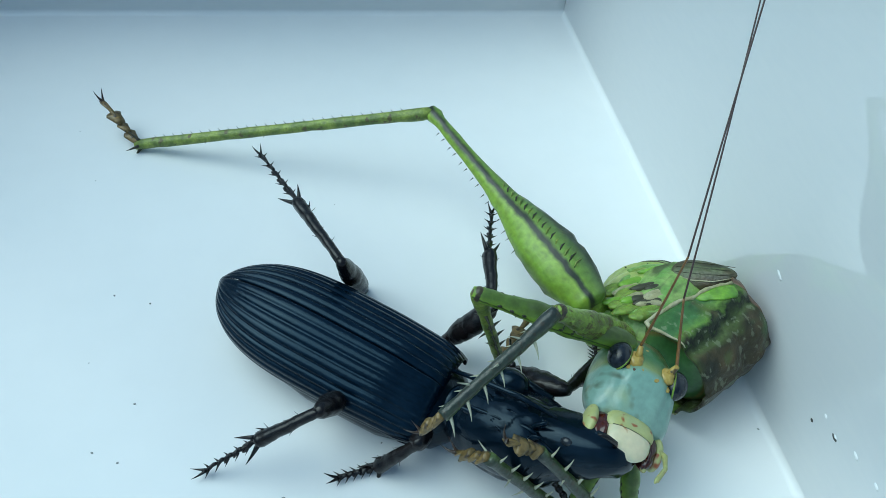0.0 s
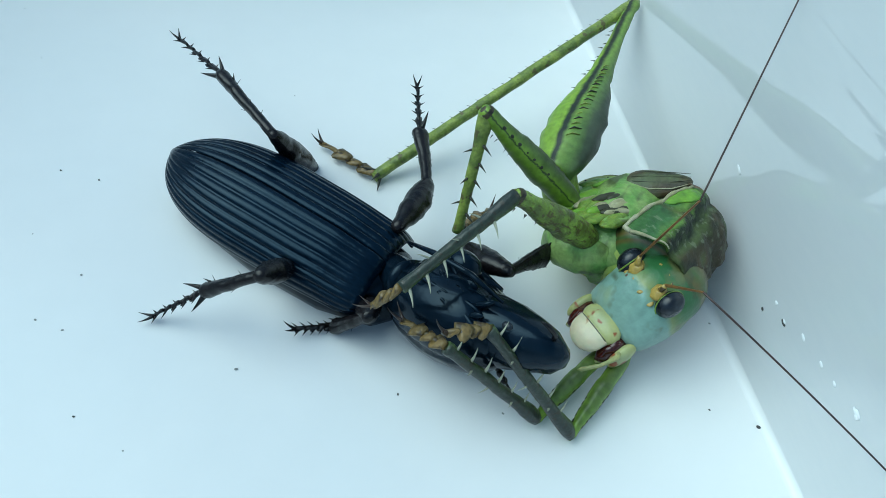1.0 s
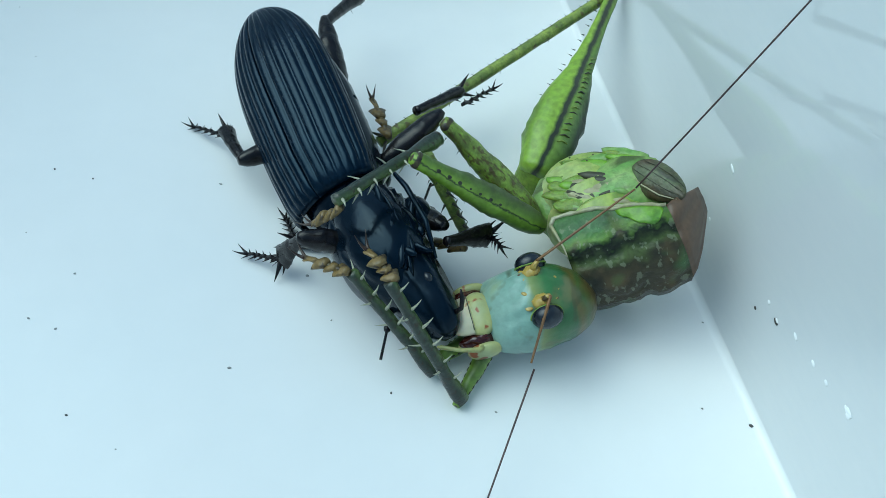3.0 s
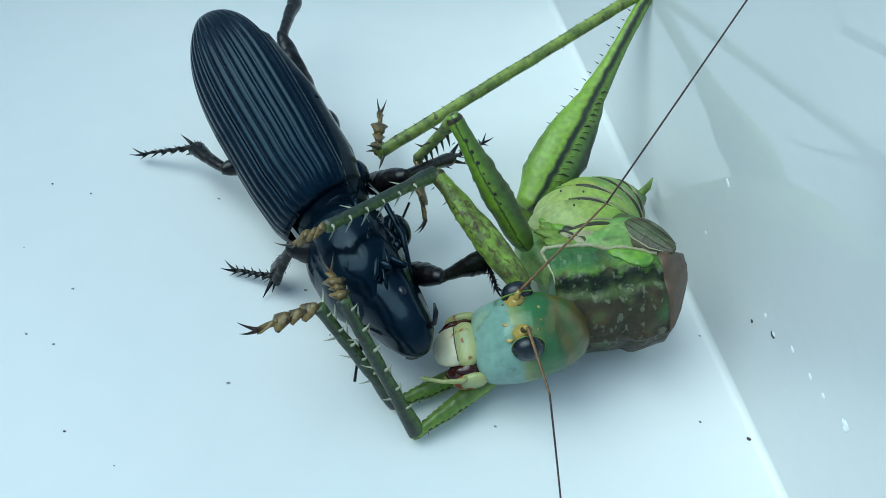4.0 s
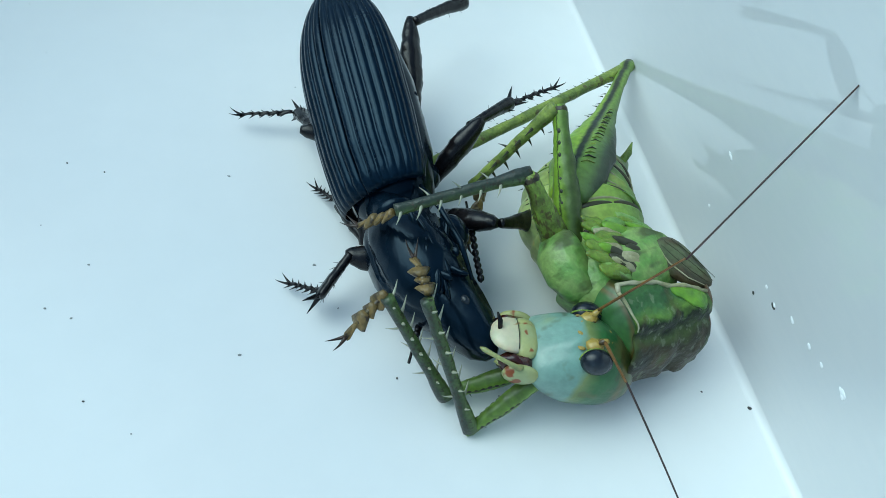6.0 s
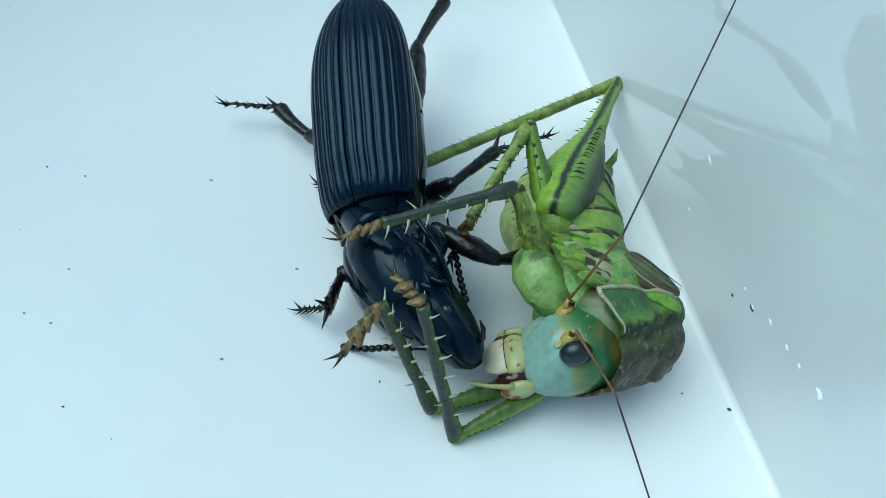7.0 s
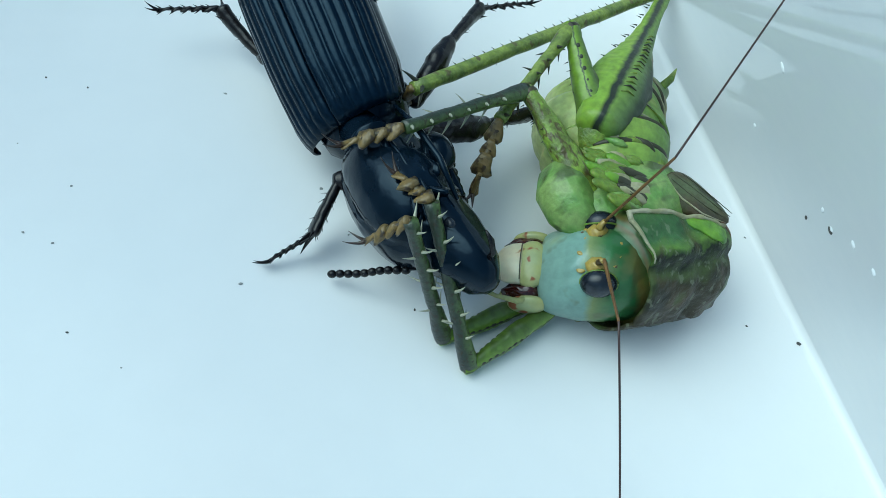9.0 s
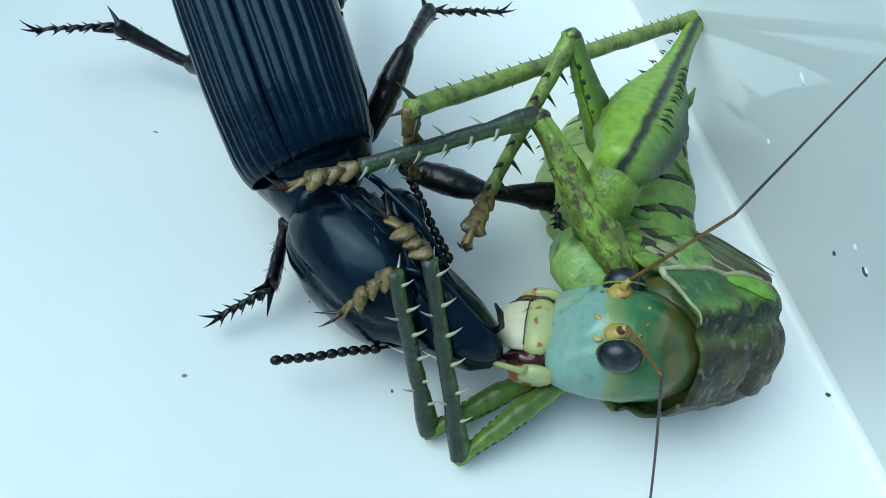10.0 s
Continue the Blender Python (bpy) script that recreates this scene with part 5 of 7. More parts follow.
    glide("d1",
          (0, -24.48, 10.37, 6.66, 0, 46.6, -137.17), (0.2, -20.97, 10.98, 3.42, 0, 13.75, -142.46), (0.5, -20.45, 8.9, 2.42, 0, 6.47, -142.72),
          (1, -21.2, 8.04, 2.71, 0, 10.26, -144.34), (1.5, -26.59, 11.66, 2.37, 0, 7.11, -141.28), (2, -25.57, 11, 1.74, 0, 3.83, -149.4),
          (2.5, -30.73, 13.62, 2.59, 0, 8.59, -137.24), (2.7, -30.14, 14.38, 2.92, 0, 10.91, -142.95), (4, -33.89, 10.38, 2.36, 0, 9.7, -162.98),
          (4.5, -32.49, 10.16, 1.67, 0, 5.15, -159.76), (5, -31.74, 9.24, 1.8, 0, 4.81, -161.44), (5.5, -29.86, 9.04, 2.15, 0, 7.02, -164.15),
          (5.7, -30.04, 5.92, 4.42, 0, 25.94, 179.37), (7, -28.95, 5.14, 2.05, 0, 8, -171.08), (7.5, -29.58, 4.75, 1.73, 0, 5.21, -165.86),
          (8, -28.42, 5.57, 1.63, 0, 5.58, -163.26), (8.1, -28.74, 6.18, 1.68, 0, 5.59, -162.84), (8.2, -29.5, 7.61, 1.8, 0, 5.62, -161.86),
          (8.3, -27.76, 5.69, 1.95, 0, 7.73, -161.74), (8.5, -27.45, 5.35, 1.98, 0, 8.1, -161.72), (9, -32.11, 6.71, 1.7, 0, 6.32, -162.13),
          (9.5, -31.82, 5.87, 1.62, 0, 6.14, -163.88), (10, -32.17, 5.74, 2.96, 0, 14, -165.8))
    glide("d2",
          (0, -28.26, 6.87, 1.21, -122.8, -48.4, 167.7), (0.2, -26.75, 6.54, 1.64, -104.8, -35.4, 164.8), (0.5, -26.38, 4.39, 1.58, -93.4, -34.1, 165.8),
          (1, -27.2, 3.74, 1.37, -99.2, -39.5, 161.3), (1.5, -32.4, 7, 1.44, -105.1, -39.3, 159.4), (2, -32.01, 7.19, 1.24, -135.8, -43.3, 160.5),
          (2.5, -36.17, 8.58, 1.47, -129.8, -37.1, 160.1), (2.7, -36.02, 9.94, 1.5, -115.2, -38.9, 145.1), (4, -40.96, 8.22, 1.1, -137.4, -49.2, 148.4),
          (4.5, -39.5, 7.58, 1, -133, -53.6, 133.2), (5, -38.83, 6.86, 1.17, -133.9, -47.2, 145), (5.5, -37.02, 7.01, 1.23, -149.8, -47.4, 153.3),
          (5.7, -36.78, 5.99, 1.14, -156.5, -50.4, 145.4), (7, -36.29, 3.99, 1.01, -127.1, -55.8, 136.7), (7.5, -36.82, 2.93, 1.05, -106.8, -54.8, 135.3),
          (8, -35.57, 3.42, 0.9, -129.1, -64.7, 126.5), (8.1, -35.88, 3.98, 0.95, -132.75, -61.59, 131.13), (8.2, -36.59, 5.28, 1.07, -138.43, -53.95, 139.13),
          (8.3, -34.81, 3.36, 0.94, -155.7, -62.43, 133.79), (8.5, -34.5, 3.02, 0.92, -159.1, -64, 133.3), (9, -39.2, 4.42, 0.87, -130.9, -66.2, 135.3),
          (9.5, -38.98, 3.8, 0.82, -103.5, -66.4, 135), (10, -39.22, 3.95, 1.15, -98.8, -51.9, 104.8))
    glide("d3",
          (0, -37.85, 8.96, 12.28, 0, 50.5, 123.1), (0.2, -38.39, 9.7, 10.21, 0, 45, 127.2), (0.5, -38.27, 7.39, 9.88, 0, 25.3, 128.3),
          (1, -38.01, 7.4, 10.79, 0, 20.6, 124.9), (1.5, -43.12, 11.03, 10.81, 0, 26.3, 114.6), (2, -42.16, 10.79, 11.39, 0, 15.9, 134.1),
          (2.5, -47.28, 12.6, 10.38, 0, 19.4, 140.5), (2.7, -45.46, 16.53, 10.79, 0, 21.7, 127.8), (4, -49.19, 13.28, 12.31, 0, 20.4, -171.5),
          (4.5, -45.5, 13.99, 12.92, 0, 20.6, 158.2), (5, -47.06, 12.63, 12.03, 0, 24.5, -173), (5.5, -45.97, 11.51, 12.13, 0, 46.4, -144.7),
          (5.7, -44.55, 11.34, 12.55, 0, 42.9, -149.9), (7, -42.34, 9.7, 13.25, 0, 38.3, -142.3), (7.5, -42.89, 8.94, 13.13, 0, 37, -136.4),
          (8, -39.33, 8.5, 14.29, -3.3, 57, 179.7), (8.1, -40.51, 9.28, 13.97, -1.92, 51.62, -178.15), (8.2, -43.18, 10.98, 13.03, -0.16, 39, -174.48),
          (8.3, -39.56, 8.3, 14.06, 0, 60.59, -174.99), (8.5, -38.96, 7.76, 14.22, 0, 64.4, -175.1), (9, -43.45, 8.62, 14.41, 0, 53.6, 152.2),
          (9.5, -43.17, 7.99, 14.39, 0, 54.9, 164.5), (10, -41.57, 12.78, 12.79, 0, 51.4, -175))
    glide("elytra",
          (0, -40.39, 20, 5.17, -5.63, -0.67, 142.78), (0.2, -41.55, 19.9, 4.71, -9.39, 1.82, 143.71), (0.5, -42.18, 18.92, 5.1, -10.27, 8.17, 144.73),
          (1, -41.91, 21.02, 4.08, -5.62, 0.3, 139.98), (1.5, -46.48, 25.59, 5.62, -21.65, -4.47, 135.8), (2, -44.9, 26.07, 5.14, 11.98, -5.65, 137.23),
          (2.5, -49.27, 24.5, 5.66, 4.2, 10.81, 140.68), (2.7, -45.45, 29.65, 6.69, -37.05, 0.82, 104.08), (4, -47.82, 29.8, 7.94, -65.86, -12.73, 114.63),
          (4.5, -47.42, 28.38, 8.32, -46.1, -11.13, 105.91), (5, -48.3, 24.73, 7.38, 13.12, -7.57, 131.81), (5.5, -45.02, 26.88, 7.26, -74.75, 1.69, 117.24),
          (5.7, -41.3, 28.03, 8.02, -58.2, -13.31, 107.57), (7, -40.75, 26.73, 8.27, -40.35, -16.11, 88.44), (7.5, -40.28, 27.52, 8.07, -41.92, -17.55, 90.22),
          (8, -40.71, 26.34, 7.93, -39.74, -16.26, 91.62), (8.1, -41.72, 26, 7.86, -32.99, -13.99, 97.57), (8.2, -45.36, 25.2, 7.7, -16.74, -11.48, 112.04),
          (8.3, -42.68, 25.18, 7.94, -37.17, -24.31, 106.38), (8.5, -42.44, 25.17, 7.98, -40.85, -26.74, 105.87), (9, -45.74, 26.72, 7.46, -48.25, -19.81, 108.57),
          (9.5, -44.76, 26.35, 8.6, -29.15, -15.93, 101.02), (10, -45.82, 27.02, 8.86, -34.71, -22.41, 102.23))
    glide("fore",
          (0, -39.83, 20.01, 3.72, 115.7, -21.6, -44.94), (0.2, -40.48, 20.31, 2.88, 118.88, -19.87, -48.06), (0.5, -40.55, 19.96, 4.26, 122.39, -15.6, -49.16),
          (1, -41.2, 20.43, 4.45, 109.82, -16.1, -51.62), (1.5, -46.2, 23.9, 5.34, 118.09, -7.68, -47.31), (2, -44.79, 26.72, 5.6, 110.9, 3.73, -47.57),
          (2.5, -49.26, 27.54, 6, 113.84, -9.18, -57.02), (2.7, -44.52, 31.52, 8.11, 84.89, 4.76, -67.5), (4, -46.98, 31.26, 7.79, 77.71, -1.11, -72.63),
          (4.5, -46.82, 27.82, 7.38, 76.47, -11.21, -66.92), (5, -46.63, 27.65, 6.24, 94.55, -6.97, -68.25), (5.5, -44.02, 28.65, 7.59, 84.35, -1.03, -66.66),
          (5.7, -41.59, 28.01, 7.84, 85.59, 2.53, -70.26), (7, -42.34, 25.92, 7.1, 88.91, 1.23, -67.25), (7.5, -41.46, 25.21, 9.12, 92.9, 13.03, -67.52),
          (8, -42.35, 23.78, 7.07, 89.3, -2.36, -66.86), (8.1, -42.8, 24.29, 7.02, 90.21, -2.29, -66.49), (8.2, -45.16, 25.47, 6.92, 92.32, -2.16, -65.64),
          (8.3, -42.96, 24.16, 7.74, 92.23, 4.73, -61.1), (8.5, -42.8, 23.93, 7.88, 92.27, 5.95, -60.3), (9, -45.74, 24.63, 7.67, 95.87, -6.15, -70.13),
          (9.5, -45.22, 26.19, 7.97, 88.79, 5.63, -66.19), (10, -47.23, 24.84, 6.61, 84.9, -2.01, -58.23))
    glide("LA",
          (0, -28.99, 8.3, 4.09, 0, -35.8, 138.2), (0.2, -30.43, 7.61, 3.51, 0, -31, 137.6), (0.5, -31.13, 6.23, 4.8, 0, -35, 127.6),
          (1, -30.38, 8.07, 2.86, 0, -39.7, 131), (1.5, -39.16, 11.86, 4.57, 0, 22.3, 165.1), (1.75, -37.38, 12.68, 2.99, -9.3, -13.4, 139.7),
          (2, -35.61, 13.49, 1.4, 0, -49.4, 109.9), (2.5, -41.12, 11.7, 4.52, 0, -10.7, 100.5), (2.7, -41, 14.25, 4.58, 0, -15.5, 72),
          (4, -44.52, 13.76, 4.39, 0, -16.9, 78), (4.5, -43.12, 12.37, 4.45, 0, -1.6, 63.5), (5, -42.43, 11.3, 3.73, 0, 13.6, 71),
          (5.5, -42.09, 10.22, 6.1, 0, 12.4, 66.2), (5.7, -40.21, 10.28, 5.12, 0, 16.8, 55.4), (6.35, -39.51, 10.23, 4.42, 6.3, 26.7, 103.2),
          (7, -38.81, 10.18, 3.72, 19.1, 28.7, 154.7), (7.5, -39.06, 10.15, 3.62, 0, 24.2, 153.7), (8, -40.34, 10.04, 4.91, 0, 27.2, 151.8),
          (8.1, -40.42, 10.09, 4.76, -1.47, 26.24, 141.5), (8.2, -41.91, 10.21, 4.41, -3.97, 23.22, 117.95), (8.3, -39.98, 9.13, 4.95, -1.37, 33.49, 158.85),
          (8.5, -39.87, 8.94, 5.04, 0, 35, 166.6), (9, -43.04, 10.03, 4.91, 0, 28.5, 160), (9.5, -42.1, 10.06, 4.44, 0, 18.3, 165.8),
          (10, -43.19, 10.67, 4.31, 0, 5.8, 175.9))
    glide("RA",
          (0, -32, 21.71, 7.94, 0, -2.3, -98.2), (0.2, -33.01, 21.16, 7.17, 0, 2.3, -98.3), (0.5, -33.52, 19.83, 8.41, 0, -4.5, -98.9),
          (1, -32.73, 21.34, 7.55, 0, 2.8, -96.1), (1.5, -37.27, 23.11, 9.77, 0, 14.1, -46.9), (2, -36.01, 25.75, 8.7, 0, 19.6, -95.1),
          (2.5, -41.63, 24.77, 10.22, 0, 31, -93.5), (2.7, -36.16, 27.14, 8.34, 0, 15.1, -112), (4, -39.24, 26.44, 8.26, 0, 15.1, -117.4),
          (4.5, -37.66, 25.07, 8, 0, 22.5, -111.1), (5, -38.75, 24.7, 6.97, 0, 29.3, -102.8), (5.5, -36.26, 22.98, 8.7, 0, 24.5, -115.1),
          (5.7, -31.4, 24.05, 8.1, 0, -5.3, -97.3), (7, -31.7, 22.07, 7.11, 0, -2.3, -91.3), (7.5, -32.02, 21.8, 7.9, 0, 3.3, -90.3),
          (8, -31.99, 21.71, 7.6, 0, -0.6, -87.8), (8.1, -32.85, 22.03, 7.56, 0.47, 3.54, -89.36), (8.2, -36.15, 22.79, 7.46, 1.13, 13.23, -92.93),
          (8.3, -33.52, 21.34, 8.04, 0.31, 2.65, -84.41), (8.5, -33.29, 21.08, 8.14, 0, 0.8, -82.9), (9, -37.09, 22.54, 8.34, 0, -2.1, -85.8),
          (9.5, -36.13, 21.85, 8.41, 0, 0.4, -87.9), (10, -37.19, 24.18, 8.15, 0, -3.5, -81.8))
    glide("RH1",
          (0, -47.68, 40.4, 1.1, -124.1, -62.1, -117.6), (0.2, -49.58, 39.27, 2.22, -94.6, -55.1, -117), (0.5, -51.12, 38.05, 1.07, -104.6, -57, -130.2),
          (1, -48.87, 42.65, 0.5, -107.2, -55.2, -130), (1.25, -50.96, 40.14, 6.63, -63.8, -28.7, 156.9), (1.5, -53.05, 37.64, 12.76, -67.5, 11.8, 115),
          (2, -51.66, 39.26, 11.11, -96.7, 10, 119.4), (2.5, -56.43, 35.88, 8.48, -88.2, 5.8, 140), (2.7, -43.77, 43.83, 9.83, -56.6, -10.5, 94.5),
          (4, -47.12, 47.23, 8.13, -51.3, -14.4, 108.2), (4.5, -43.13, 44.77, 6.69, -45.8, -27.4, 103.8), (5, -50.8, 43.68, 5.02, -62.3, -34.7, 143.6),
          (5.5, -45.19, 42.58, 7.16, -70.8, -12.1, 120.3), (5.7, -37.53, 46.29, 6.54, -57.4, -25.5, 91.3), (7, -32.6, 45.08, 7.45, -72.5, -5.9, 80),
          (7.5, -32.45, 45.34, 8.23, -71.2, -3.2, 85.1), (8, -33.27, 43.38, 7.67, -41.3, -8.3, 86.2), (8.1, -35.87, 43.53, 7.44, -39.5, -11.42, 92.34),
          (8.2, -43.24, 43.87, 6.9, -36.62, -19.3, 106.64), (8.3, -38.64, 44.82, 8.85, -14.4, 5.09, 87.75), (8.5, -38.06, 44.99, 9.19, -11.3, 10, 85.4),
          (9, -41.77, 46.69, 9.75, 18.9, 7.9, 86.5), (9.5, -38.57, 45.59, 9.08, 47.9, 11.9, 80.6), (10, -40.38, 47.22, 9.55, 77.5, 13.4, 79.1))
    glide("RH2",
          (0, -50.49, 35.02, 12.56, -23, 7, 112), (0.2, -52.94, 32.65, 12.87, -36.8, 17.7, 135.6), (0.5, -55.69, 32.65, 11.96, -32.5, 11, 115.6),
          (1, -53.63, 36.98, 11.13, -33.1, 3, 117.4), (1.5, -58.41, 49.15, 10.1, -65.8, 14.2, 99.9), (2, -57.94, 50.4, 8.87, -95.6, -0.7, 101.5),
          (2.5, -66.32, 44.18, 7.16, -93.4, 5.1, 89.1), (2.7, -44.77, 56.55, 12.2, -68.2, 13.2, 59.3), (4, -51.04, 59.18, 11.37, -50.1, 10.1, 79.1),
          (4.5, -45.89, 55.96, 12.68, -41.8, 17.6, 63.3), (5, -59.53, 50.13, 12.53, -46.7, 0.8, 95.5), (5.5, -51.59, 53.54, 9.88, -68.1, 5.4, 76),
          (5.7, -37.79, 58.02, 12.14, -51.4, 13.4, 41.1), (7, -30.36, 57.8, 8.77, -71.6, 0.2, 61.6), (7.5, -31.34, 58.26, 8.95, -71.4, 4.3, 63.2),
          (8, -32.4, 56.2, 9.54, -40.5, 16.3, 67.8), (8.1, -36.39, 56.26, 10.01, -37.9, 13.66, 73.69), (8.2, -46.75, 55.62, 11.19, -33.06, 6.62, 86.73),
          (8.3, -38.13, 57.76, 7.69, -9.96, 5.98, 90.91), (8.5, -37.04, 57.73, 6.93, -5.9, 5.7, 91.6), (9, -40.98, 59.52, 7.96, 24.2, 3.8, 92.8),
          (9.5, -36.49, 58.13, 6.4, 53.6, 7.5, 86.8), (10, -37.98, 59.62, 6.54, 83.4, 9.6, 85.7))
    glide("RH3",
          (0, -55.51, 47.44, 10.91, 0, 5.1, 114.2), (0.2, -62.13, 41.66, 8.76, 0, 20.9, 131.2), (0.5, -61.42, 44.6, 9.39, 0, 8.9, 120.6),
          (1, -59.83, 48.95, 10.41, 0, 10.6, 119.5), (1.5, -60.66, 62.04, 6.79, 0, 12.2, 109.4), (2, -60.63, 63.62, 9.03, 0, 20, 108.1),
          (2.5, -66.1, 57.63, 5.97, 0, 7.8, 106.6), (2.7, -38.06, 67.86, 9.11, 0, -61.9, 123.5), (4, -48.52, 72.23, 8.99, 16.9, -40.9, 66.2),
          (4.5, -40.11, 67.46, 8.59, 0, 7.4, 84), (5, -60.81, 63.56, 12.35, 0, 16.3, 105.4), (5.5, -48.34, 66.58, 8.6, 0, -41.4, 103.8),
          (5.7, -27.9, 66.66, 9.02, 0, -58.7, 115.5), (7, -23.95, 69.68, 8.74, 101.5, -72.6, -19.6), (7.5, -25.26, 70.27, 7.92, 57.9, -69.1, -5.2),
          (8, -27.51, 68.2, 5.75, 10, -64.1, 14.3), (8.1, -32.71, 68.85, 6.82, -6.04, -55.3, 38.19), (8.2, -45.98, 69.01, 9.64, -15.96, -28.66, 68.68),
          (8.3, -38.34, 71.19, 6.29, -6.99, -61.51, 39.04), (8.5, -37.42, 71.16, 5.6, 0, -66.6, 28.8), (9, -41.64, 72.98, 7.06, 0, -69.6, 28.7),
          (9.5, -35.75, 71.49, 4.63, 0, -65.3, 27), (10, -36.99, 72.9, 4.3, 0, -68.3, 37.8))
    glide("RM1",
          (0, -37.7, 29.54, 3.33, 91.5, -57.6, -11.1), (0.1, -39.1, 27.72, 5.82, 69.3, -32.6, 27.9), (0.2, -40.5, 25.9, 8.3, 68.5, -3.4, 50.9),
          (0.5, -41.01, 26.48, 7.44, 88.7, -5.5, 51), (1, -39.81, 25.47, 8.38, 108.3, 6, 59.5), (1.25, -41.32, 30.63, 5.64, 111.4, -34.2, 11.8),
          (1.5, -42.82, 35.79, 2.9, 162.8, -49.5, -70.9), (1.75, -42.98, 33.64, 5.48, 116.6, -27.9, 8.5), (2, -43.15, 31.48, 8.07, 119, 13.1, 57.2),
          (2.5, -48.63, 34.83, 6.31, 83.6, -24.3, 106), (2.7, -38.96, 35.44, 9.08, 68.2, -11.4, 60.9), (3.35, -40.52, 36.01, 7.2, 74.6, -35.5, 16.9),
          (4, -42.07, 36.58, 5.32, 104.6, -45.7, -44.4), (4.5, -40.21, 33.72, 5.51, 81.8, -43.4, -54.3), (5, -43.66, 32.74, 7.11, 77.3, -23.4, -55),
          (5.5, -39.6, 35.6, 5.33, 161.5, -53.4, -132), (5.6, -37.48, 34.07, 6.51, 39.4, -80.1, -4.2), (5.7, -35.37, 32.54, 7.69, 5.3, -39.5, 35.9),
          (7, -32.88, 32.72, 3.38, 103, -56.8, -66), (7.5, -32.77, 32.87, 4.27, 100.8, -55.6, -62.8), (7.75, -33.22, 29.03, 7.28, 63.5, -25.3, 4.2),
          (8, -33.66, 25.2, 10.28, 70.1, 14.9, 45.1), (8.1, -35.05, 26.47, 9.67, 64.48, 7.38, 29.31), (8.2, -39.58, 29.43, 8.24, 60.31, -13.69, -5.09),
          (8.3, -36.38, 28.71, 8.09, 47.48, -15.24, 17.5), (8.5, -36.05, 28.58, 8.06, 45.2, -15, 21.5), (9, -38.65, 30.86, 7.77, 6.2, -13.3, 57),
          (9.5, -37.57, 30.04, 6.75, 9.6, -22.4, 49.6), (10, -39.45, 32.14, 6.64, 11, -37.4, 52))
    glide("RM2",
          (0, -33.37, 28.69, 10.3, 32.4, 0.9, 81.2), (0.2, -35.3, 32.3, 8.8, 62.8, 10, 85.6), (0.5, -35.83, 32.88, 8.23, 85.6, -3.4, 89.9),
          (1, -35.64, 32.56, 7.51, 108.9, -3.8, 88.2), (1.5, -41.07, 30.72, 9.18, 80, -10.9, 79.5), (2, -38.78, 38.24, 6.2, 107.3, -28.3, 87.6),
          (2.5, -50.71, 42.09, 9.72, 80, -6.5, 78.7), (2.7, -35.02, 42.52, 10.72, 51, 3.4, 41.7), (4, -37.94, 32.54, 11.23, 43.6, 13.2, 35.9),
          (4.5, -36.7, 28.84, 11.2, 46.9, 9.9, 34.3), (5, -39.3, 26.51, 10.41, 68.4, 15.7, 39.7), (5.5, -42.89, 31.94, 11.97, 48.4, 15.4, 76.1),
          (5.7, -30.12, 36.34, 13.04, 10.5, 9.1, 39.9), (7, -31.04, 28.58, 10.3, 32.2, 0.3, 39.6), (7.5, -30.64, 28.71, 11.09, 34.4, 10.4, 47.2),
          (8, -28.02, 30.85, 8.16, 65.4, 14.7, 52.2), (8.1, -27.87, 30.5, 8.6, 64.18, 14.91, 50.53), (8.2, -31.54, 28.72, 10.21, 61.32, 15.28, 46.61),
          (8.3, -28.75, 31.12, 10.27, 47.96, 16.14, 51.38), (8.5, -28.62, 31.51, 10.21, 45.6, 16.4, 52.2), (9, -34.26, 37.6, 9.68, 15.9, 4.6, 54.1),
          (9.5, -32.67, 35.8, 9.87, 9.1, 12.4, 55.2), (10, -35.38, 37.35, 11.7, 9, 14, 60.9))
    glide("RM3",
          (0, -32, 37.59, 10.16, 0, 8.1, 75.4), (0.2, -34.62, 41.14, 7.24, 0, -8.2, 85.9), (0.5, -35.82, 41.87, 8.77, 0, -3.4, 80),
          (1, -35.36, 41.53, 8.11, 0, -2.9, 84.1), (1.5, -39.45, 39.41, 10.88, 0, 11.2, 75.9), (2, -38.45, 46.16, 10.46, 0, 0.8, 85.6),
          (2.5, -48.96, 50.86, 10.75, 0, -0.8, 89.7), (2.7, -28.31, 48.49, 10.18, 0, 8.7, 45.2), (4, -30.84, 37.68, 9.18, 0, 16.1, 44),
          (4.5, -29.38, 33.83, 9.65, 0, 24.2, 42.7), (5, -32.64, 32.05, 7.97, 0, 23.2, 42.4), (5.5, -40.82, 40.36, 9.59, 0, 11.4, 78.1),
          (5.7, -23.31, 42.04, 11.61, 0, 6.3, 39), (7, -24.1, 34.32, 10.25, 0, 2.8, 21.2), (7.5, -24.63, 35.21, 9.47, 0, 9.1, 25.8),
          (8, -22.69, 37.74, 5.88, 0, 5.8, 21.5), (8.1, -22.34, 37.21, 6.29, -0.39, 8.41, 26.97), (8.2, -25.58, 35.03, 7.84, -0.29, 14.54, 39.89),
          (8.3, -23.35, 37.87, 7.77, 0.05, 9.92, 52.24), (8.5, -23.33, 38.34, 7.66, 0, 9.1, 54.4), (9, -29, 44.87, 8.95, 0, 9.6, 23),
          (9.5, -27.65, 43.02, 7.94, 0, 12.4, 10), (10, -31.14, 44.99, 9.52, 0, 6.7, 4.7))
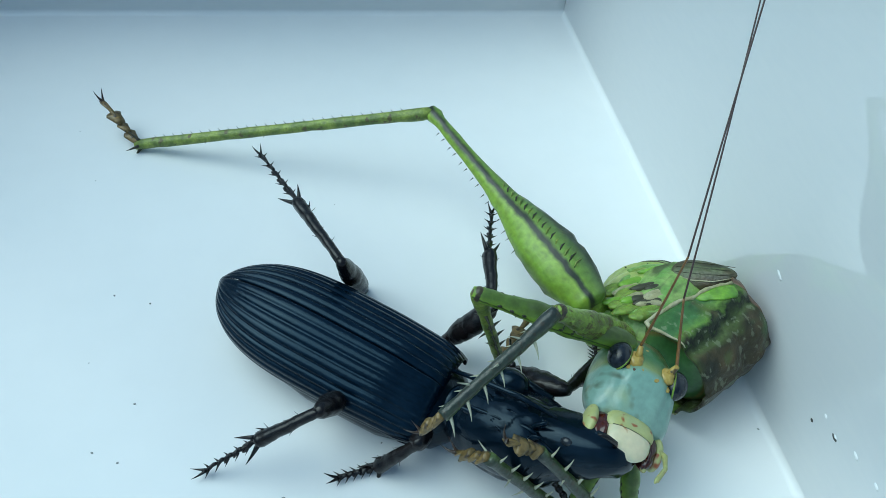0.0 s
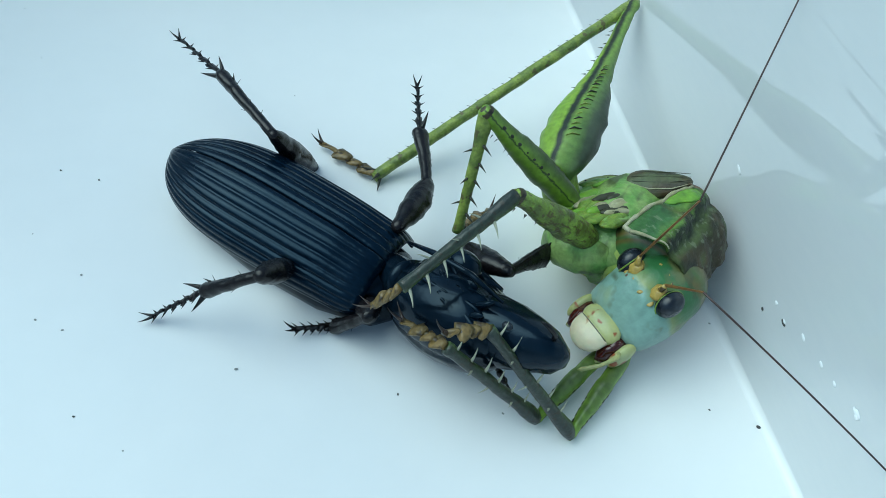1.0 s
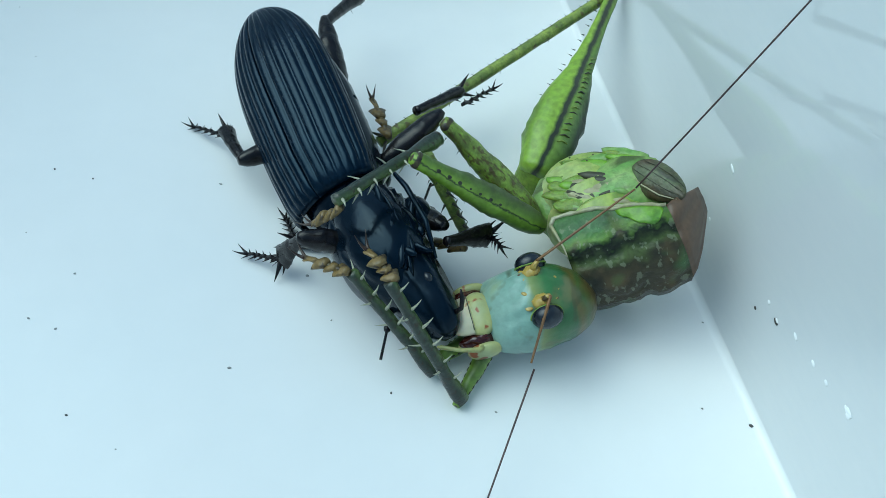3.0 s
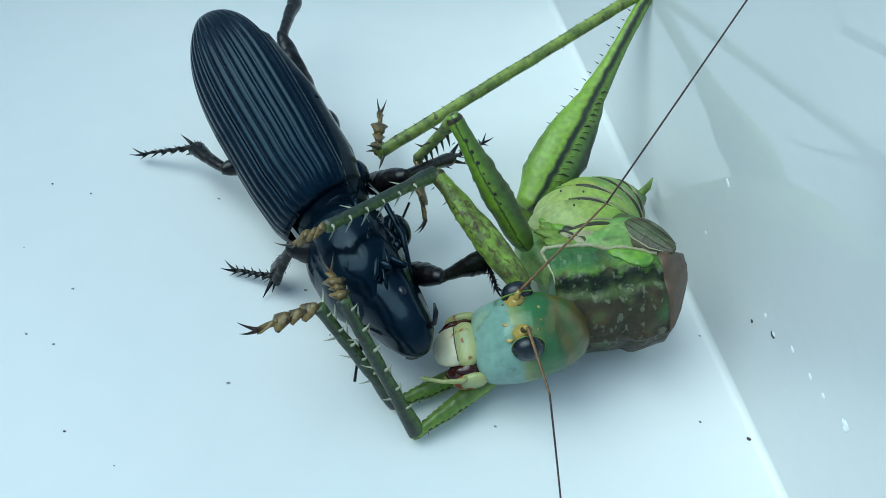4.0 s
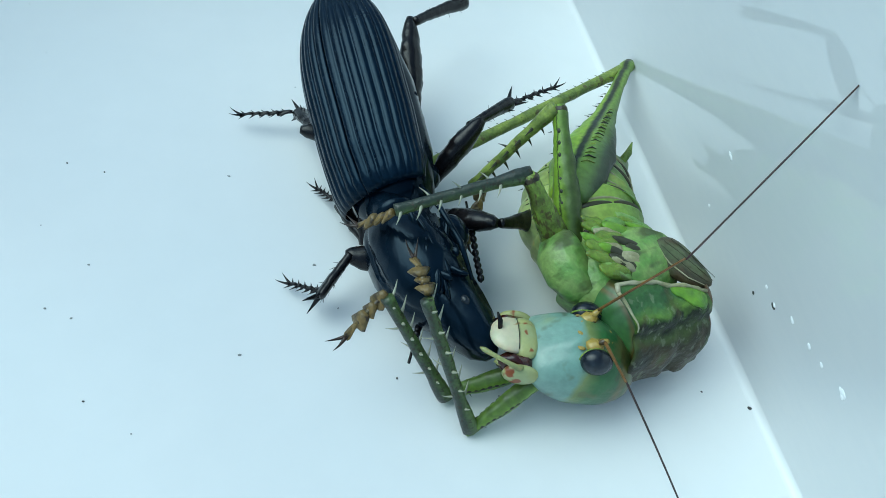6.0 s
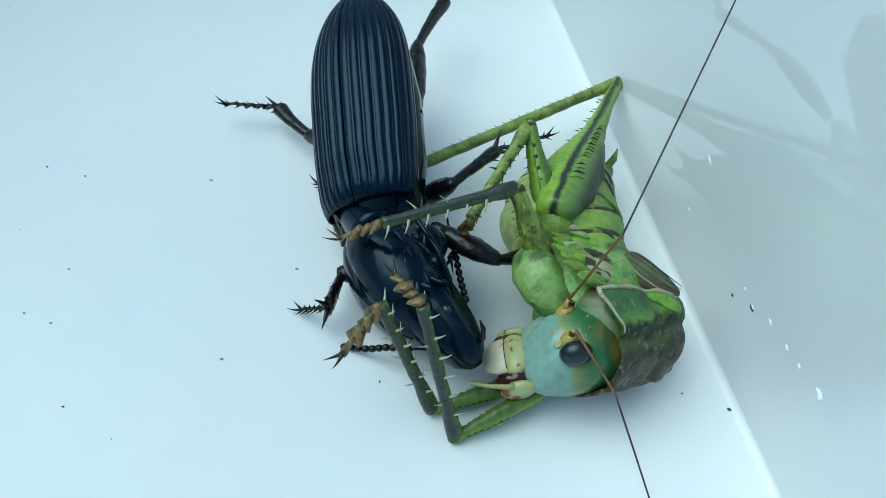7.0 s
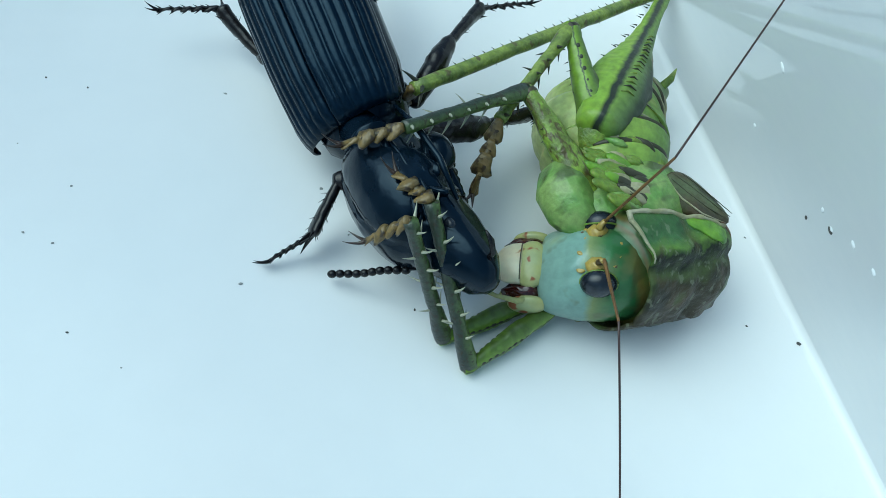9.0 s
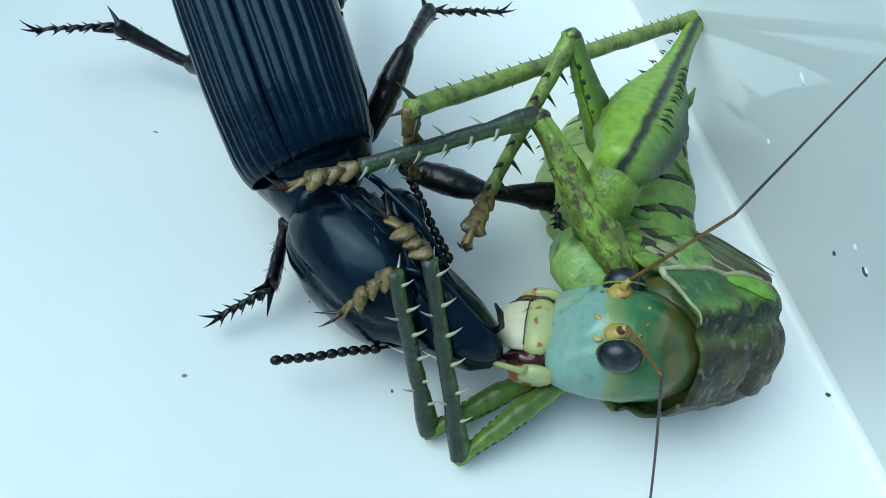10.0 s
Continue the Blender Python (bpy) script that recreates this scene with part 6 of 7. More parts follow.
    glide("RF1",
          (0, -31.49, 22.05, 6.31, 68.3, -30.2, -51.3), (0.2, -33.13, 21.57, 7.1, 65.2, -20.9, -58.2), (0.5, -31.4, 22.63, 6.02, 83.8, -31.4, -79),
          (1, -32.23, 23.16, 6.35, 75.2, -25.8, -62.8), (1.5, -36.38, 26.43, 6.91, 68.7, -13.1, -52.9), (2, -32.66, 27.59, 6.7, 74.4, -20.6, -56.9),
          (2.5, -39.77, 28.77, 6.71, 20.5, -40.7, -12.5), (2.7, -37.77, 29.62, 7.33, 55.4, -24.3, -60.6), (4, -38.45, 23.21, 4.84, 78.1, -41.6, -60.2),
          (4.5, -36.51, 21.13, 5.79, 52.9, -40.7, -67.5), (5, -37.95, 24.73, 7.91, 65.4, -14.6, -63.5), (5.5, -36.34, 25.96, 7.14, 65.3, -8.6, -74.2),
          (5.7, -33.38, 26.68, 6.16, 68.7, -38.2, -58.4), (7, -33.2, 22.69, 8.42, 57.7, -4.1, -40.9), (7.5, -32.73, 21.6, 9.58, 60.3, 6.8, -44.3),
          (8, -31.47, 23.1, 7.13, 61.6, -15.9, -57.8), (8.1, -32.36, 23.23, 7.36, 61.7, -14.35, -54.79), (8.2, -35.75, 23.55, 7.89, 62.24, -10.77, -47.81),
          (8.3, -33.77, 22.56, 8.5, 62.33, -0.37, -18.3), (8.5, -33.65, 22.39, 8.61, 62.9, 1.4, -13.1), (9, -38.17, 23.84, 9.65, 99, 17, 23.9),
          (9.25, -36.97, 26.98, 7.7, 81.4, -3.2, -16), (9.5, -35.77, 30.11, 5.74, 80.1, -29.8, -53.3), (10, -36.45, 26.85, 6.73, 54.7, -13.2, -39.5))
    glide("RF2",
          (0, -27.49, 17.06, 10.03, 62.1, 24.7, 38.6), (0.2, -29.48, 15.69, 9.75, 75, 28.6, 40.3), (0.5, -30.19, 16.43, 9.88, 66.2, 22, 39.6),
          (1, -29.19, 17.23, 9.58, 67, 19.1, 33.7), (1.5, -32.03, 20.68, 8.59, 70.3, 15.4, 13.9), (2, -28.87, 21.79, 9.3, 66.2, 9.9, 16),
          (2.25, -31.58, 24.67, 10.42, 33.9, 45, -25), (2.5, -34.29, 27.56, 11.53, -28.1, 40.1, -94.2), (2.6, -34.37, 25.65, 10.95, 22.7, 56.9, -32.1),
          (2.7, -34.45, 23.74, 10.37, 66.7, 35.2, 23.5), (4, -35.71, 18.41, 9.75, 50.4, 18.2, 32.8), (4.5, -34.36, 15.95, 10.62, 61.5, 49.2, 24),
          (5, -34.74, 18.32, 9.78, 79.5, 26.5, 32.8), (5.5, -34.1, 18.03, 8.4, 83.1, 25.2, 18), (5.7, -30.34, 21.72, 10.74, 56.8, 23.5, 27.1),
          (7, -27.61, 17.84, 8.95, 75, 29.2, 26.7), (7.5, -27.44, 16.42, 8.7, 93, 30.3, 39.8), (8, -27.68, 17.07, 9.15, 72.8, 27.6, 25.3),
          (8.1, -28.23, 17.38, 9.19, 73.87, 27.06, 27.33), (8.2, -30.86, 18.16, 9.27, 76.25, 25.68, 31.97), (8.3, -26.74, 20.24, 8.55, 74.44, 22.8, 36.41),
          (8.5, -27.41, 20.94, 8.45, 74.1, 22.3, 37.2), (9, -31.71, 26.7, 7.5, 101.2, 14.5, 28.3), (9.5, -31.93, 24.96, 9.41, 70, 7, 21.7),
          (10, -30.89, 22.27, 8.43, 55.9, 16.4, 1.1))
    glide("RF3",
          (0, -21.67, 21.71, 6.6, 0, 19.2, 71), (0.2, -23.98, 20.34, 5.82, 0, 9.9, 52.5), (0.5, -24.33, 21.28, 6.81, 0, 9.3, 23.5),
          (1, -22.74, 21.53, 6.89, 0, 13.4, -9.3), (1.25, -23.55, 22.06, 6.65, 9.6, -3.6, 48.7), (1.5, -24.36, 22.59, 6.41, 0, -20.7, 108),
          (2, -21.11, 24.02, 7.89, 0, -1.9, 175.3), (2.25, -27.93, 22.66, 7.07, 0.5, -49.3, 150.2), (2.5, -34.75, 21.31, 6.25, 101.8, -71.1, 31.1),
          (2.7, -28.31, 26.4, 5.64, -131.1, -34.3, -75.8), (4, -29.16, 22.64, 7.19, -99, 4.3, -83.6), (4.25, -29.32, 20.38, 5.8, -91.8, -18.9, -44.5),
          (4.5, -29.47, 18.13, 4.41, -103.7, -40.9, 1.6), (4.75, -29.02, 20.21, 5.26, -69.7, -23.8, -35.3), (5, -28.57, 22.29, 6.12, -52.6, 4.8, -56.4),
          (5.5, -27.04, 20.33, 4.9, -20.1, -30.5, -67.3), (5.7, -23.64, 25.15, 7.47, 0, 1.1, -85.3), (7, -21.21, 21.05, 4.95, 0, -6.1, -90),
          (7.5, -21.99, 20.96, 4.56, 0, -5.5, -86), (8, -21.12, 20.17, 5.35, 0, -4.9, -89), (8.1, -21.74, 20.73, 5.46, -7.31, -5.27, -84.26),
          (8.2, -24.59, 22.07, 5.72, -24.28, -3.81, -73.3), (8.3, -20.66, 24.73, 5.37, -3.61, -3.54, -86.52), (8.5, -21.37, 25.52, 5.34, 0, -3, -88.8),
          (9, -24.72, 30.46, 5.45, 0, -5.5, -93.8), (9.5, -24.37, 27.97, 8.41, 0, 7.5, -93.2), (10, -23.02, 22.42, 6.11, 0, -9.3, -113.2))
    glide("LH1",
          (0, -51.07, 22.7, 3.42, -45.8, -44.1, -118.9), (0.2, -52.09, 21.58, 3.48, -51.5, -43.6, -115.8), (0.5, -53.08, 19.09, 4.61, -45.7, -44.6, -121.7),
          (1, -52.62, 22.46, 4.63, -54.9, -43.5, -118.3), (1.5, -54.48, 31.57, 2.6, -48.1, -31.8, -145.6), (2, -55.01, 31.27, 3.83, -74.3, -42.4, -120.3),
          (2.25, -56.38, 29.02, 1.74, 21.3, -64.1, 143.4), (2.5, -57.75, 26.77, -0.36, 63.5, -17.2, 100.5), (2.6, -53.44, 34.1, 2, 30.6, -25.7, 154.8),
          (2.7, -49.14, 41.43, 4.36, 4.3, -6.3, -155.8), (4, -50.97, 41.91, 6.05, -25.5, 1.7, -159.3), (4.5, -48.5, 40.16, 6.04, -55.8, 0.4, -174.6),
          (5, -53.55, 31.79, 6.25, -45.2, 8.7, 171.3), (5.5, -46.49, 37.05, 3.22, -73.5, 11.9, -179.1), (5.7, -42.44, 39.24, 5.53, -62.1, -11.5, 176.9),
          (7, -41.48, 38.86, 8.01, -98.1, 27.7, 138.6), (7.5, -41.91, 40.09, 7.65, -101.6, 18, 124.6), (8, -42.91, 38.73, 7.22, -108.2, 20.3, 127.9),
          (8.1, -44.57, 37.74, 6.99, -101.65, 22.34, 134.69), (8.2, -49.74, 35.42, 6.46, -85.44, 24.09, 151.44), (8.3, -47.71, 37.94, 6.11, -129.5, 28.56, 133.27),
          (8.5, -47.58, 38.38, 6.05, -137.4, 28, 129.9), (9, -49.92, 38.57, 6.91, -162.9, 30.6, 139.1), (9.5, -48.15, 38.69, 6.96, -177.8, 24.5, 136.9),
          (10, -50.34, 40.75, 6.67, 159.8, 24.2, 136.9))
    glide("LH2",
          (0, -53.85, 17.68, 9, -36.7, 30.6, -175.3), (0.2, -54.61, 16.37, 9, -41.2, 30.8, 179.1), (0.5, -56.07, 14.25, 10.23, -42.6, 41.2, 171.4),
          (1, -55.37, 17.35, 10.13, -49.4, 38.6, 161.3), (1.5, -60.1, 27.73, 6.81, -40.4, 12.5, 173.5), (2, -57.99, 26.17, 9.22, -53.9, 28.3, 139.4),
          (2.5, -59.14, 34.29, 2, -20.8, 9, 148.9), (2.7, -56.4, 38.16, 5.24, -63.6, 21, 102), (4, -58.45, 39.09, 5.81, -87.2, 16, 122.1),
          (4.5, -56.47, 39.42, 5.98, -85.6, 11.3, 119), (5, -61.37, 32.97, 5.04, -58.6, 34.7, 137.1), (5.25, -57.84, 34.95, 3.3, -70, -6, 142.8),
          (5.5, -54.31, 36.93, 1.56, -91.1, -43.9, 161.1), (5.6, -52.29, 38.3, 4.34, -72.1, -11, 125.9), (5.7, -50.27, 39.66, 7.12, -74.1, 25.8, 99.6),
          (7, -46.79, 43.55, 4.29, -98.5, 7.6, 118.7), (7.5, -46.23, 46.36, 5.18, -108.5, 10.8, 97.5), (8, -47.53, 44.65, 4.45, -114.8, 11.1, 104.1),
          (8.1, -49.77, 43, 3.95, -110.37, 12.13, 109.61), (8.2, -56.16, 38.91, 3.2, -99.74, 12.85, 122.72), (8.3, -52.53, 43.05, 2.29, -140.12, -17.2, 143.44),
          (8.5, -52.12, 43.79, 2.29, -148.8, -20.5, 149.4), (9, -55.13, 43.08, 2.84, -167.2, -16.1, 128.1), (9.5, -53.46, 43.67, 3.65, -177.9, -17.7, 135.3),
          (10, -55.66, 45.73, 3.39, 161, -13.9, 150.3))
    glide("LH3",
          (0, -60.63, 17.12, 4.98, 0, 35.2, -172.6), (0.2, -61.4, 16.48, 4.95, 0, 34.9, -173.2), (0.5, -61.95, 15.14, 5.03, 0, 35.8, 162.9),
          (1, -61.22, 19.33, 5.21, 0, 37.6, 179.2), (1.5, -67.76, 28.6, 5.1, 0, 31.4, -161.6), (2, -63.27, 30.7, 5.47, 0, 40, 169.8),
          (2.5, -65.82, 38.32, 0.77, 0, 1.9, -170.2), (2.7, -57.93, 45.37, 2.41, 0, 19.7, 131.2), (4, -62.49, 45.52, 3.63, 0, 20, 170.3),
          (4.5, -60.22, 46.19, 4.43, 0, 16.2, 157.1), (4.75, -63.14, 41.77, 2.51, 4.4, 4.4, -161.6), (5, -66.07, 37.35, 0.6, 0, -7.3, -121),
          (5.25, -62.88, 38.06, 3.82, 4.6, 19.7, -171.7), (5.5, -59.7, 38.78, 7.04, -18.2, 38.7, 125.7), (5.7, -51.46, 46.68, 3.68, 0, 23.3, 168.1),
          (7, -50.55, 50.41, 3.24, 0, -1.4, 176.5), (7.5, -47.24, 54.05, 3.7, 0, 6.2, 152.6), (8, -49.42, 52.17, 2.92, 0, -0.8, 155.3),
          (8.1, -52.37, 50.27, 2.29, 0.53, -1.34, 168.34), (8.2, -60.32, 45.39, 1.44, 1.21, -2.96, -161.25), (8.3, -58.59, 47.55, 4.62, 0.3, 1.12, 179.93),
          (8.5, -58.49, 47.56, 5.06, 0, 1.8, 176.6), (9, -59.81, 49.06, 5.03, 0, -1.5, -173.8), (9.5, -58.82, 48.96, 6.04, 0, -6, -177.5),
          (10, -62.32, 49.54, 5.29, 0, -3.2, -174.2))
    glide("LM1",
          (0, -42.7, 18.75, 2.19, -43.8, -41.9, -103), (0.2, -43.45, 18.47, 1.67, -45.1, -44.8, -100.2), (0.5, -43.47, 17.18, 1.86, -50.3, -43.9, -108.3),
          (1, -44, 19.1, 2.08, -49.7, -41.1, -96.8), (1.5, -48.79, 25.89, 1.96, -33.2, -33.7, -74.8), (2, -48.71, 26.67, 3.29, -66.6, 2.8, -62.8),
          (2.25, -50.14, 24.53, 3.39, -27.2, 43.2, 7.8), (2.5, -51.58, 22.39, 3.49, 25.7, 14.4, 89.3), (2.6, -49.2, 28.13, 3.72, -39.5, 75.9, 6.9),
          (2.7, -46.81, 33.87, 3.95, -118.7, 17.8, -89.1), (4, -42.54, 31.89, 3.73, -87.8, 24.8, -86.6), (4.5, -48.57, 32.34, 4.79, -68, 22.5, -94.1),
          (5, -42.64, 25.88, 5.66, -90.5, 6.7, -67.6), (5.5, -43.26, 31.22, 4.61, -61.9, 13.9, -75.2), (5.7, -42.74, 31.75, 4.58, -60.3, 24.3, -92.8),
          (7, -41.47, 31.08, 5.54, -54.3, 31.4, -112.7), (7.5, -41.35, 31.57, 5.43, -54.3, 29, -111.7), (8, -42.44, 30.44, 5.32, -56.9, 24.7, -110.8),
          (8.1, -42.41, 29.6, 5.65, -59.63, 25.12, -107.77), (8.2, -43.63, 27.64, 6.42, -65.91, 26.6, -100.77), (8.3, -43.48, 28, 8.4, -63.04, 68.02, -143.15),
          (8.5, -43.68, 28.06, 8.75, -73.8, 74.7, -160.9), (9, -46.94, 29.67, 8.51, -78.6, 77.4, -164.2), (9.5, -45.61, 29.21, 9.23, -68, 73.6, -160.3),
          (10, -47.52, 30.88, 9.76, -50.4, 76.9, -143.5))
    glide("LM2",
          (0, -43.7, 14.4, 6.19, -57.5, 52.4, 173.2), (0.2, -44.21, 14.28, 5.89, -56.4, 52.9, 174.3), (0.5, -44.82, 13.07, 6.02, -71.2, 54.1, 144.7),
          (1, -44.54, 14.61, 6.03, -87, 54.9, 139.1), (1.25, -46.01, 17.84, 5.66, -36.6, 54.8, -146.8), (1.5, -47.48, 21.07, 5.29, -17.4, 29.9, -101.5),
          (2, -45.97, 21.34, 3, -48.1, -13.5, -105.5), (2.5, -51.51, 28.2, 2, -15.7, 0, -125.2), (2.7, -46.73, 28.16, 2.12, -50.9, 13.2, -168.6),
          (4, -42.36, 26.31, 1.31, -89.6, 4.5, 139.2), (4.5, -48.96, 26.81, 2.49, -119.9, -2.2, 125.7), (5, -40.66, 20.17, 5.15, -94.1, -5.3, 154.4),
          (5.5, -41.82, 25.59, 3.08, -124.4, 6.6, 132.6), (5.7, -43.01, 26.28, 2.11, -127.6, -1.7, 120.8), (7, -43.45, 26.35, 2.41, -136, -3.9, 99.6),
          (7.5, -43.29, 26.69, 2.52, -134.7, -1.2, 101.1), (8, -44.37, 25.35, 2.81, -130.4, 1.1, 103.3), (8.1, -44.07, 24.43, 3.1, -127.96, 1.83, 108.99),
          (8.2, -44.63, 22.37, 3.73, -122.06, 2.58, 122.36), (8.3, -45.27, 26.65, 2.84, -154.35, -6.13, 94.13), (8.5, -45.18, 27.55, 2.96, -159.5, -9.2, 89.8),
          (9, -48.2, 29.31, 2.66, -167.4, -11.1, 91.6), (9.5, -47.21, 28.64, 3.47, -164.7, -7.4, 84.9), (10, -48.61, 30.07, 3.91, -169.9, -5.4, 85.2))
    glide("LM3",
          (0, -47.82, 14.89, 0.81, 0, 2.3, -169.7), (0.2, -48.19, 14.67, 0.6, 0, -2.8, -167.5), (0.5, -48.02, 15.34, 0.6, 0, 0, -173.4),
          (1, -47.42, 17.11, 0.6, 0, -9.1, -172.3), (1.5, -48.65, 15.29, 1.9, 0, 15.2, -146.4), (2, -47.74, 14.97, 4.59, -1.8, 56.2, 164.5),
          (2.5, -55.43, 22.64, 2, 0, 28.2, 179.1), (2.6, -54.26, 24.76, 1.3, -5.2, 14, 138.8), (2.7, -53.09, 26.87, 0.6, 0, 0, 101),
          (4, -47.35, 31.05, 0.38, 0, 14.2, 130.2), (4.5, -52.92, 32.33, 2.76, 0, 14.1, 135.6), (5, -46.77, 23.55, 5.23, 0, -19, 170.2),
          (5.5, -46.32, 30.67, 2.28, 0, 0, -174.1), (5.7, -46.49, 32.12, 2.32, 0, 20.3, 135.2), (7, -44.58, 33.04, 2.87, 0, 14.5, 109.6),
          (7.5, -44.61, 33.36, 2.66, 0, 24.7, 125.2), (8, -45.93, 31.96, 2.68, 0, 18.6, 95.6), (8.1, -46.28, 30.85, 2.88, 2.45, 10.21, 105.38),
          (8.2, -48.27, 28.11, 3.42, 2.49, -10.05, 126.96), (8.3, -45.76, 33.39, 3.56, -0.29, -22.45, 95.14), (8.5, -45.16, 34.26, 4.05, 0, -24.7, 89.3),
          (9, -48.39, 35.98, 3.97, 0, -26.7, 91.8), (9.5, -46.6, 35.35, 4.35, 0, -22.9, 84.2), (10, -48.04, 36.81, 4.55, 0, -20.9, 86))
    glide("LF1",
          (0, -31.39, 16.59, 5.31, 5.2, -9.8, -132.2), (0.2, -32.48, 15.75, 4.33, 5.5, -4.2, -131.5), (0.5, -32.62, 15.16, 5.9, -3, -11.5, -136.5),
          (1, -31.95, 16.54, 4.41, 9.4, -6.6, -129.4), (1.5, -36.66, 20.62, 4.57, 14, -1.6, -125.3), (2, -35.6, 21.82, 4.09, 18, 5.7, -122.5),
          (2.5, -40.38, 21.13, 5.85, 2.9, 22.6, -132.3), (2.7, -43.26, 23.59, 6.14, -20.4, -15.5, -175.1), (4, -45.53, 24.2, 5.79, -3.9, -15.7, 173.3),
          (4.5, -44.09, 22.63, 5.84, -14.6, -17.4, 174.3), (5, -33.99, 18.73, 4.88, 0.9, -13.3, -177.9), (5.5, -35.78, 18.43, 5.7, 30.4, -7.5, 172.4),
          (5.7, -39.95, 20.45, 5.34, 41, -8.2, 168.4), (7, -38.61, 20.2, 3.06, 70.9, 0.7, 169.4), (7.5, -38.48, 20.82, 3.92, 96.4, -2.3, 163.3),
          (8, -37.85, 20.82, 3.46, 98.2, 1.1, 158), (8.1, -37.25, 20.48, 3.69, 85.46, -2.98, 158.99), (8.2, -37.14, 19.7, 4.24, 55.03, -10.92, 164.62),
          (8.3, -38.36, 20.37, 4, 89.67, -1.42, 156.04), (8.5, -38.81, 20.49, 3.96, 95.6, 0.7, 155.2), (9, -42.24, 19.87, 5.12, 64.1, -9.5, 175.1),
          (9.5, -41.59, 19.47, 5.42, 44.8, -13.3, 174.1), (10, -42.67, 22.36, 4.15, 75.8, 1.1, 165.1))
    glide("LF2",
          (0, -35.36, 12.21, 6.32, 173.7, 35.3, 45), (0.2, -36.44, 11.27, 4.77, 173.3, 35.3, 45), (0.5, -36.89, 11.11, 7.1, -176.3, 35.3, 45),
          (1, -35.73, 11.93, 5.09, 168.5, 35.3, 45), (1.5, -40.13, 15.73, 4.74, 162.8, 35.3, 45), (2, -38.81, 16.78, 3.49, 159.2, 29.8, 45),
          (2.5, -44.11, 17.03, 3.55, 176.9, 30.4, 45), (2.6, -46.56, 20.06, 5.64, -150.3, 58.9, 71.3), (2.7, -49.02, 23.09, 7.74, -74.9, 60.2, 140.7),
          (4, -51.27, 24.87, 7.41, -26.3, 71.4, 161), (4.5, -49.79, 23.2, 7.63, -29.4, 60.7, 143.6), (5, -40.03, 19, 5.65, 1.8, 61.1, -176.1),
          (5.5, -41.73, 19.55, 6.09, 48.4, 47.8, -143.4), (5.7, -45.77, 21.64, 6.19, 56.3, 38.7, -141.4), (7, -44.5, 21.3, 2.99, 93, -12.3, -111.1),
          (7.5, -44.23, 22.55, 4.16, 88.5, -6.6, -113.1), (8, -43.41, 23.07, 3.35, 91.5, -8.1, -114.8), (8.1, -42.84, 22.63, 4, 85.51, 3.79, -114.93),
          (8.2, -42.82, 21.26, 5.37, 69.52, 30.94, -120.73), (8.3, -43.85, 22.81, 4.15, 87.8, 0, -113.69), (8.5, -44.26, 23.01, 3.88, 90.6, -5.6, -113.5),
          (9, -48.14, 20.37, 6.11, 64.4, 32.9, -125.2), (9.5, -47.39, 20.08, 6.79, 63, 39.6, -121.7), (10, -48.47, 23.9, 4.04, 90.6, 7.5, -108.4))
    glide("LF3",
          (0, -31.84, 15.73, 2.8, 0, 6.4, 26.6), (0.2, -32.92, 14.79, 1.25, 0, 6.4, 26.6), (0.5, -33.36, 14.63, 3.58, 0, 6.4, 26.6),
          (1, -32.21, 15.45, 1.57, 0, 6.4, 26.6), (1.5, -36.61, 19.25, 1.21, 0, 6.4, 26.6), (2, -35.24, 20.35, 0.6, 0, 0, 26.6),
          (2.5, -40.56, 20.57, 0.6, 0, 0, 26.6), (2.6, -45.96, 22.79, 1.52, -5, 10.6, 82.9), (2.7, -51.37, 25.01, 2.45, 1.5, 20.5, 141.4),
          (4, -53.11, 25.51, 1.63, 0, 11.1, 157.4), (4.5, -52.19, 24.97, 2.31, 0, 18.8, 147.6), (5, -42.48, 18.86, 0.13, 0, 0, 155.7),
          (5.5, -44.92, 17.15, 1.38, 0, 18.2, 147.2), (5.7, -49.48, 18.67, 2.37, 0, 22, 140.7), (7, -46.65, 15.74, 4.28, 0, 44.2, 139.7),
          (7.5, -46.6, 16.97, 4.86, -23.4, 61.2, 75.7), (8, -45.94, 17.59, 4.21, -8, 56.9, 58.6), (8.1, -45.41, 17.11, 3.6, 8.05, 53.18, 87.77),
          (8.2, -45.49, 16.76, 2.24, 23.3, 33.22, 136.09), (8.3, -46.3, 17.22, 4.15, 62.69, 46.17, 172.24), (8.5, -46.68, 17.44, 4.48, 71, 46.2, -180),
          (9, -51.09, 16.19, 2.8, 53, 22.3, -159.2), (9.5, -49.87, 16.08, 2.9, 21.4, 19, -163.7), (10, -50.37, 18.16, 3.24, 0, 15.6, -162.6))
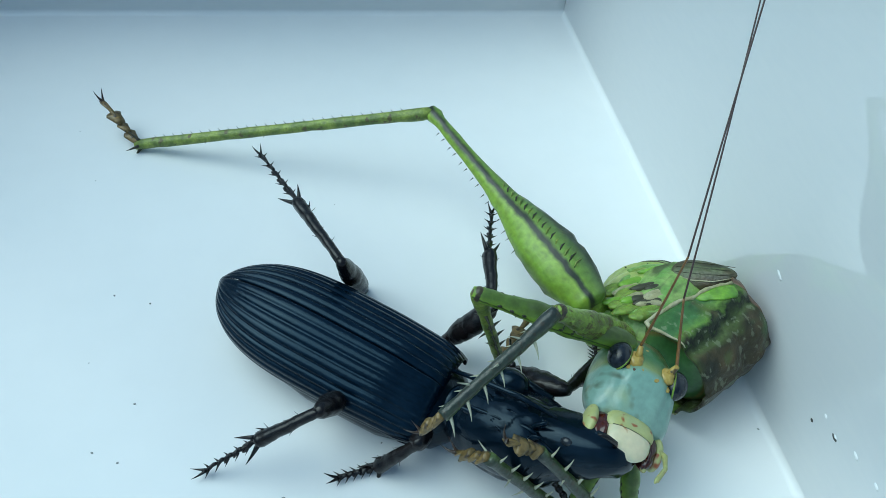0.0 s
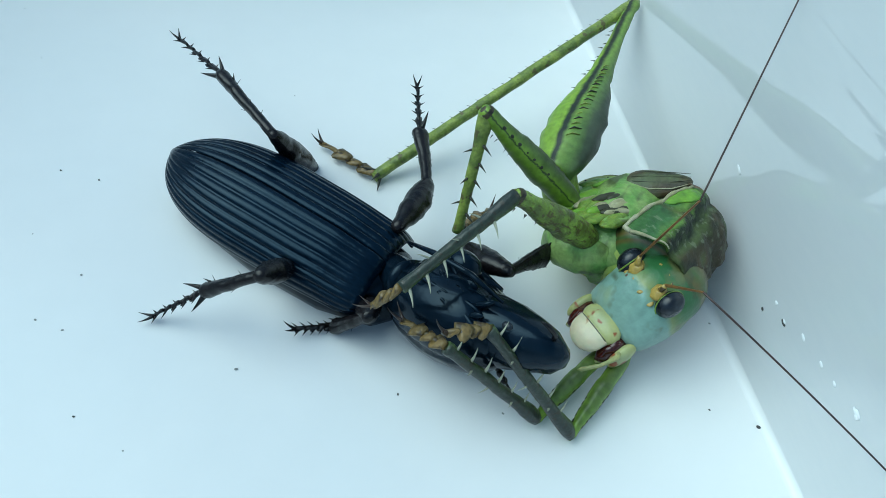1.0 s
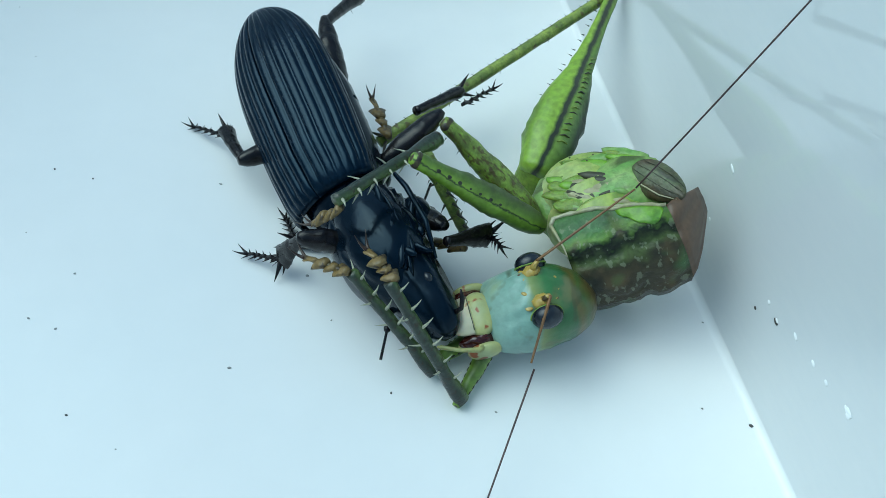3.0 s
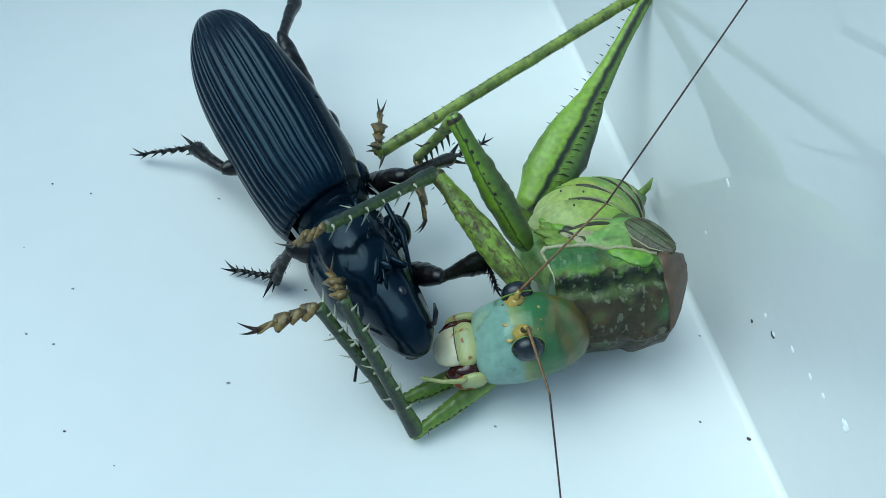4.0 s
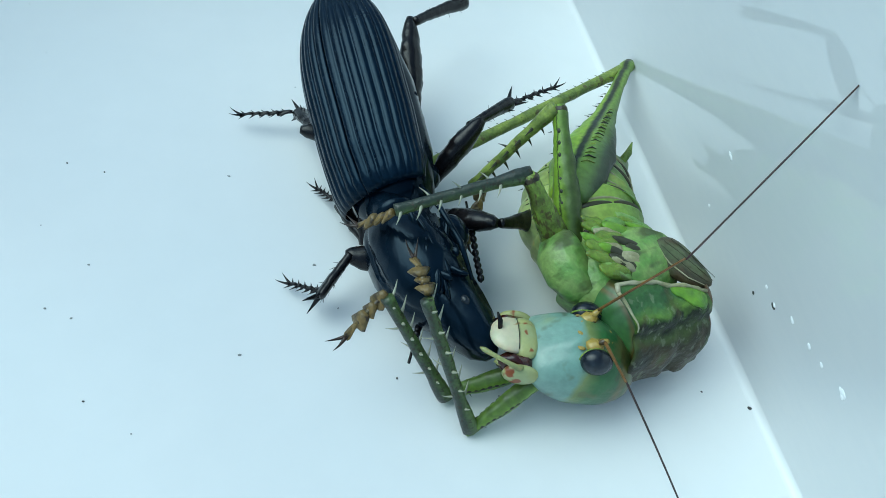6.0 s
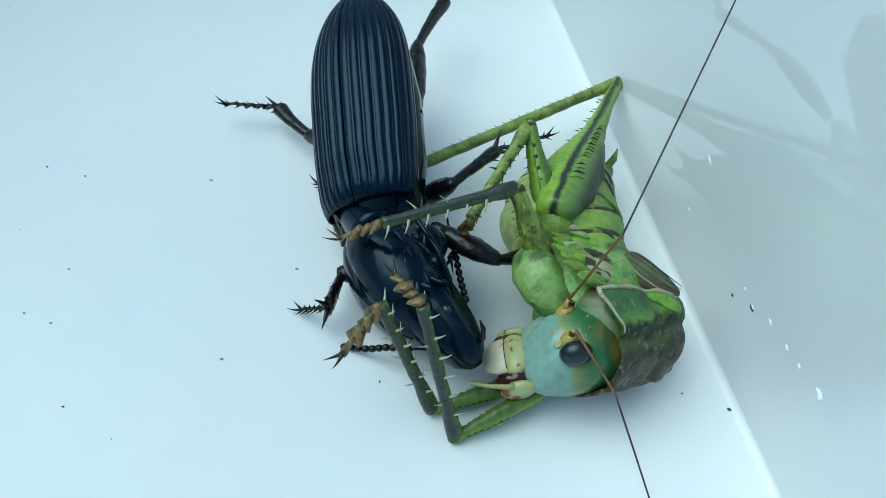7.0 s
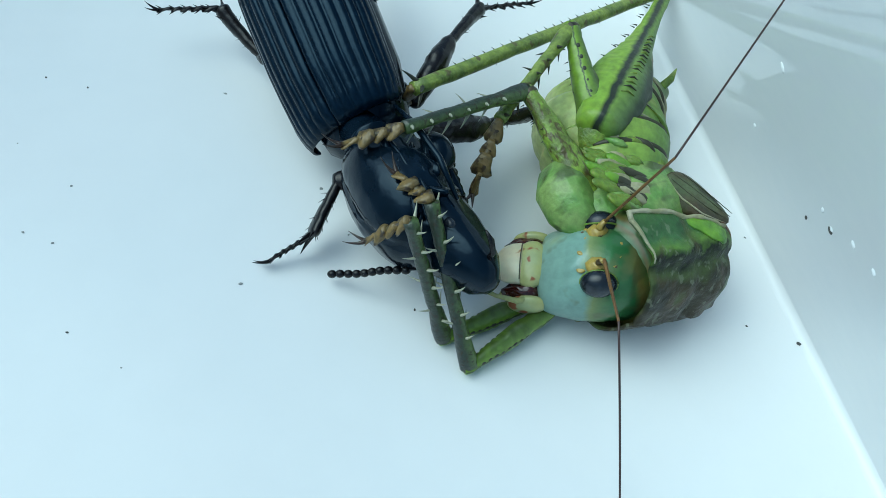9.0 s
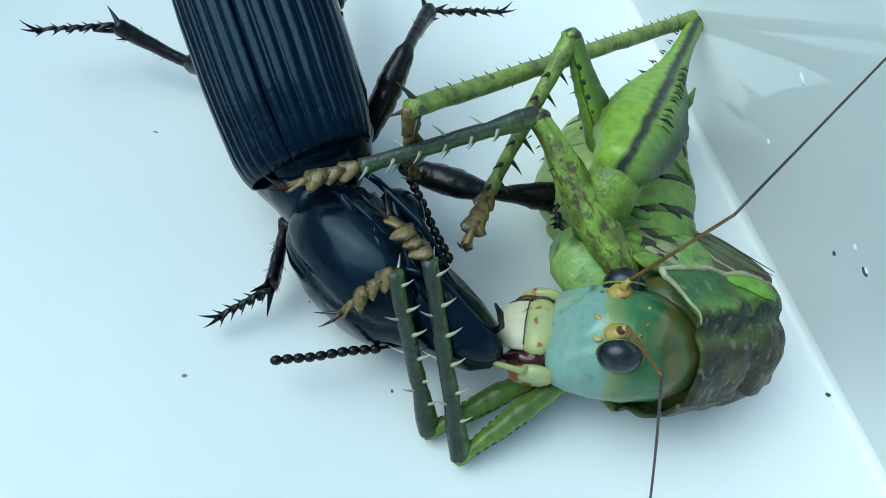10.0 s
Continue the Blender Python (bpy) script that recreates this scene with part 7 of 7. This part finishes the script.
    glide("head",
          (0, -19.82, 15.8, 13.83, 15.77, 5.7, 62.34), (0.2, -16.54, 17.46, 10.65, -24.3, -21.6, 29.4), (0.5, -14.75, 15.06, 10.15, -10.58, -33.91, 27.61),
          (1, -14.48, 13.6, 11.01, -3.37, -30.07, 20.88), (1.5, -21.19, 18.31, 10.35, -8.72, -49.89, 11.73), (2, -19.31, 14.89, 9.14, 2.16, -36.3, 1.01),
          (2.5, -26.92, 19.29, 10.46, -11.14, -40.29, 26.81), (2.7, -25.86, 16.38, 9.87, 1.94, -16.38, 7.96), (4, -28.37, 11.82, 10.05, 3.08, -27.14, -3.76),
          (4.5, -25.95, 12.08, 8.52, 4.87, -30.63, -12.88), (5, -26.49, 11.37, 8.94, -1.35, -34.43, -10.01), (5.5, -24.23, 10.86, 9.98, 3.54, -38.66, -8.43),
          (5.7, -22.91, 6.04, 9.48, -7.27, 11.82, -11.78), (7, -22.16, 7.34, 9.59, -9.97, -27.94, -5.68), (7.5, -21.81, 6.58, 8.66, 0.08, -16.26, -0.45),
          (8, -21.16, 6.51, 8.94, 8.73, -24.43, -16.32), (8.1, -22.4, 7.91, 8.94, 5.94, -27.53, -14.7), (8.2, -25.29, 11.17, 8.94, -1.35, -34.43, -10.01),
          (8.3, -21.32, 7.57, 9.64, 3.97, -28.38, -12.11), (8.5, -20.62, 6.94, 9.76, 4.85, -27.3, -12.4), (9, -25.06, 7.71, 9.05, 4.87, -21.13, -18.68),
          (9.5, -24.42, 5.43, 8.45, 15.13, -15.86, -23.86), (10, -24.7, 6.89, 11.06, -2.07, -21.93, -24.59))
    glide("pronotum",
          (0, -6.8, 25.01, 7.5, -14.01, -3.41, 34.55), (0.2, -8.45, 23.83, 9, -9.41, -7.34, 28.03), (0.5, -9.32, 23.82, 8.61, -1.54, -5.89, 33.15),
          (1, -8.17, 22.05, 8.25, -11.92, 4.36, 46.2), (1.5, -9.04, 22.71, 7.58, -10.27, -5.17, 22.25), (2, -10.22, 20.98, 7.71, 6.33, -0.44, 24.15),
          (2.5, -15.74, 28.16, 11.21, -11.65, -25.11, 26.07), (2.7, -11.59, 22.95, 11.36, 2.09, -32.19, 9.1), (4, -13.75, 17.08, 7.31, -7.62, -13.74, -1.63),
          (4.5, -13.69, 13.93, 8.36, 14.44, -15.78, -6.32), (5, -14.18, 13.95, 7.34, 17.07, -6.65, -0.23), (5.5, -12.7, 15.67, 7.78, 10.72, -6.37, 9.24),
          (5.7, -12.62, 12.41, 6.7, 13.77, 2.23, 16.06), (7, -13.95, 9.66, 5.71, 7.73, 20.03, 24.15), (7.5, -13.94, 10.74, 5.75, 4.62, 15.64, 23.07),
          (8, -12.65, 9.26, 5.5, 0.01, 19.64, 20.87), (8.1, -12.75, 10.61, 6.05, 4.21, 11.14, 15.22), (8.2, -12.98, 13.75, 7.34, 17.07, -6.65, -0.23),
          (8.3, -12.38, 9.76, 5.84, 9.09, 11.14, 21.11), (8.5, -12.27, 9.06, 5.58, 8.37, 14.53, 24.73), (9, -16.4, 9.68, 5.16, 9.39, 15.26, 20.76),
          (9.5, -16.04, 9.37, 5.09, 9.4, 17.08, 25.41), (10, -14.35, 7.57, 4.88, -6.48, 21.1, 13.76))
    glide("abdomen",
          (0, -8.82, 26.2, 5, -18.8, 2.9, -11.5), (0.2, -10.77, 24.1, 7.59, -18.8, 2.9, -11.5), (0.5, -12.05, 24.1, 6.8, -18.8, 2.9, -11.5),
          (1, -10.77, 22.18, 6.16, -18.8, 2.9, -11.5), (1.5, -11.27, 22.63, 6.13, -18.8, 2.9, -11.5), (2, -12.07, 21.9, 7.28, -18.8, 2.9, -11.5),
          (2.5, -17.71, 28.98, 8.75, -18.8, 2.9, -11.5), (2.7, -12.98, 23.55, 9.82, -18.8, 2.9, -11.5), (4, -13.89, 21.58, 5.16, 1.6, -0.3, -12.7),
          (4.5, -14.06, 18.94, 7.71, -3.2, 0.5, -4.4), (5, -13.66, 19.31, 6.83, -1.4, 0.2, -12.4), (5.5, -15.02, 21.74, 6.8, -2.6, 0.4, 0.9),
          (5.7, -15.39, 19.96, 6.69, 1.4, -0.2, -0.7), (7, -15.32, 20.21, 5.8, 3.5, -0.6, -5.3), (7.5, -15.65, 21.23, 5.88, 3, -0.5, -4.6),
          (8, -14.89, 18.97, 5.25, 5.2, -0.8, -1.6), (8.1, -14.16, 19.01, 5.72, 3.24, -0.37, -4.83), (8.2, -12.46, 19.11, 6.83, -1.4, 0.2, -12.4),
          (8.3, -14.38, 19.37, 5.99, 2.35, -0.34, -3.64), (8.5, -14.72, 19.42, 5.84, 3, -0.5, -2.1), (9, -17.32, 20.71, 5.83, 2.8, -0.4, -12.9),
          (9.5, -17.08, 20.49, 5.62, 3.2, -0.5, -15.5), (10, -15.82, 18.19, 4.71, 6.6, -1.1, -12.5))
    glide("u1",
          (0, -20.58, 17.53, 16.53, 0, -80.2, 42.7), (0.2, -17.74, 20.25, 12.26, 0, -80.51, 18.31), (0.5, -16.31, 17.19, 12.36, 0, -80.78, 38.63),
          (1, -15.69, 15.63, 13.51, 0, -75.56, -85.92), (1.5, -22.59, 20.58, 12.29, 0, -82.98, -61.64), (2, -20.15, 16.96, 11.75, 0, -76.97, -33.09),
          (2.5, -28.66, 21.35, 12.59, 0, -83.65, -19.61), (2.7, -26.01, 18.47, 12.59, 0, -38.92, 6.99), (4, -28.62, 13.89, 12.78, 0, -45.57, 26.26),
          (4.5, -26.09, 14.12, 11.28, 0, -52.11, -16.09), (5, -26.73, 13.69, 11.47, 0.82, -45.03, 26.07), (5.5, -24.87, 13, 12.59, 0, -68.43, 22.94),
          (5.7, -21.1, 8.2, 11.46, 0, -65.32, -30.17), (7, -22.08, 9.93, 11.86, 0, -81.96, -50.13), (7.5, -21.63, 8.76, 11.32, 0, -75.22, -54.04),
          (8, -20.99, 8.32, 11.86, 0, -71.29, -46.46), (8.1, -22.35, 9.87, 11.74, -7.78, -63.44, -17.66), (8.2, -25.53, 13.49, 11.47, 134.64, -59, -116.52),
          (8.3, -22.09, 10.31, 12.23, -14.31, -65.62, -33.72), (8.5, -20.62, 8.95, 12.55, 0, -74.46, -77.94), (9, -24.55, 9.61, 11.87, 0, -75.11, -77.83),
          (9.5, -23.78, 6.75, 11.56, 0, -61.41, -94.1), (10, -23.81, 8.99, 13.65, 0, -76.42, -66.69))
    glide("u2",
          (0, -19.02, 18.97, 28.85, 0, -46.1, 64.6), (0.2, -16.15, 21.13, 22.34, 0, -22.48, 57.94), (0.5, -14.75, 18.44, 24.7, 0, -15.23, 60.94),
          (1, -15.47, 12.52, 25.61, 0, -19.97, 52.12), (1.5, -21.86, 19.24, 24.7, 0, -34.39, 60.55), (2, -17.79, 15.43, 23.93, 0, -39.64, 49.35),
          (2.5, -27.36, 20.88, 25.01, 0, -40.26, 73.5), (2.7, -16.36, 19.66, 20.44, 0, -64.32, 11.81), (4, -20.77, 17.76, 21.71, 0, -49.54, 40.12),
          (4.5, -18.71, 12, 21.14, 0, -37.16, 17.9), (5, -17.84, 18.04, 21.37, -1.43, -29.48, 51.86), (5.5, -20.64, 14.8, 24.22, 0, -37.61, 51.69),
          (5.7, -16.59, 5.58, 22.81, 0, -28.49, 29.15), (7, -20.96, 8.58, 24.23, 0, -30.06, 53.5), (7.5, -19.75, 6.18, 23.4, 0, -33.5, 44.98),
          (8, -18.22, 5.41, 23.7, 0, -40.2, 33.64), (8.1, -17.03, 8.18, 22.92, -0.9, -37.03, 39.41), (8.2, -28.41, 7.73, 22.18, -10.52, -13.66, 76.03),
          (8.3, -17.8, 7.45, 23.61, -0.4, -27.76, 48.32), (8.5, -19.92, 5.67, 24.6, 0, -27, 46.83), (9, -23.87, 6.47, 23.95, 0, -11.07, 45.55),
          (9.5, -24.21, 0.78, 22.54, 0, 5.36, 35.41), (10, -22.65, 6.29, 25.8, 0, -5.69, 31.94))
    glide("l1",
          (0, -16.91, 15.47, 15.35, 0, -44.1, 78.4), (0.05, -14.66, 18.21, 10.73, 0, -55.14, -145.09), (0.1, -15.01, 17.96, 11.18, 0, -58.8, -109.22),
          (0.2, -16.36, 16.46, 13.93, 0, -30.21, -62.21), (0.5, -14.72, 13.17, 13.03, 0, -55.64, -92.95), (1, -14.26, 11.51, 13.73, 0, -48.39, -92.73),
          (1.25, -18.31, 13.88, 13.29, 0, -59.57, -122.22), (1.5, -22.2, 16.25, 12.72, 0, -50.75, 67.66), (1.75, -21.17, 14.43, 12.23, 0, -56.02, -101.12),
          (2, -19.97, 12.6, 11.62, 0, -35.2, -70.58), (2.25, -23.59, 14.94, 12.43, 0, 0.62, -87.73), (2.5, -27.21, 17.27, 13.23, 0, 47.19, -99.98),
          (2.7, -25.37, 14.15, 12.45, 0, 43.89, -119.21), (4, -28.8, 9.53, 12.58, 0, 7, -84.92), (4.5, -26.87, 9.84, 10.96, 0, 0.22, -75.22),
          (5, -27.55, 9.4, 11.55, 0, 17.25, -95.93), (5.5, -25.34, 8.66, 12.38, 0, 18.89, -67.39), (5.7, -21.88, 3.94, 12, 0, -34.87, -106.02),
          (7, -22.86, 5.68, 12.53, 0, 12.98, -67.5), (7.5, -21.66, 4.39, 11.31, 0, -35.95, -82.9), (8, -21.94, 4.09, 11.26, 0, -27.48, -86.67),
          (8.1, -23.26, 5.62, 11.35, 0.79, -14.07, -89.6), (8.2, -26.35, 9.2, 11.55, 0, 17.25, -95.93), (8.3, -22.13, 5.34, 12.12, 0.99, -3.42, -65.08),
          (8.5, -21.39, 4.66, 12.22, 0, -6.98, -59.62), (9, -25.82, 5.45, 11.52, 0, -10.37, -100.79), (9.5, -25.2, 2.76, 10.47, 0, -23.73, -105.85),
          (10, -25.68, 5.04, 13.79, 0, -38.13, -105.14))
    glide("l2",
          (0, -15.87, 20.53, 20.36, 0, -49.79, 67.83), (0.1, -16.24, 14.44, 17.34, 0, -6.98, 3.43), (0.2, -12.81, 11.96, 15.7, 0, 21.06, -47.67),
          (0.5, -14.93, 9.11, 18.97, 0, -2.32, -36.04), (1, -14.49, 6.73, 19.11, 0, 12.69, -49.21), (1.25, -20.25, 10.79, 19.5, 0, -14.78, -1.25),
          (1.5, -20.47, 20.46, 18.29, 0, -40.64, 61.89), (1.75, -21.94, 10.48, 18.2, 0, -3.8, -0.72), (2, -18.02, 7.05, 15.77, 0, 25.78, -54.83),
          (2.5, -28.06, 12.46, 7.95, 0, 12.94, -91.38), (2.7, -27.9, 9.63, 7.46, 0, 15.14, -123.26), (4, -28.17, 2.41, 11.7, 0, 44.47, -79.93),
          (4.5, -25.04, 2.88, 10.93, 0, 44.38, -68.91), (5, -28.26, 2.56, 9.42, 0, 46.08, -81.77), (5.5, -22.72, 2.38, 10.05, 0, 26.76, -71.17),
          (5.7, -23.51, -1.74, 16.11, 0, 45.79, -45.38), (7, -20.18, -0.8, 10.91, 0, 38.1, -66.29), (7.5, -20.94, -1.39, 15.54, 0, 35.06, -40.35),
          (8, -21.57, -2.28, 14.58, 0, 45.77, -56.88), (8.1, -23.21, -1.36, 13.1, 0.02, 45.86, -64.33), (8.2, -27.06, 2.36, 9.41, 0, 46.08, -81.77),
          (8.3, -19.11, -1.18, 12.55, 0.34, 29.34, -70.13), (8.5, -17.77, -1.51, 13.1, 0, 26.4, -68.29), (9, -27.14, -1.51, 12.82, 0, 40.95, -88.91),
          (9.5, -27, -3.58, 13.36, 0, 41.3, -84.67), (10, -27.16, -0.43, 18.24, 0, 65.17, -62.32))


motions()
